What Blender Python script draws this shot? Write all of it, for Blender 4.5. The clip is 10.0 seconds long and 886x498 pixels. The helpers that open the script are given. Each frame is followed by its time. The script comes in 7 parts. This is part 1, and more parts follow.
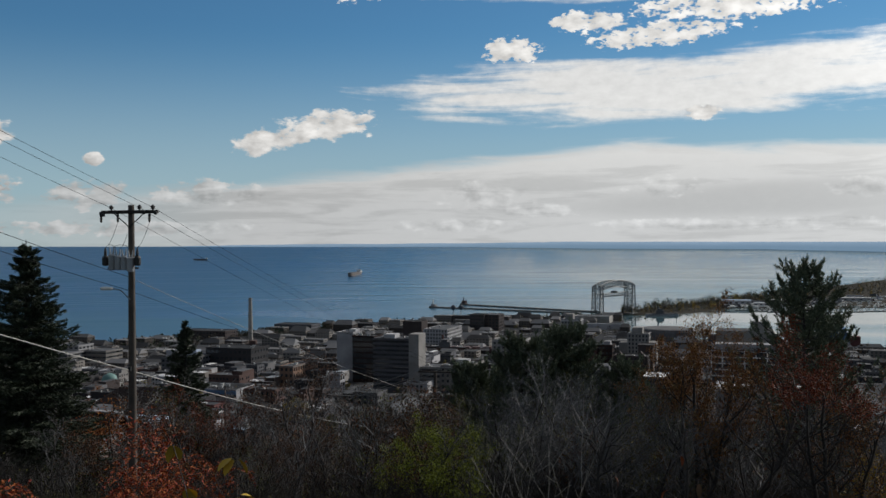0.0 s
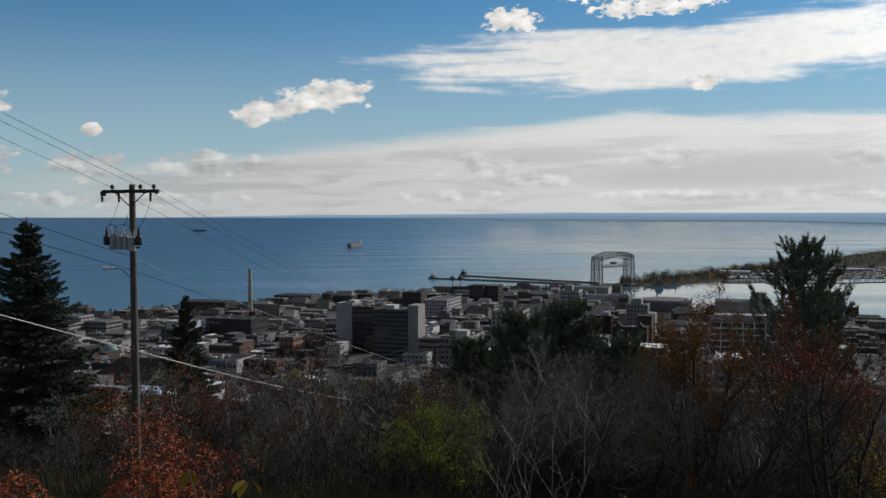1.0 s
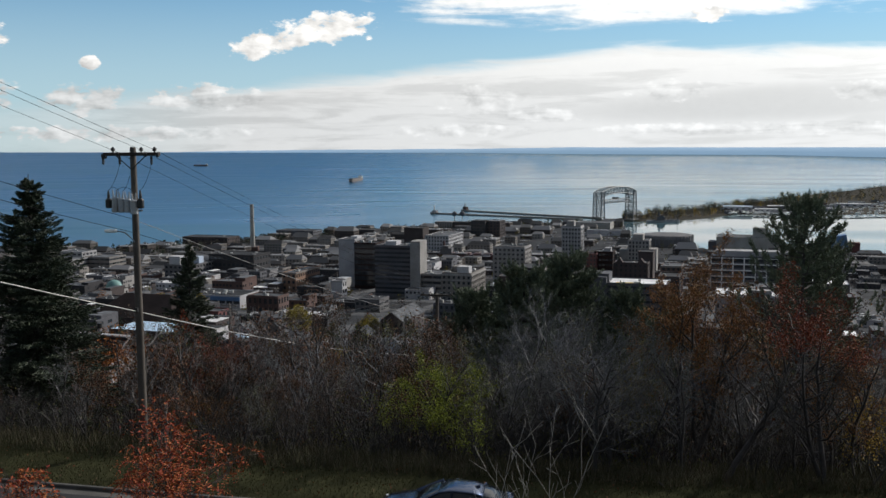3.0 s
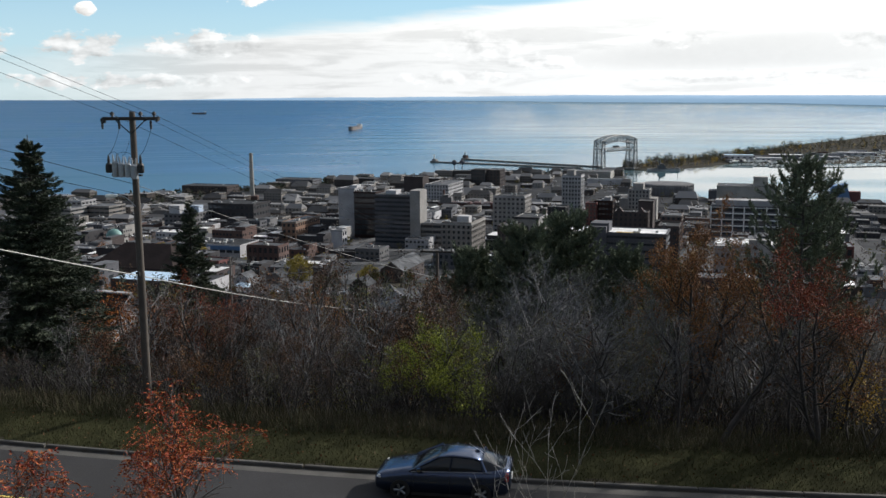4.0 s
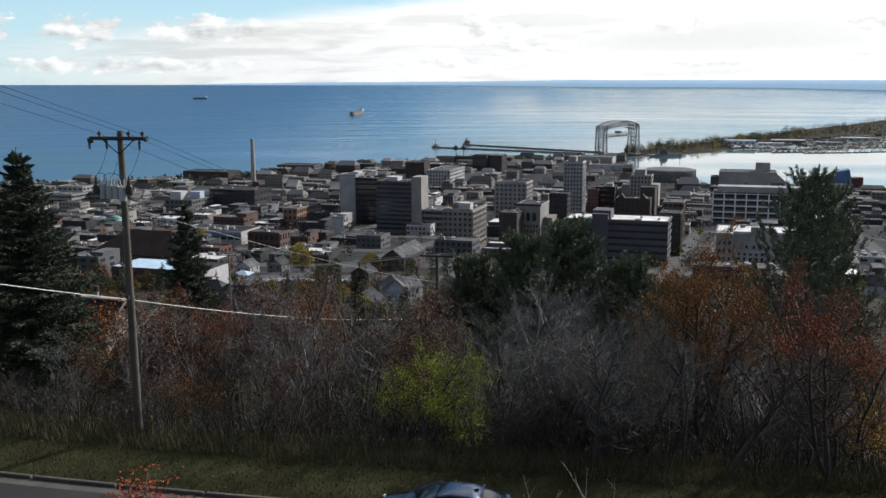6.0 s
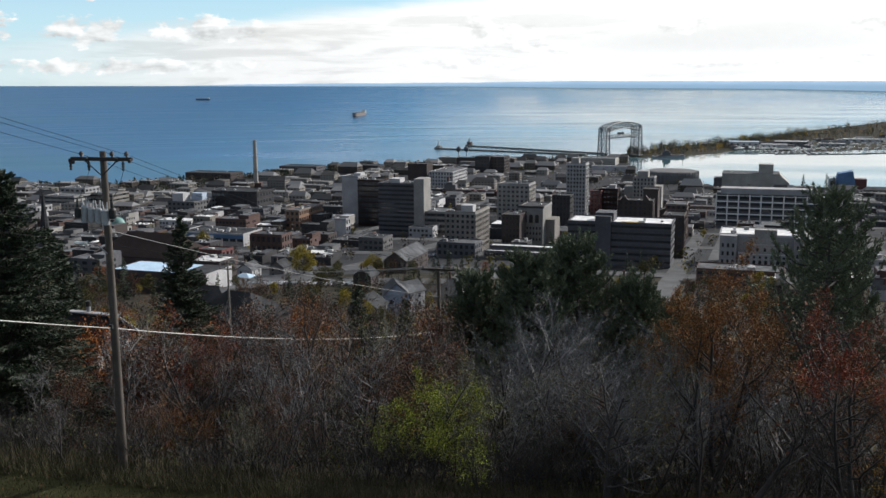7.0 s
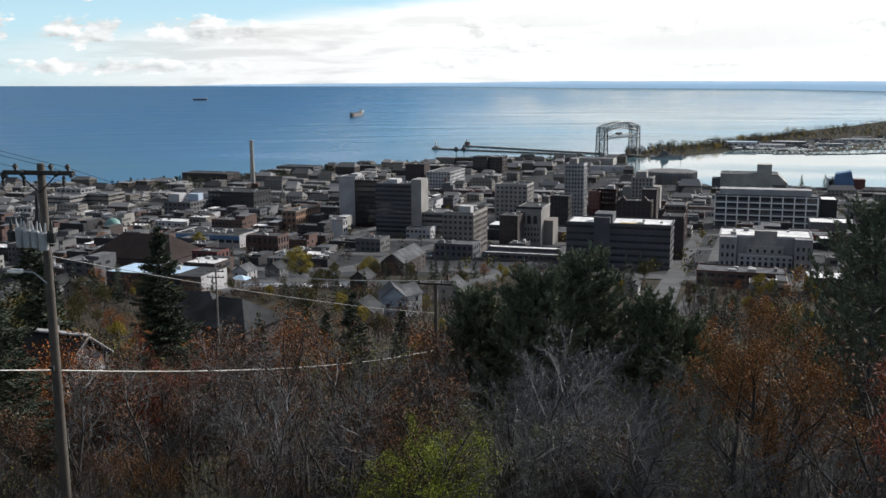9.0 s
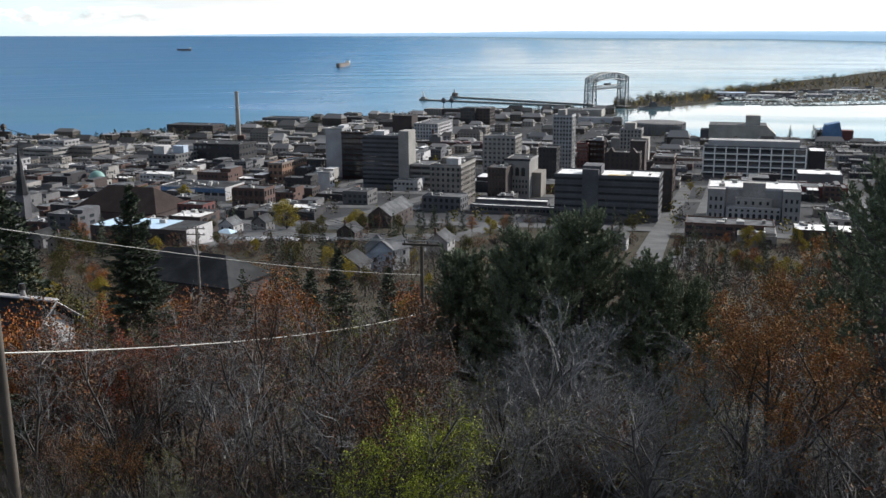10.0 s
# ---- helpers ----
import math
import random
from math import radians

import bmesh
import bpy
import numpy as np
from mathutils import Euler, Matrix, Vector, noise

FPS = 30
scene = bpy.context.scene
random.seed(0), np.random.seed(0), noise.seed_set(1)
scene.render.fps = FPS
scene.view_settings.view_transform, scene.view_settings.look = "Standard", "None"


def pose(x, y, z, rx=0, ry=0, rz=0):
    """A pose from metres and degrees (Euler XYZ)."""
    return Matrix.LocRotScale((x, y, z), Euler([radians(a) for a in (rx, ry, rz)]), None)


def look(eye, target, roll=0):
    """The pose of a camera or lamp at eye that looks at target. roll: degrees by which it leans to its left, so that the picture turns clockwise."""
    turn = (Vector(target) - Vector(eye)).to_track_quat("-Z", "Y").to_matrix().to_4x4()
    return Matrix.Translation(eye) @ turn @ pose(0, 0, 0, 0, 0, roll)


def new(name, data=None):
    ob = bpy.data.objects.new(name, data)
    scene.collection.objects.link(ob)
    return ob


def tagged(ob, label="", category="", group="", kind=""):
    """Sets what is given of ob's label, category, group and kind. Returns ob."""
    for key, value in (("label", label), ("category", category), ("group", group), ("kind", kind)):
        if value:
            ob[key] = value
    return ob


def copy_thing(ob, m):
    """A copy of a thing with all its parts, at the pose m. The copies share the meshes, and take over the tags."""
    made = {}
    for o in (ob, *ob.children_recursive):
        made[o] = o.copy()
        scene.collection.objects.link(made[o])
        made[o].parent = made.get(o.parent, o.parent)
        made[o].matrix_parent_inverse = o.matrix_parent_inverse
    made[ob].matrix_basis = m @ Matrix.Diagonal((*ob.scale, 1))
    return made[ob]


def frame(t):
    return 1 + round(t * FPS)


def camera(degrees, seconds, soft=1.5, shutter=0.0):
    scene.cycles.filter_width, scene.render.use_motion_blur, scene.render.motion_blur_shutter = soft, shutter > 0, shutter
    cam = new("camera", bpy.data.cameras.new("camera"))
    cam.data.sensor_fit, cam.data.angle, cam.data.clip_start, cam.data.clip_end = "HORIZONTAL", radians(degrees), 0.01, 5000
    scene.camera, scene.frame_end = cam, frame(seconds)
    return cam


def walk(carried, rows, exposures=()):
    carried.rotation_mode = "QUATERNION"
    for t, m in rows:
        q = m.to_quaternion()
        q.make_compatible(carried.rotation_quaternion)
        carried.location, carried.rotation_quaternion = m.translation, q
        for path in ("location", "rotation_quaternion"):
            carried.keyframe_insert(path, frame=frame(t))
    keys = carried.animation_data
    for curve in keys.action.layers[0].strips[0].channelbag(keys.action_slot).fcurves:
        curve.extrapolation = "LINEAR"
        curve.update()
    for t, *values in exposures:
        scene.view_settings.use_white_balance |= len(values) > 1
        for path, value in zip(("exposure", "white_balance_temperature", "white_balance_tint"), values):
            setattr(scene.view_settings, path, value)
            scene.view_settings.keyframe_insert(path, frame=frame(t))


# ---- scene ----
cam = camera(49.8, 10.0)
PATH = [
    (0, (0.576, -0.951, 10.27), (0.656, 1.047, 10.26), -0.33),
    (0.5, (0.548, -0.977, 10.462), (0.63, 1.021, 10.422), -0.33),
    (1, (0.506, -0.968, 10.589), (0.587, 1.029, 10.518), -0.33),
    (1.5, (0.495, -1.033, 10.768), (0.576, 0.963, 10.671), -0.33),
    (2, (0.504, -1.044, 11.083), (0.584, 0.951, 10.957), -0.33),
    (2.5, (0.538, -1.003, 11.366), (0.615, 0.989, 11.206), -0.33),
    (4, (0.525, -1.064, 12.247), (0.6, 0.91, 11.933), -0.33),
    (4.5, (0.528, -1.027, 12.584), (0.602, 0.942, 12.239), -0.33),
    (5, (0.573, -0.957, 12.807), (0.646, 1.011, 12.461), -0.33),
    (5.5, (0.628, -0.499, 13.093), (0.701, 1.47, 12.747), -0.33),
    (7, (0.833, 2.199, 14.011), (0.899, 4.168, 13.668), -0.33),
    (7.5, (0.879, 3.311, 14.041), (0.944, 5.281, 13.698), -0.33),
    (8, (0.929, 4.497, 14.035), (0.99, 6.466, 13.693), -0.33),
    (8.5, (0.972, 5.739, 14.035), (1.033, 7.709, 13.693), -0.33),
    (9, (1.007, 7.072, 14.02), (1.078, 9.041, 13.677), -0.33),
    (9.5, (1.114, 8.486, 13.978), (1.197, 10.447, 13.591), -0.33),
    (10, (1.206, 9.939, 13.979), (1.301, 11.887, 13.537), -0.33),
]
walk(cam, [(t, look(e, g, r)) for t, e, g, r in PATH],
     exposures=[(0.0, -0.2), (1.0, -0.12), (2.0, 0.03), (2.5, 0.15), (4.0, 0.6), (5.5, 0.68), (9.0, 0.72), (9.5, 0.68), (10.0, 1.0)])

# ---------------------------------------------------------------- light
SUN_AZ, SUN_EL = radians(58), radians(29)
LAKE = -147.0
GRID = radians(20)


def nodes_of(tree):
    n, l = tree.nodes, tree.links

    def mk(kind, **kw):
        nd = n.new(kind)
        for k, v in kw.items():
            if k == "op":
                nd.operation = v
            elif k == "clamp":
                nd.use_clamp = v
        return nd

    def put(sock, v):
        if hasattr(v, "is_output"):
            l.new(v, sock)
        elif isinstance(v, tuple) and len(v) == 3 and sock.type == "RGBA":
            sock.default_value = (*v, 1)
        else:
            sock.default_value = v

    def m(op, a, b=None, c=None, clamp=False):
        nd = mk("ShaderNodeMath", op=op, clamp=clamp)
        for k, v in enumerate((a, b, c)):
            if v is not None:
                put(nd.inputs[k], v)
        return nd.outputs[0]

    def mix(f, a, b, blend="MIX"):
        nd = n.new("ShaderNodeMix")
        nd.data_type, nd.blend_type = "RGBA", blend
        put(nd.inputs[0], f), put(nd.inputs[6], a), put(nd.inputs[7], b)
        return nd.outputs[2]

    def noise_tex(vec, scale, detail=4, rough=0.55, dist=0.0):
        nd = n.new("ShaderNodeTexNoise")
        if vec is not None:
            l.new(vec, nd.inputs["Vector"])
        nd.inputs["Scale"].default_value, nd.inputs["Detail"].default_value = scale, detail
        nd.inputs["Roughness"].default_value, nd.inputs["Distortion"].default_value = rough, dist
        return nd.outputs["Fac"]

    def smooth(v, lo, hi, a=0.0, b=1.0):
        nd = n.new("ShaderNodeMapRange")
        nd.interpolation_type = "SMOOTHSTEP"
        l.new(v, nd.inputs[0])
        for k, q in enumerate((lo, hi, a, b)):
            nd.inputs[k + 1].default_value = q
        return nd.outputs[0]
    return n, l, m, mix, noise_tex, smooth, put


def make_sky():
    wd = bpy.data.worlds.new("sky")
    scene.world = wd
    wd.use_nodes = True
    n, l, m, mix, noise_tex, smooth, put = nodes_of(wd.node_tree)
    sky = n.new("ShaderNodeTexSky")
    sky.sky_type, sky.sun_disc = "NISHITA", False
    sky.sun_elevation, sky.sun_rotation = SUN_EL, SUN_AZ
    sky.air_density, sky.dust_density, sky.ozone_density = 1.0, 0.15, 2.5
    tc = n.new("ShaderNodeTexCoord")
    sp = n.new("ShaderNodeSeparateXYZ")
    l.new(tc.outputs["Generated"], sp.inputs[0])
    az = m("MULTIPLY", m("ARCTAN2", sp.outputs[0], sp.outputs[1]), 57.2958)
    el = m("MULTIPLY", m("ARCSINE", sp.outputs[2]), 57.2958)

    def plane(sx, sy, sh=0.0):
        c = n.new("ShaderNodeCombineXYZ")
        put(c.inputs[0], m("MULTIPLY", az, sx)), put(c.inputs[1], m("MULTIPLY", el, sy))
        c.inputs[2].default_value = sh
        return c.outputs[0]
    puff = noise_tex(plane(1.0, 1.7), 0.75, 5, 0.5, 0.1)
    shifted = n.new("ShaderNodeVectorMath")
    l.new(plane(1.0, 1.7), shifted.inputs[0])
    shifted.inputs[1].default_value = (0.35, 0.75, 0.0)
    puff_up = noise_tex(shifted.outputs[0], 0.75, 5, 0.5, 0.1)
    relief = m("SUBTRACT", puff, puff_up)
    wisp = noise_tex(plane(0.16, 1.5, 3.0), 0.8, 7, 0.58, 0.4)
    fine = noise_tex(plane(1.0, 1.9, 7.0), 1.5, 5, 0.55)
    small = noise_tex(plane(1.0, 1.9, 11.0), 2.6, 5, 0.5, 0.1)

    def blob(a0, e0, ra, re, tilt=0.0):
        da = m("SUBTRACT", az, a0)
        de = m("SUBTRACT", m("SUBTRACT", el, e0), m("MULTIPLY", da, tilt))
        return m("SUBTRACT", 1.0, m("ADD", m("POWER", m("DIVIDE", da, ra), 2.0), m("POWER", m("DIVIDE", de, re), 2.0)))

    def add(parts):
        out = parts[0]
        for p in parts[1:]:
            out = m("MAXIMUM", out, p)
        return out
    # long high sheets
    sheets = add([blob(13.0, 9.0, 15, 1.9, 0.02), blob(26, 9.9, 13, 1.9, 0.06), blob(15, 14.9, 15, 1.0), blob(5, 15.2, 8, 1.0),
                  blob(35, 15.5, 20, 2.0), blob(45, 9, 20, 3.5), blob(42, 27, 40, 9.5), blob(20, 21, 18, 3.0),
                  blob(-45, 9, 16, 2.0), blob(-75, 20, 20, 5)])
    sheet = smooth(m("ADD", m("ADD", sheets, m("MULTIPLY", m("SUBTRACT", wisp, 0.5), 2.6)), m("MULTIPLY", m("SUBTRACT", fine, 0.5), 0.35)), -0.1, 0.75)
    # heaped clouds
    heaps = add([blob(-7.8, 6.2, 2.6, 0.80, 0.16), blob(-4.6, 7.1, 2.9, 1.0, 0.05), blob(6.3, 11.4, 1.9, 0.75), blob(11.0, 12.9, 2.3, 0.65), blob(15, 12.0, 4.2, 0.7, 0.06),
                 blob(19.5, 13.6, 6.0, 0.95), blob(17.6, 7.5, 1.3, 0.5), blob(-23.5, 6.2, 1.7, 0.9), blob(-17.8, 4.9, 0.6, 0.4),
                 blob(-24, 3.4, 2.2, 0.8), blob(-3.4, 14.8, 2.2, 0.6), blob(-23, 14.6, 2.4, 0.6)])
    rag = m("ADD", m("MULTIPLY", m("SUBTRACT", puff, 0.5), 3.0), m("MULTIPLY", m("SUBTRACT", small, 0.5), smooth(el, 9.5, 11.5, 1.3, 3.4)))
    heap = smooth(m("ADD", heaps, rag), 0.0, 0.55)
    # low heaps with grey undersides, in front of the bank
    lows = add([blob(-18.3, 2.9, 2.4, 0.9), blob(-11.5, 3.0, 3.6, 0.9), blob(5.0, 2.9, 3.0, 0.9), blob(15.5, 3.3, 2.6, 0.6), blob(26, 3.0, 2.0, 0.6), blob(3, 1.1, 5, 0.45), blob(-17, 1.0, 9, 0.5), blob(20, 1.1, 9, 0.4), blob(8, 2.0, 3, 0.5), blob(-24, 2.9, 2.0, 0.7)])
    low = smooth(m("ADD", lows, m("MULTIPLY", rag, 1.25)), 0.0, 0.8)
    # broad pale bank over the far shore
    bank_top = m("MINIMUM", m("ADD", 4.75, m("MULTIPLY", az, 0.10)), m("ADD", 6.5, m("MULTIPLY", az, -0.035)))
    bank = smooth(m("SUBTRACT", m("ADD", bank_top, m("MULTIPLY", m("SUBTRACT", wisp, 0.5), 1.6)), el), -0.15, 0.7)
    bank = m("MULTIPLY", bank, smooth(az, -26, -8, 0.25, 1.0))
    other = m("MULTIPLY", smooth(wisp, 0.36, 0.58), smooth(m("ADD", m("ABSOLUTE", az), m("MULTIPLY", m("MAXIMUM", m("SUBTRACT", el, 16.0), 0.0), 3.0)), 30, 52))
    other = m("MULTIPLY", other, smooth(el, 4, 14))
    cover = m("MAXIMUM", m("MAXIMUM", m("MULTIPLY", sheet, 0.93), heap), m("MAXIMUM", m("MAXIMUM", m("MULTIPLY", bank, 0.94), m("MULTIPLY", low, 0.9)), other))
    grey = m("MAXIMUM", m("MULTIPLY", smooth(blob(24, 2.6, 16, 1.2, 0.03), -0.2, 0.8), 0.9), m("MULTIPLY", smooth(wisp, 0.45, 0.62), 0.75))
    grey = m("MULTIPLY", grey, smooth(el, 7.0, 4.0))
    lit = m("ADD", smooth(el, 2.0, 8.0, 0.565, 0.76), m("MULTIPLY", m("SUBTRACT", fine, 0.5), smooth(el, 5.0, 8.0, 0.05, 0.28)))
    lit = m("SUBTRACT", lit, m("MULTIPLY", grey, 0.15))
    lit = m("ADD", lit, m("MULTIPLY", heap, m("ADD", -0.05, m("MULTIPLY", relief, 1.0))))
    lit = m("ADD", lit, m("MULTIPLY", low, m("ADD", -0.01, m("MULTIPLY", relief, 0.62))))
    toward = smooth(m("ABSOLUTE", m("SUBTRACT", az, 48.0)), 75, 15, 0.0, 0.19)
    lit = m("ADD", lit, toward)
    near_sun = m("SQRT", m("ADD", m("POWER", m("SUBTRACT", az, 54.0), 2.0), m("POWER", m("SUBTRACT", el, 29.0), 2.0)))
    lit = m("ADD", lit, smooth(near_sun, 42, 4, 0.0, 1.4))
    white = n.new("ShaderNodeMix")
    white.data_type = "RGBA"
    put(white.inputs[0], smooth(el, 0.5, 7)), put(white.inputs[6], (0.985, 0.99, 0.995)), put(white.inputs[7], (1.0, 0.985, 0.955))
    aloft = smooth(m("ADD", m("ABSOLUTE", m("SUBTRACT", az, 20.0)), m("MULTIPLY", m("MAXIMUM", m("SUBTRACT", el, 30.0), 0.0), 1.5)), 45, 80, 1.0, 0.36)
    cloud = mix(1.0, white.outputs[2], m("MULTIPLY", lit, aloft), "MULTIPLY")
    sc = n.new("ShaderNodeVectorMath")
    sc.operation = "MULTIPLY"
    l.new(sky.outputs[0], sc.inputs[0])
    sc.inputs[1].default_value = SKY_GAIN
    haze = mix(smooth(el, 13, 1.5, 0.0, 0.68), sc.outputs[0], (0.44, 0.56, 0.63))
    col = mix(cover, haze, cloud)
    bg = n["Background"]
    l.new(col, bg.inputs[0])
    bg.inputs[1].default_value = 1.0


SKY_GAIN = (0.037, 0.065, 0.080)
make_sky()
sun = new("sun", bpy.data.lights.new("sun", "SUN"))
sun.data.energy, sun.data.angle, sun.data.color = 3.3, radians(2.0), (1.0, 0.95, 0.88)
sun.matrix_world = look((0, 0, 0), (-math.sin(SUN_AZ) * math.cos(SUN_EL), -math.cos(SUN_AZ) * math.cos(SUN_EL), -math.sin(SUN_EL)))


# ---------------------------------------------------------------- materials
def material(name, base, rough=0.8, spread=0.25, scale=1.0, fine=18.0, bump=0.15, metal=0.0, by_object=0.0, by_island=0.0, hue=None, spec=0.4):
    """A surface with broad stains, fine grain and relief; optionally varied object by object or piece by piece."""
    mt = bpy.data.materials.new(name)
    mt.use_nodes = True
    n, l, m, mix, noise_tex, smooth, put = nodes_of(mt.node_tree)
    b = n["Principled BSDF"]
    tc = n.new("ShaderNodeTexCoord")
    big = noise_tex(tc.outputs["Object"], scale, 4)
    small = noise_tex(tc.outputs["Object"], fine, 3)
    dark = tuple(c * (1 - spread) for c in base)
    light = tuple(min(1, c * (1 + spread)) for c in base)
    col = mix(smooth(big, 0.3, 0.7), dark, light)
    col = mix(m("MULTIPLY", smooth(small, 0.35, 0.65), 0.45), col, tuple(c * 0.62 for c in base))
    if hue:
        isl = n.new("ShaderNodeNewGeometry").outputs["Random Per Island"]
        col = mix(smooth(isl, 0.15, 0.9), col, hue)
    if by_island:
        isl = n.new("ShaderNodeNewGeometry").outputs["Random Per Island"]
        col = mix(1.0, col, m("ADD", 1 - by_island, m("MULTIPLY", isl, 2 * by_island)), "MULTIPLY")
    if by_object:
        ob = n.new("ShaderNodeObjectInfo").outputs["Random"]
        col = mix(1.0, col, m("ADD", 1 - by_object, m("MULTIPLY", ob, 2 * by_object)), "MULTIPLY")
    l.new(col, b.inputs["Base Color"])
    b.inputs["Roughness"].default_value, b.inputs["Metallic"].default_value = rough, metal
    b.inputs["Specular IOR Level"].default_value = spec
    if bump:
        bp = n.new("ShaderNodeBump")
        bp.inputs["Strength"].default_value, bp.inputs["Distance"].default_value = bump, 0.02
        l.new(small, bp.inputs["Height"])
        l.new(bp.outputs[0], b.inputs["Normal"])
    return mt


def water():
    mt = bpy.data.materials.new("lake_water")
    mt.use_nodes = True
    n, l, m, mix, noise_tex, smooth, put = nodes_of(mt.node_tree)
    b = n["Principled BSDF"]
    tc = n.new("ShaderNodeTexCoord")
    mp = n.new("ShaderNodeMapping")
    mp.inputs["Scale"].default_value = (0.0009, 0.0016, 1)
    l.new(tc.outputs["Object"], mp.inputs[0])
    streak = noise_tex(mp.outputs[0], 1.4, 3, 0.5, 0.5)
    mp2 = n.new("ShaderNodeMapping")
    mp2.inputs["Scale"].default_value = (0.05, 0.08, 1)
    l.new(tc.outputs["Object"], mp2.inputs[0])
    wave = noise_tex(mp2.outputs[0], 1.0, 6, 0.65)
    sp = n.new("ShaderNodeSeparateXYZ")
    l.new(tc.outputs["Object"], sp.inputs[0])
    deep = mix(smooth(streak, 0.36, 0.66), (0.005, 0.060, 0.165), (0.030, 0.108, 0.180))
    # paler base towards +x stands in for bright sky reflected on the sunward side
    sunward_sheen = mix(smooth(streak, 0.36, 0.66), (0.050, 0.110, 0.130), (0.110, 0.160, 0.150))
    l.new(mix(smooth(sp.outputs[0], -500, 900), deep, sunward_sheen), b.inputs["Base Color"])
    calm = smooth(m("ADD", sp.outputs[0], m("MULTIPLY", m("SUBTRACT", streak, 0.5), 300)), -900, 500, 0.40, 0.165)
    calm = m("ADD", calm, m("MULTIPLY", m("SUBTRACT", streak, 0.5), 0.6))
    bay = m("MULTIPLY", smooth(sp.outputs[0], 400, 480), smooth(m("SUBTRACT", sp.outputs[1], m("MULTIPLY", sp.outputs[0], 0.25)), 2060, 1960))
    calm = m("SUBTRACT", calm, m("MULTIPLY", bay, 0.115))
    l.new(calm, b.inputs["Roughness"])
    b.inputs["IOR"].default_value = 1.33
    bp = n.new("ShaderNodeBump")
    bp.inputs["Strength"].default_value, bp.inputs["Distance"].default_value = 0.015, 1.0
    l.new(wave, bp.inputs["Height"])
    l.new(bp.outputs[0], b.inputs["Normal"])
    return mt


def glass(name, tint, rough=0.08, by_object=0.3):
    mt = material(name, tint, rough, 0.1, 0.3, 1.0, 0.0, by_object=by_object, spec=0.6)
    return mt


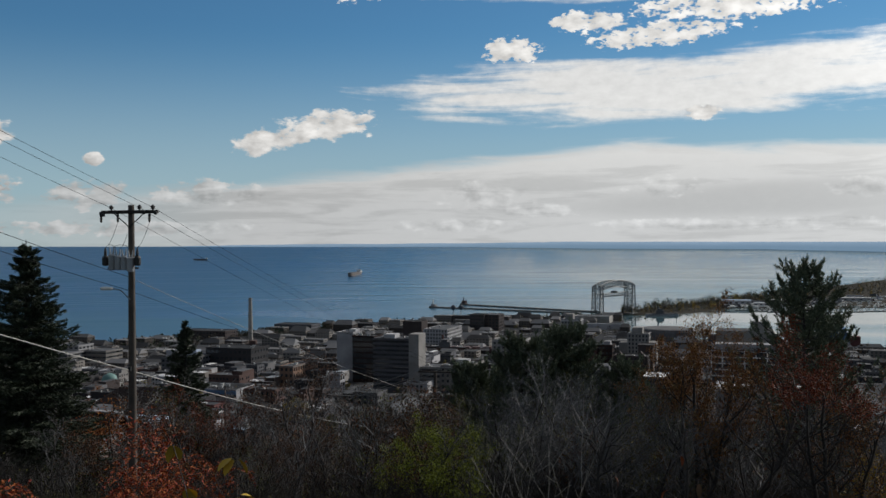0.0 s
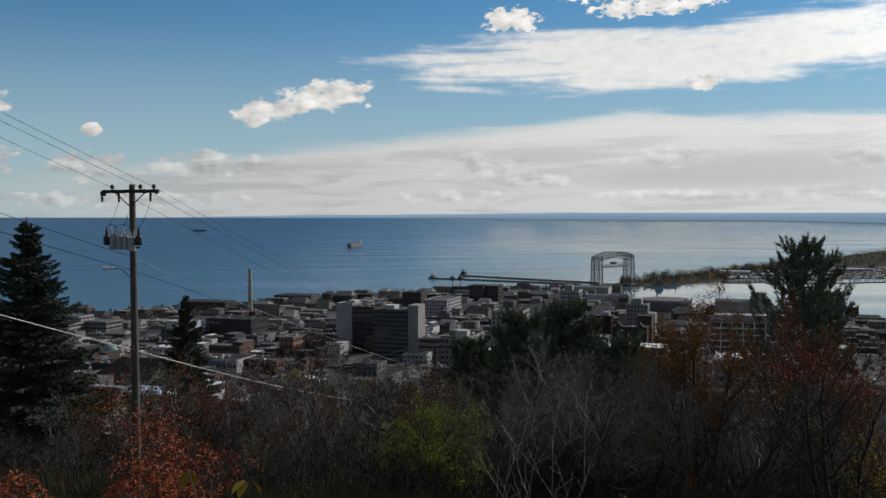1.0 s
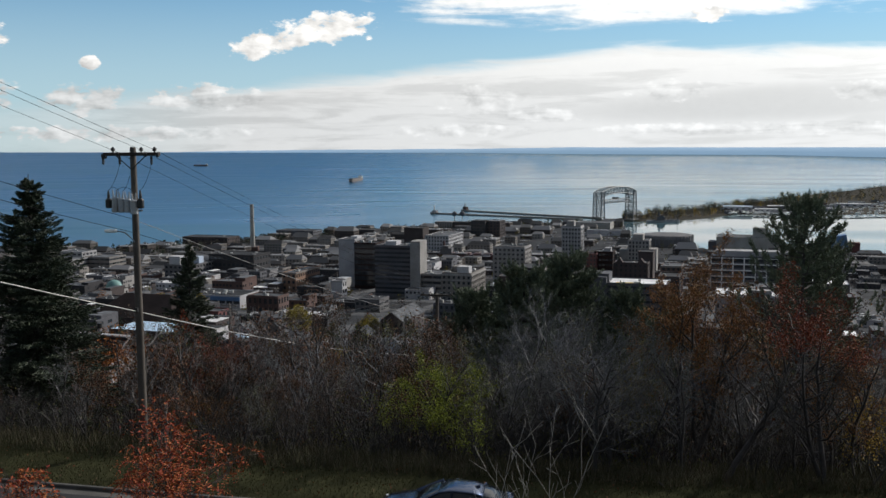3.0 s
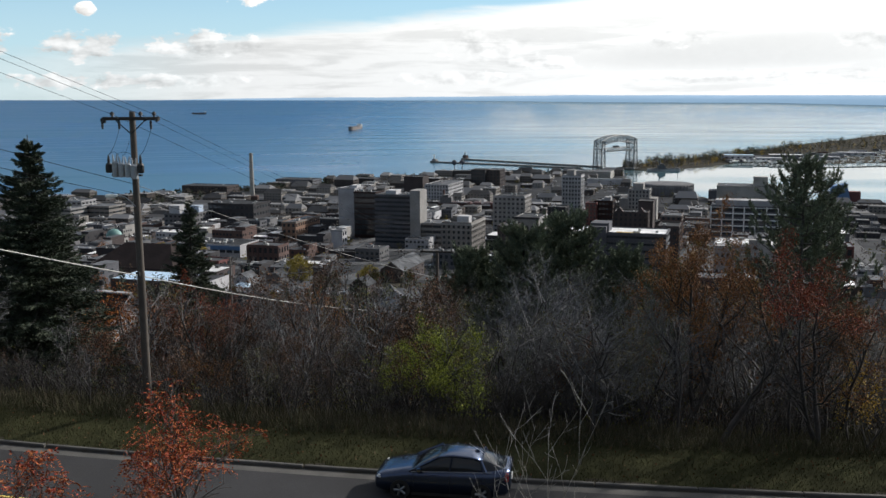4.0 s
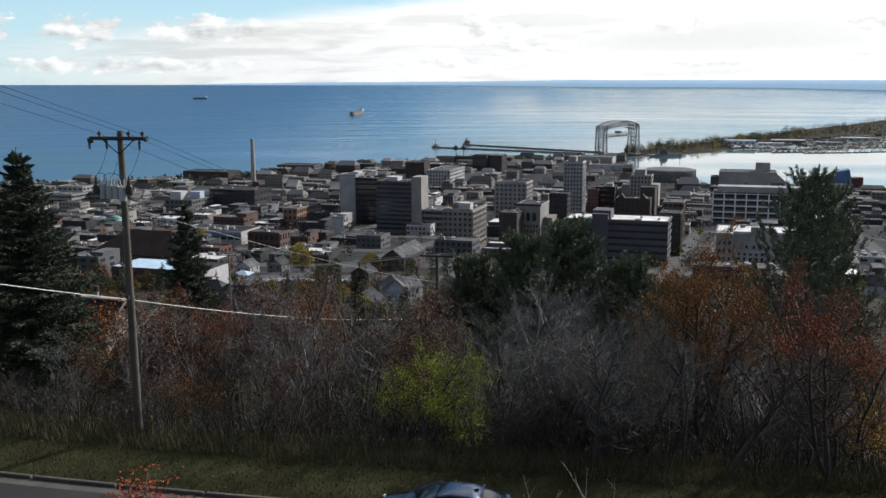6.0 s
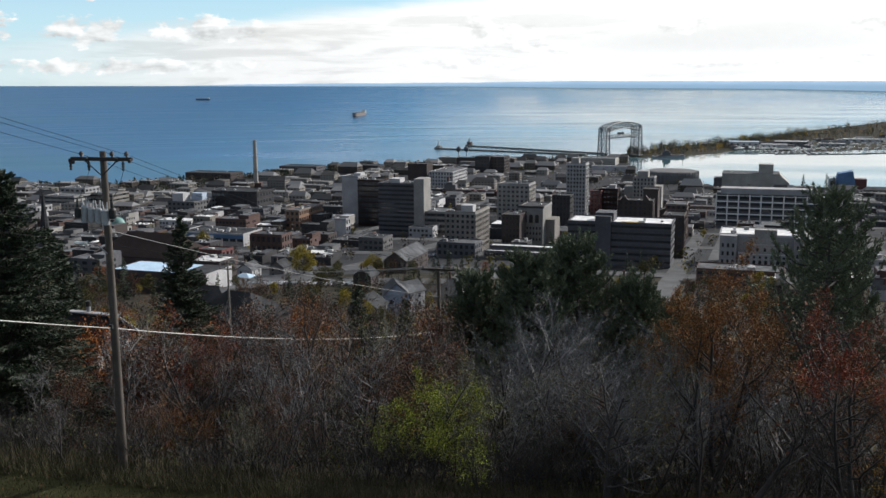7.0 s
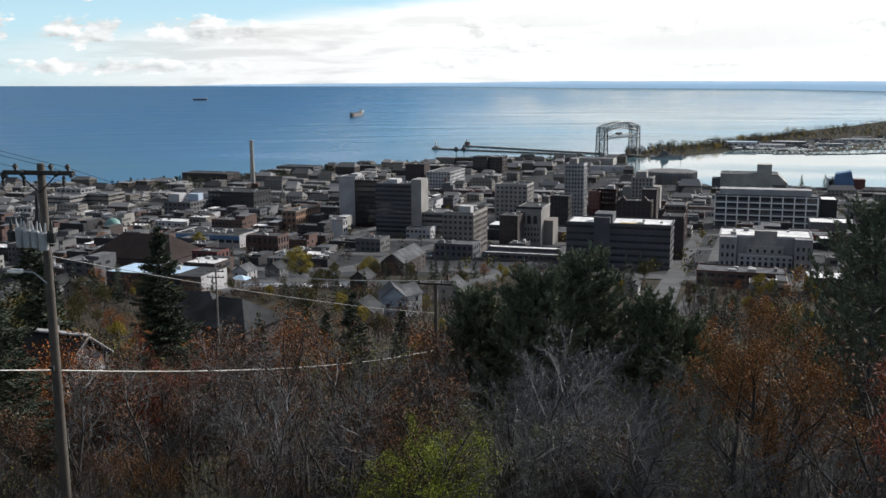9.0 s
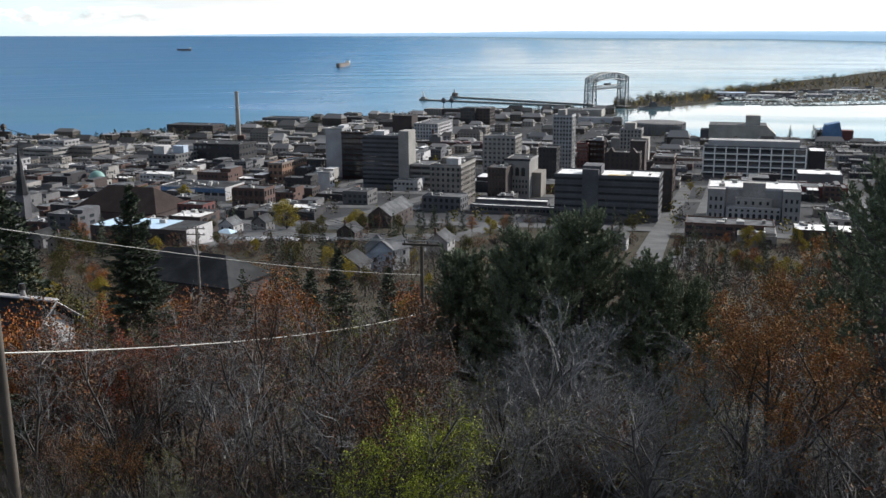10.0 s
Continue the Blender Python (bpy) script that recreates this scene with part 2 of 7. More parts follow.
M = {
    "water": water(),
    "hill": material("hill_soil_and_litter", (0.045, 0.041, 0.032), 0.95, 0.35, 0.12, 3.0, 0.4, spec=0.03),
    "city_ground": material("paved_town_ground", (0.045, 0.047, 0.051), 0.9, 0.3, 0.02, 0.6, 0.2, spec=0.03),
    "asphalt": material("road_asphalt", (0.036, 0.036, 0.038), 0.92, 0.18, 0.35, 30, 0.35, spec=0.15),
    "street": material("pale_street_surface", (0.100, 0.102, 0.106), 0.85, 0.2, 0.08, 2.0, 0.2, spec=0.03),
    "kerb": material("kerb_concrete", (0.074, 0.071, 0.066), 0.9, 0.25, 1.2, 25, 0.3, by_object=0.12),
    "line": material("worn_road_paint", (0.55, 0.42, 0.10), 0.8, 0.3, 2.0, 20, 0.2),
    "grass": material("short_verge_grass", (0.034, 0.040, 0.016), 0.95, 0.3, 0.8, 20, 0.1, hue=(0.066, 0.060, 0.030), spec=0.1),
    "turf": material("verge_turf", (0.036, 0.037, 0.018), 0.95, 0.4, 0.7, 12, 0.5, spec=0.03),
    "weeds": material("tall_dry_weeds", (0.130, 0.112, 0.078), 0.9, 0.3, 1.0, 8, 0.0, hue=(0.048, 0.052, 0.024), spec=0.1),
    "bark": material("grey_bark", (0.155, 0.151, 0.150), 0.9, 0.3, 3.0, 30, 0.4, by_object=0.2),
    "bark_silver": material("silver_grey_bark", (0.160, 0.162, 0.170), 0.9, 0.25, 3.0, 30, 0.3, by_object=0.1),
    "bark_dark": material("dark_bark", (0.050, 0.046, 0.044), 0.9, 0.3, 3.0, 30, 0.4, by_object=0.2),
    "bark_red": material("reddish_twig_bark", (0.078, 0.066, 0.061), 0.9, 0.3, 3.0, 30, 0.3, by_object=0.25),
    "bark_tan": material("tan_twig_bark", (0.155, 0.138, 0.120), 0.9, 0.3, 3.0, 30, 0.3, by_object=0.3),
    "bark_pale": material("pale_sapling_bark", (0.34, 0.32, 0.29), 0.85, 0.2, 3.0, 30, 0.3),
    "needles": material("dark_spruce_needles", (0.026, 0.040, 0.024), 0.75, 0.25, 0.6, 6, 0.0, hue=(0.042, 0.056, 0.030)),
    "pine": material("pine_needles", (0.080, 0.102, 0.070), 0.75, 0.25, 0.6, 6, 0.0, hue=(0.145, 0.168, 0.108), spec=0.15),
    "lime": material("lime_green_leaves", (0.190, 0.232, 0.024), 0.75, 0.25, 0.8, 6, 0.0, hue=(0.270, 0.295, 0.046), spec=0.12),
    "olive": material("olive_leaves", (0.095, 0.090, 0.022), 0.75, 0.25, 0.8, 6, 0.0, hue=(0.160, 0.130, 0.030), spec=0.1),
    "olive_green": material("olive_green_leaves", (0.078, 0.086, 0.022), 0.8, 0.25, 0.8, 6, 0.0, hue=(0.150, 0.150, 0.034), spec=0.1),
    "orange": material("orange_autumn_leaves", (0.225, 0.092, 0.034), 0.8, 0.25, 0.8, 6, 0.0, hue=(0.205, 0.120, 0.044), spec=0.1),
    "red": material("red_autumn_leaves", (0.215, 0.045, 0.028), 0.7, 0.25, 0.8, 6, 0.0, hue=(0.190, 0.065, 0.024), spec=0.1),
    "rust": material("rust_brown_leaves", (0.135, 0.056, 0.028), 0.8, 0.25, 0.8, 6, 0.0, hue=(0.105, 0.076, 0.048), spec=0.1),
    "sumac": material("sumac_leaves", (0.255, 0.044, 0.026), 0.75, 0.25, 1.5, 9, 0.0, hue=(0.310, 0.100, 0.030), spec=0.15),
    "yellow": material("yellow_leaves", (0.420, 0.260, 0.030), 0.7, 0.25, 0.8, 6, 0.0, hue=(0.330, 0.240, 0.040), spec=0.15),
    "yellow_green": material("yellow_green_leaves", (0.190, 0.160, 0.026), 0.8, 0.25, 0.3, 3, 0.0, hue=(0.260, 0.200, 0.034), spec=0.1),
    "olive_dark": material("dark_olive_leaves", (0.050, 0.052, 0.022), 0.85, 0.25, 0.3, 3, 0.0, hue=(0.095, 0.080, 0.030), spec=0.1),
    "orange_red": material("orange_red_leaves", (0.210, 0.068, 0.024), 0.85, 0.25, 0.3, 3, 0.0, hue=(0.230, 0.105, 0.030), spec=0.1),
    "tan_leaf": material("tan_bare_crowns", (0.150, 0.132, 0.108), 0.9, 0.25, 0.2, 2, 0.0, hue=(0.070, 0.062, 0.052), spec=0.1),
    "pole_wood": material("weathered_pole_wood", (0.078, 0.066, 0.056), 0.85, 0.25, 1.5, 22, 0.4),
    "pole_grey": material("grey_weathered_pole_wood", (0.17, 0.16, 0.15), 0.85, 0.25, 1.5, 22, 0.4),
    "arm_wood": material("dark_crossarm_wood", (0.040, 0.034, 0.030), 0.9, 0.25, 1.5, 22, 0.4),
    "iron": material("dark_fittings", (0.03, 0.03, 0.03), 0.5, 0.2, 3, 20, 0.1, metal=0.4),
    "grey_metal": material("grey_painted_tank", (0.30, 0.315, 0.33), 0.45, 0.1, 2, 20, 0.05, by_object=0.08),
    "bushing": material("grey_porcelain_bushing", (0.34, 0.35, 0.36), 0.4, 0.1, 3, 20, 0.05),
    # lighter copy of the dark cable, with sunlight on the line in its colour
    "cable_grey": material("sunlit_grey_cable", (0.20, 0.20, 0.195), 0.6, 0.1, 1, 5, 0.0),
    "cable": material("dark_cable", (0.018, 0.018, 0.019), 0.95, 0.1, 1, 5, 0.0, spec=0.02),
    "cable_pale": material("pale_cable", (0.42, 0.41, 0.38), 0.5, 0.1, 1, 5, 0.0),
    "lamp_glass": material("street_lamp_lens", (0.75, 0.75, 0.72), 0.25, 0.05, 2, 10, 0.0),
    "steel": material("bridge_steel", (0.105, 0.114, 0.12), 0.55, 0.15, 0.2, 2, 0.05),
    "concrete": material("weathered_concrete", (0.30, 0.29, 0.27), 0.9, 0.2, 0.06, 1.0, 0.2),
    "pier": material("dark_pier_concrete", (0.13, 0.13, 0.125), 0.9, 0.25, 0.04, 0.8, 0.2),
    "far_hills": material("far_hills_haze_glow", (0.10, 0.12, 0.15), 1.0, 0.2, 0.002, 0.01, 0.0, spec=0.0),
    "hull": material("dark_ship_hull", (0.17, 0.15, 0.14), 0.6, 0.2, 0.05, 0.8, 0.05),
    "hull_red": material("rust_red_hull", (0.16, 0.045, 0.04), 0.6, 0.2, 0.05, 0.8, 0.05),
    "hull_dark": material("dull_dark_red_hull", (0.075, 0.035, 0.034), 0.7, 0.2, 0.05, 0.8, 0.05),
    "white": material("white_paint", (0.72, 0.72, 0.70), 0.6, 0.1, 0.1, 2.0, 0.05),
    "window": glass("dark_window_glass", (0.030, 0.036, 0.042), 0.1),
    "roof_dark": material("tar_roof", (0.040, 0.042, 0.046), 0.9, 0.5, 0.16, 0.9, 0.2, by_object=0.3, spec=0.12),
    "roof_grey": material("grey_roof", (0.086, 0.090, 0.098), 0.9, 0.5, 0.16, 0.9, 0.2, by_object=0.3, spec=0.12),
    "roof_white": material("white_membrane_roof", (0.60, 0.60, 0.60), 0.7, 0.25, 0.16, 0.8, 0.1, by_object=0.1),
    "roof_brown": material("brown_roof", (0.034, 0.026, 0.025), 0.95, 0.2, 0.1, 1.5, 0.2, spec=0.12),
    "roof_blue": material("pale_blue_metal_roof", (0.42, 0.56, 0.70), 0.45, 0.12, 0.1, 1.0, 0.05),
    "copper": material("green_copper", (0.13, 0.25, 0.235), 0.6, 0.15, 0.2, 1.5, 0.1),
    "hvac": material("roof_unit_metal", (0.36, 0.36, 0.35), 0.5, 0.15, 0.5, 3, 0.05, by_object=0.35),
}
# bluish emission puts the haze of distance into the hills' colour
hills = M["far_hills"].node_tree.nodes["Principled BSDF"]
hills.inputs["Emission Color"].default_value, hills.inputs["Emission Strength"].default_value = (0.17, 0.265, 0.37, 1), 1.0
for nm, c in {
    "cream": (0.250, 0.236, 0.210), "tan": (0.180, 0.163, 0.140), "brick": (0.095, 0.062, 0.052), "brown": (0.060, 0.049, 0.045),
    "dark": (0.044, 0.042, 0.042), "grey": (0.122, 0.119, 0.115), "pale": (0.274, 0.266, 0.252), "orange_brick": (0.190, 0.118, 0.080),
    "black": (0.026, 0.015, 0.013), "slate": (0.092, 0.092, 0.095), "white_wall": (0.370, 0.360, 0.343), "red_wall": (0.120, 0.052, 0.046),
    "blue_wall": (0.096, 0.166, 0.266), "pale_blue": (0.311, 0.360, 0.406),
}.items():
    M[nm] = material(nm + "_facade", (c[0] * 1.08, c[1] * 1.10, c[2] * 1.19), 0.88, 0.18, 0.07, 1.2, 0.15, by_object=0.12, spec=0.15)


# ---------------------------------------------------------------- mesh tools
class Mesh:
    """Collects vertices and faces, then makes one mesh."""

    def __init__(self):
        self.v, self.f, self.n = [], [], 0

    def add(self, verts, faces):
        verts = np.asarray(verts, float)
        self.v.append(verts)
        self.f.extend([tuple(i + self.n for i in f) for f in faces])
        self.n += len(verts)
        return self

    def box(self, x0, y0, z0, x1, y1, z1):
        v = [(x, y, z) for z in (z0, z1) for y in (y0, y1) for x in (x0, x1)]
        return self.add(v, [(0, 2, 3, 1), (4, 5, 7, 6), (0, 1, 5, 4), (2, 6, 7, 3), (0, 4, 6, 2), (1, 3, 7, 5)])

    def tube(self, p, q, r0, r1, sides=6, caps=True):
        p, q = np.asarray(p, float), np.asarray(q, float)
        d = q - p
        d = d / max(1e-9, np.linalg.norm(d))
        a = np.cross(d, (0, 0, 1) if abs(d[2]) < 0.9 else (1, 0, 0))
        a /= np.linalg.norm(a)
        b = np.cross(d, a)
        ang = np.arange(sides) * 2 * math.pi / sides
        ring = np.outer(np.cos(ang), a) + np.outer(np.sin(ang), b)
        f = [(i, (i + 1) % sides, sides + (i + 1) % sides, sides + i) for i in range(sides)]
        if caps:
            f += [tuple(range(sides - 1, -1, -1)), tuple(range(sides, 2 * sides))]
        return self.add(np.vstack([p + ring * r0, q + ring * r1]), f)

    def lathe(self, cx, cy, prof, sides=14):
        v, f = [], []
        for r, z in prof:
            for i in range(sides):
                a = 2 * math.pi * i / sides
                v.append((cx + r * math.cos(a), cy + r * math.sin(a), z))
        for k in range(len(prof) - 1):
            for i in range(sides):
                j = (i + 1) % sides
                f.append((k * sides + i, k * sides + j, (k + 1) * sides + j, (k + 1) * sides + i))
        f += [tuple(range(sides - 1, -1, -1)), tuple(range((len(prof) - 1) * sides, len(prof) * sides))]
        return self.add(v, f)

    def data(self, name, mt, smooth=False):
        me = bpy.data.meshes.new(name)
        me.from_pydata(np.vstack(self.v).tolist() if self.v else [], [], self.f)
        me.materials.append(M[mt] if isinstance(mt, str) else mt)
        if smooth:
            me.polygons.foreach_set("use_smooth", [True] * len(me.polygons))
        return me


def part(name, me, mt, parent=None, label="", smooth=False):
    ob = new(name, me.data(name, mt, smooth) if isinstance(me, Mesh) else me)
    if parent:
        ob.parent = parent
    return tagged(ob, label)


def empty(name, m, label, category, group="", kind=""):
    ob = new(name)
    ob.matrix_basis = m
    return tagged(ob, label, category, group, kind)


def soft(me, width, segments=1):
    """Bevelled copy of a collected mesh."""
    bm = bmesh.new()
    tmp = me.data("tmp", "iron")
    bm.from_mesh(tmp)
    bpy.data.meshes.remove(tmp)
    bmesh.ops.bevel(bm, geom=bm.edges[:], offset=width, segments=segments, affect="EDGES", clamp_overlap=True)
    out = Mesh()
    out.add([v.co[:] for v in bm.verts], [tuple(v.index for v in f.verts) for f in bm.faces])
    bm.free()
    return out


# ---------------------------------------------------------------- lie of the land
def kerb_y(x):
    c = max(-40.0, min(40.0, x))
    return 28.68 - 0.2205 * c + 0.0025 * c * c + (x - c) * (-0.2205 + 0.005 * c)


FAR = ((0, 4.0), (30, 0.3), (45, -4), (71, -11.5), (150, -31), (340, -66), (560, -94), (800, -114), (1200, -137), (1450, -144.5), (1700, -145.6), (9999, -145.6))
NEAR = ((-400, 9.8), (-45, 9.4), (-29.6, 8.7), (-22, 7.4), (-15, 4.6), (-10.6, 0.9), (-9.0, 0.12), (-8.6, -0.14), (-0.3, -0.14), (0.12, 0.12), (3.0, 0.42), (4.5, 0.3), (7.0, -0.7))
SHORE = ((-180, 1700), (-40, 1760), (-22, 1678), (-19, 1654), (-15.2, 1661), (-13, 1686), (-8, 1752), (-3.6, 1861), (-0.3, 1933), (2, 1985), (6, 2020), (10, 2075), (12.6, 2085),
         (13.1, 1990), (13.4, 1760), (14.5, 1640), (17.9, 1548), (24.5, 1570), (27.6, 1567), (40, 1560), (180, 1700))


def lerp(tab, x):
    return float(np.interp(x, [p[0] for p in tab], [p[1] for p in tab]))


def shore(az):
    return lerp(SHORE, az) + 9 * math.sin(az * 5.1) + 5 * math.sin(az * 13.7)


def land(x, y):
    """Height of the ground."""
    r, d = math.hypot(x, y), y - kerb_y(x)
    far = lerp(FAR, r)
    if y < 0 and d < 7:
        far = 9.8
    k = max(0.0, min(1.0, (d - 4.5) / 12.0))
    k = k * k * (3 - 2 * k)
    z = lerp(NEAR, d) * (1 - k) + far * k if d < 16.5 else far
    if d > 8 or d < -9:
        z += 0.35 * noise.noise((x * 0.09, y * 0.09, 0)) * min(1, abs(d) / 25)
    if y > 0:
        edge = shore(math.degrees(math.atan2(x, y)))
        if r > edge - 12:
            z = min(z, -145.6 - (r - edge + 12) * 0.18)
    return max(z, -158.0)


def lake_z(r, az=0.0):
    """The lake's sheet: level out to 2.6 km, then drawn in so that its rim meets the horizon."""
    if r <= 2600:
        return r, LAKE
    far = 1 - 2600 / r
    dr = 2600 + 2240 * far
    return dr, 13.0 - dr * (160.0 / r + 0.0037 * far) + (7.0 - 0.55 * max(-30.0, min(30.0, az))) * far


def on_lake(x, y):
    r = math.hypot(x, y)
    k, z = lake_z(r, math.degrees(math.atan2(x, y)))
    return x * k / r, y * k / r, z


# ---------------------------------------------------------------- ground and water
def polar_sheet(radii, angles, height):
    me, v, f = Mesh(), [], []
    for a in angles:
        for r in radii:
            x, y = r * math.sin(a), r * math.cos(a)
            v.append((x, y, height(x, y)))
    k = len(radii)
    for i in range(len(angles) - 1):
        for j in range(k - 1):
            f.append((i * k + j, i * k + j + 1, (i + 1) * k + j + 1, (i + 1) * k + j))
    return me.add(v, f)


def make_ground():
    ang = sorted(set([radians(a) for a in list(range(-180, -40, 10)) + list(range(40, 181, 10))] + [radians(-40 + 0.5 * i) for i in range(161)]))
    rad = [0.0, 0.5, 3, 6, 8, 10, 11.5, 13, 14.5, 16, 17.5, 18.5] + [19.5 + 0.6 * i for i in range(36)] + [42 + 3 * i for i in range(20)]
    rad += [103 + 10 * i for i in range(40)] + [510 + 25 * i for i in range(40)] + [1500 + 8 * i for i in range(90)] + [2260, 2600, 3200, 4000, 4900]
    me = polar_sheet(rad, ang, land)
    ob = part("ground", me, "hill")
    ob.data.materials.append(M["city_ground"])
    ob.data.materials.append(M["turf"])
    for p in ob.data.polygons:
        c = p.center
        r, d = math.hypot(c.x, c.y), c.y - kerb_y(c.x)
        p.material_index = 1 if (r > 520 and c.y > 0) else (2 if 0.1 < d < 4.0 and abs(c.x) < 120 else 0)
        p.use_smooth = True
    tagged(ob, kind="structure")


def make_lake():
    ang = [radians(-75 + 1.25 * i) for i in range(121)]
    true_r = [1400, 1700, 2000, 2300, 2600, 2700, 2850, 3000, 3200, 3500, 3900, 4400, 5000, 6000, 7500, 10000, 14000, 22000, 45000, 2e5]
    me, v, f = Mesh(), [], []
    for a in ang:
        for r in true_r:
            k, z = lake_z(r, math.degrees(a))
            v.append((k * math.sin(a), k * math.cos(a), z))
    k = len(true_r)
    for i in range(len(ang) - 1):
        for j in range(k - 1):
            f.append((i * k + j, i * k + j + 1, (i + 1) * k + j + 1, (i + 1) * k + j))
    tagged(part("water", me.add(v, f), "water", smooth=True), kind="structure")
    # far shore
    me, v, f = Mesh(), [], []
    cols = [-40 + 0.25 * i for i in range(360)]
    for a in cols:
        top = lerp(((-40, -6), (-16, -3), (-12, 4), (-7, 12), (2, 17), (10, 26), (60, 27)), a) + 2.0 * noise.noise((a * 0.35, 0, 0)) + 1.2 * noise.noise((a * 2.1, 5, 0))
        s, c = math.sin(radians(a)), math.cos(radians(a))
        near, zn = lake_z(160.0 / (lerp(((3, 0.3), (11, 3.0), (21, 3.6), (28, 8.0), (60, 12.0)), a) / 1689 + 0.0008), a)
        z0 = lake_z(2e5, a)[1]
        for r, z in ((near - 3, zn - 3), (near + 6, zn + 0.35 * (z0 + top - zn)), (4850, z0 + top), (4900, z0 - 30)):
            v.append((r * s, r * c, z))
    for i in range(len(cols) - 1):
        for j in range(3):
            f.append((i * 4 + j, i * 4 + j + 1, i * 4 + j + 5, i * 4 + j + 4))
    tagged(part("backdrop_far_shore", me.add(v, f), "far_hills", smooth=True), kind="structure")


def strip(name, pts, width, mt, lift, step=8.0, kind="structure"):
    """A ribbon of road that follows the land."""
    me, v, f = Mesh(), [], []
    for (ax, ay), (bx, by) in zip(pts[:-1], pts[1:]):
        ln = math.hypot(bx - ax, by - ay)
        k = max(1, int(ln / step))
        nx, ny = -(by - ay) / ln, (bx - ax) / ln
        for i in range(k + 1):
            x, y = ax + (bx - ax) * i / k, ay + (by - ay) * i / k
            z = max(land(x + nx * width / 2, y + ny * width / 2), land(x, y), land(x - nx * width / 2, y - ny * width / 2)) + lift
            v += [(x + nx * width / 2, y + ny * width / 2, z), (x - nx * width / 2, y - ny * width / 2, z)]
    for i in range(len(v) // 2 - 1):
        f.append((2 * i, 2 * i + 1, 2 * i + 3, 2 * i + 2))
    return tagged(part(name, me.add(v, f), mt), kind=kind)


def make_road():
    me, v, f = Mesh(), [], []
    xs = [-90 + 2 * i for i in range(91)]
    for x in xs:
        for d, z in ((-8.65, 0.035), (-4.3, 0.085), (-0.02, 0.035)):
            v.append((x, kerb_y(x) + d, z))
    for i in range(len(xs) - 1):
        for j in range(2):
            f.append((i * 3 + j, (i + 1) * 3 + j, (i + 1) * 3 + j + 1, i * 3 + j + 1))
    road = tagged(part("road", me.add(v, f), "asphalt"), kind="structure")
    # concrete gutter
    me, v, f = Mesh(), [], []
    for x in xs:
        for d, z in ((-0.5, 0.044), (-0.01, 0.040)):
            v.append((x, kerb_y(x) + d, z))
    for i in range(len(xs) - 1):
        f.append((i * 2, i * 2 + 2, i * 2 + 3, i * 2 + 1))
    part("gutter", me.add(v, f), "kerb", road)
    # centre line
    me, v, f = Mesh(), [], []
    for k, d0 in enumerate((-4.46, -4.24)):
        b = len(v)
        for x in xs:
            v += [(x, kerb_y(x) + d0, 0.0895), (x, kerb_y(x) + d0 + 0.10, 0.0895)]
        for i in range(len(xs) - 1):
            f.append((b + i * 2, b + i * 2 + 2, b + i * 2 + 3, b + i * 2 + 1))
    part("centre_line", me.add(v, f), "line", road)
    # kerb stones
    one = Mesh()
    one.box(0, 0, -0.25, 3.16, 0.17, 0.155)
    one = soft(one, 0.03).data("kerb_stone", "kerb")
    kerb = tagged(new("kerb"), kind="structure")
    x = -53.0
    while x < 53:
        x2 = x + 3.2 * math.cos(math.atan(0.22))
        a = math.atan2(kerb_y(x2) - kerb_y(x), x2 - x)
        for off, nm in ((0.0, "kerb_stone"), (-8.82, "kerb_stone")):
            ob = part(nm, one, None, kerb)
            ob.matrix_basis = pose(x, kerb_y(x) + off, 0, 0, 0, math.degrees(a))
        x = x2


make_ground()
make_lake()
make_road()


# ---------------------------------------------------------------- the town
UNIT_PANE = Mesh().box(-0.5, -0.5, -0.5, 0.5, 0.5, 0.5).data("window", "window")
TAKEN = []


def to_grid(x, y):
    return x * math.cos(GRID) - y * math.sin(GRID), x * math.sin(GRID) + y * math.cos(GRID)


def from_grid(p, q):
    return p * math.cos(GRID) + q * math.sin(GRID), -p * math.sin(GRID) + q * math.cos(GRID)


def panes(ob, face, span, h0, h1, floors, bays, ww, wh, depth=0.0, pane=None, skip=()):
    """Windows on one face: front (y = 0), right (x = 0) or left (x = -span of the front)."""
    fh = (h1 - h0) / floors
    for k in range(floors):
        for i in range(bays):
            if (k, i) in skip:
                continue
            s, z = (i + 0.5) * span / bays, h0 + (k + 0.52) * fh
            w = new("window", pane or UNIT_PANE)
            w.parent = ob
            if face == "front":
                w.location, w.scale = (-s, 0, z), (ww * span / bays, 0.16, wh * fh)
            elif face == "right":
                w.location, w.scale = (0, s, z), (0.16, ww * span / bays, wh * fh)
            else:
                w.location, w.scale = (-depth, s, z), (0.16, ww * span / bays, wh * fh)


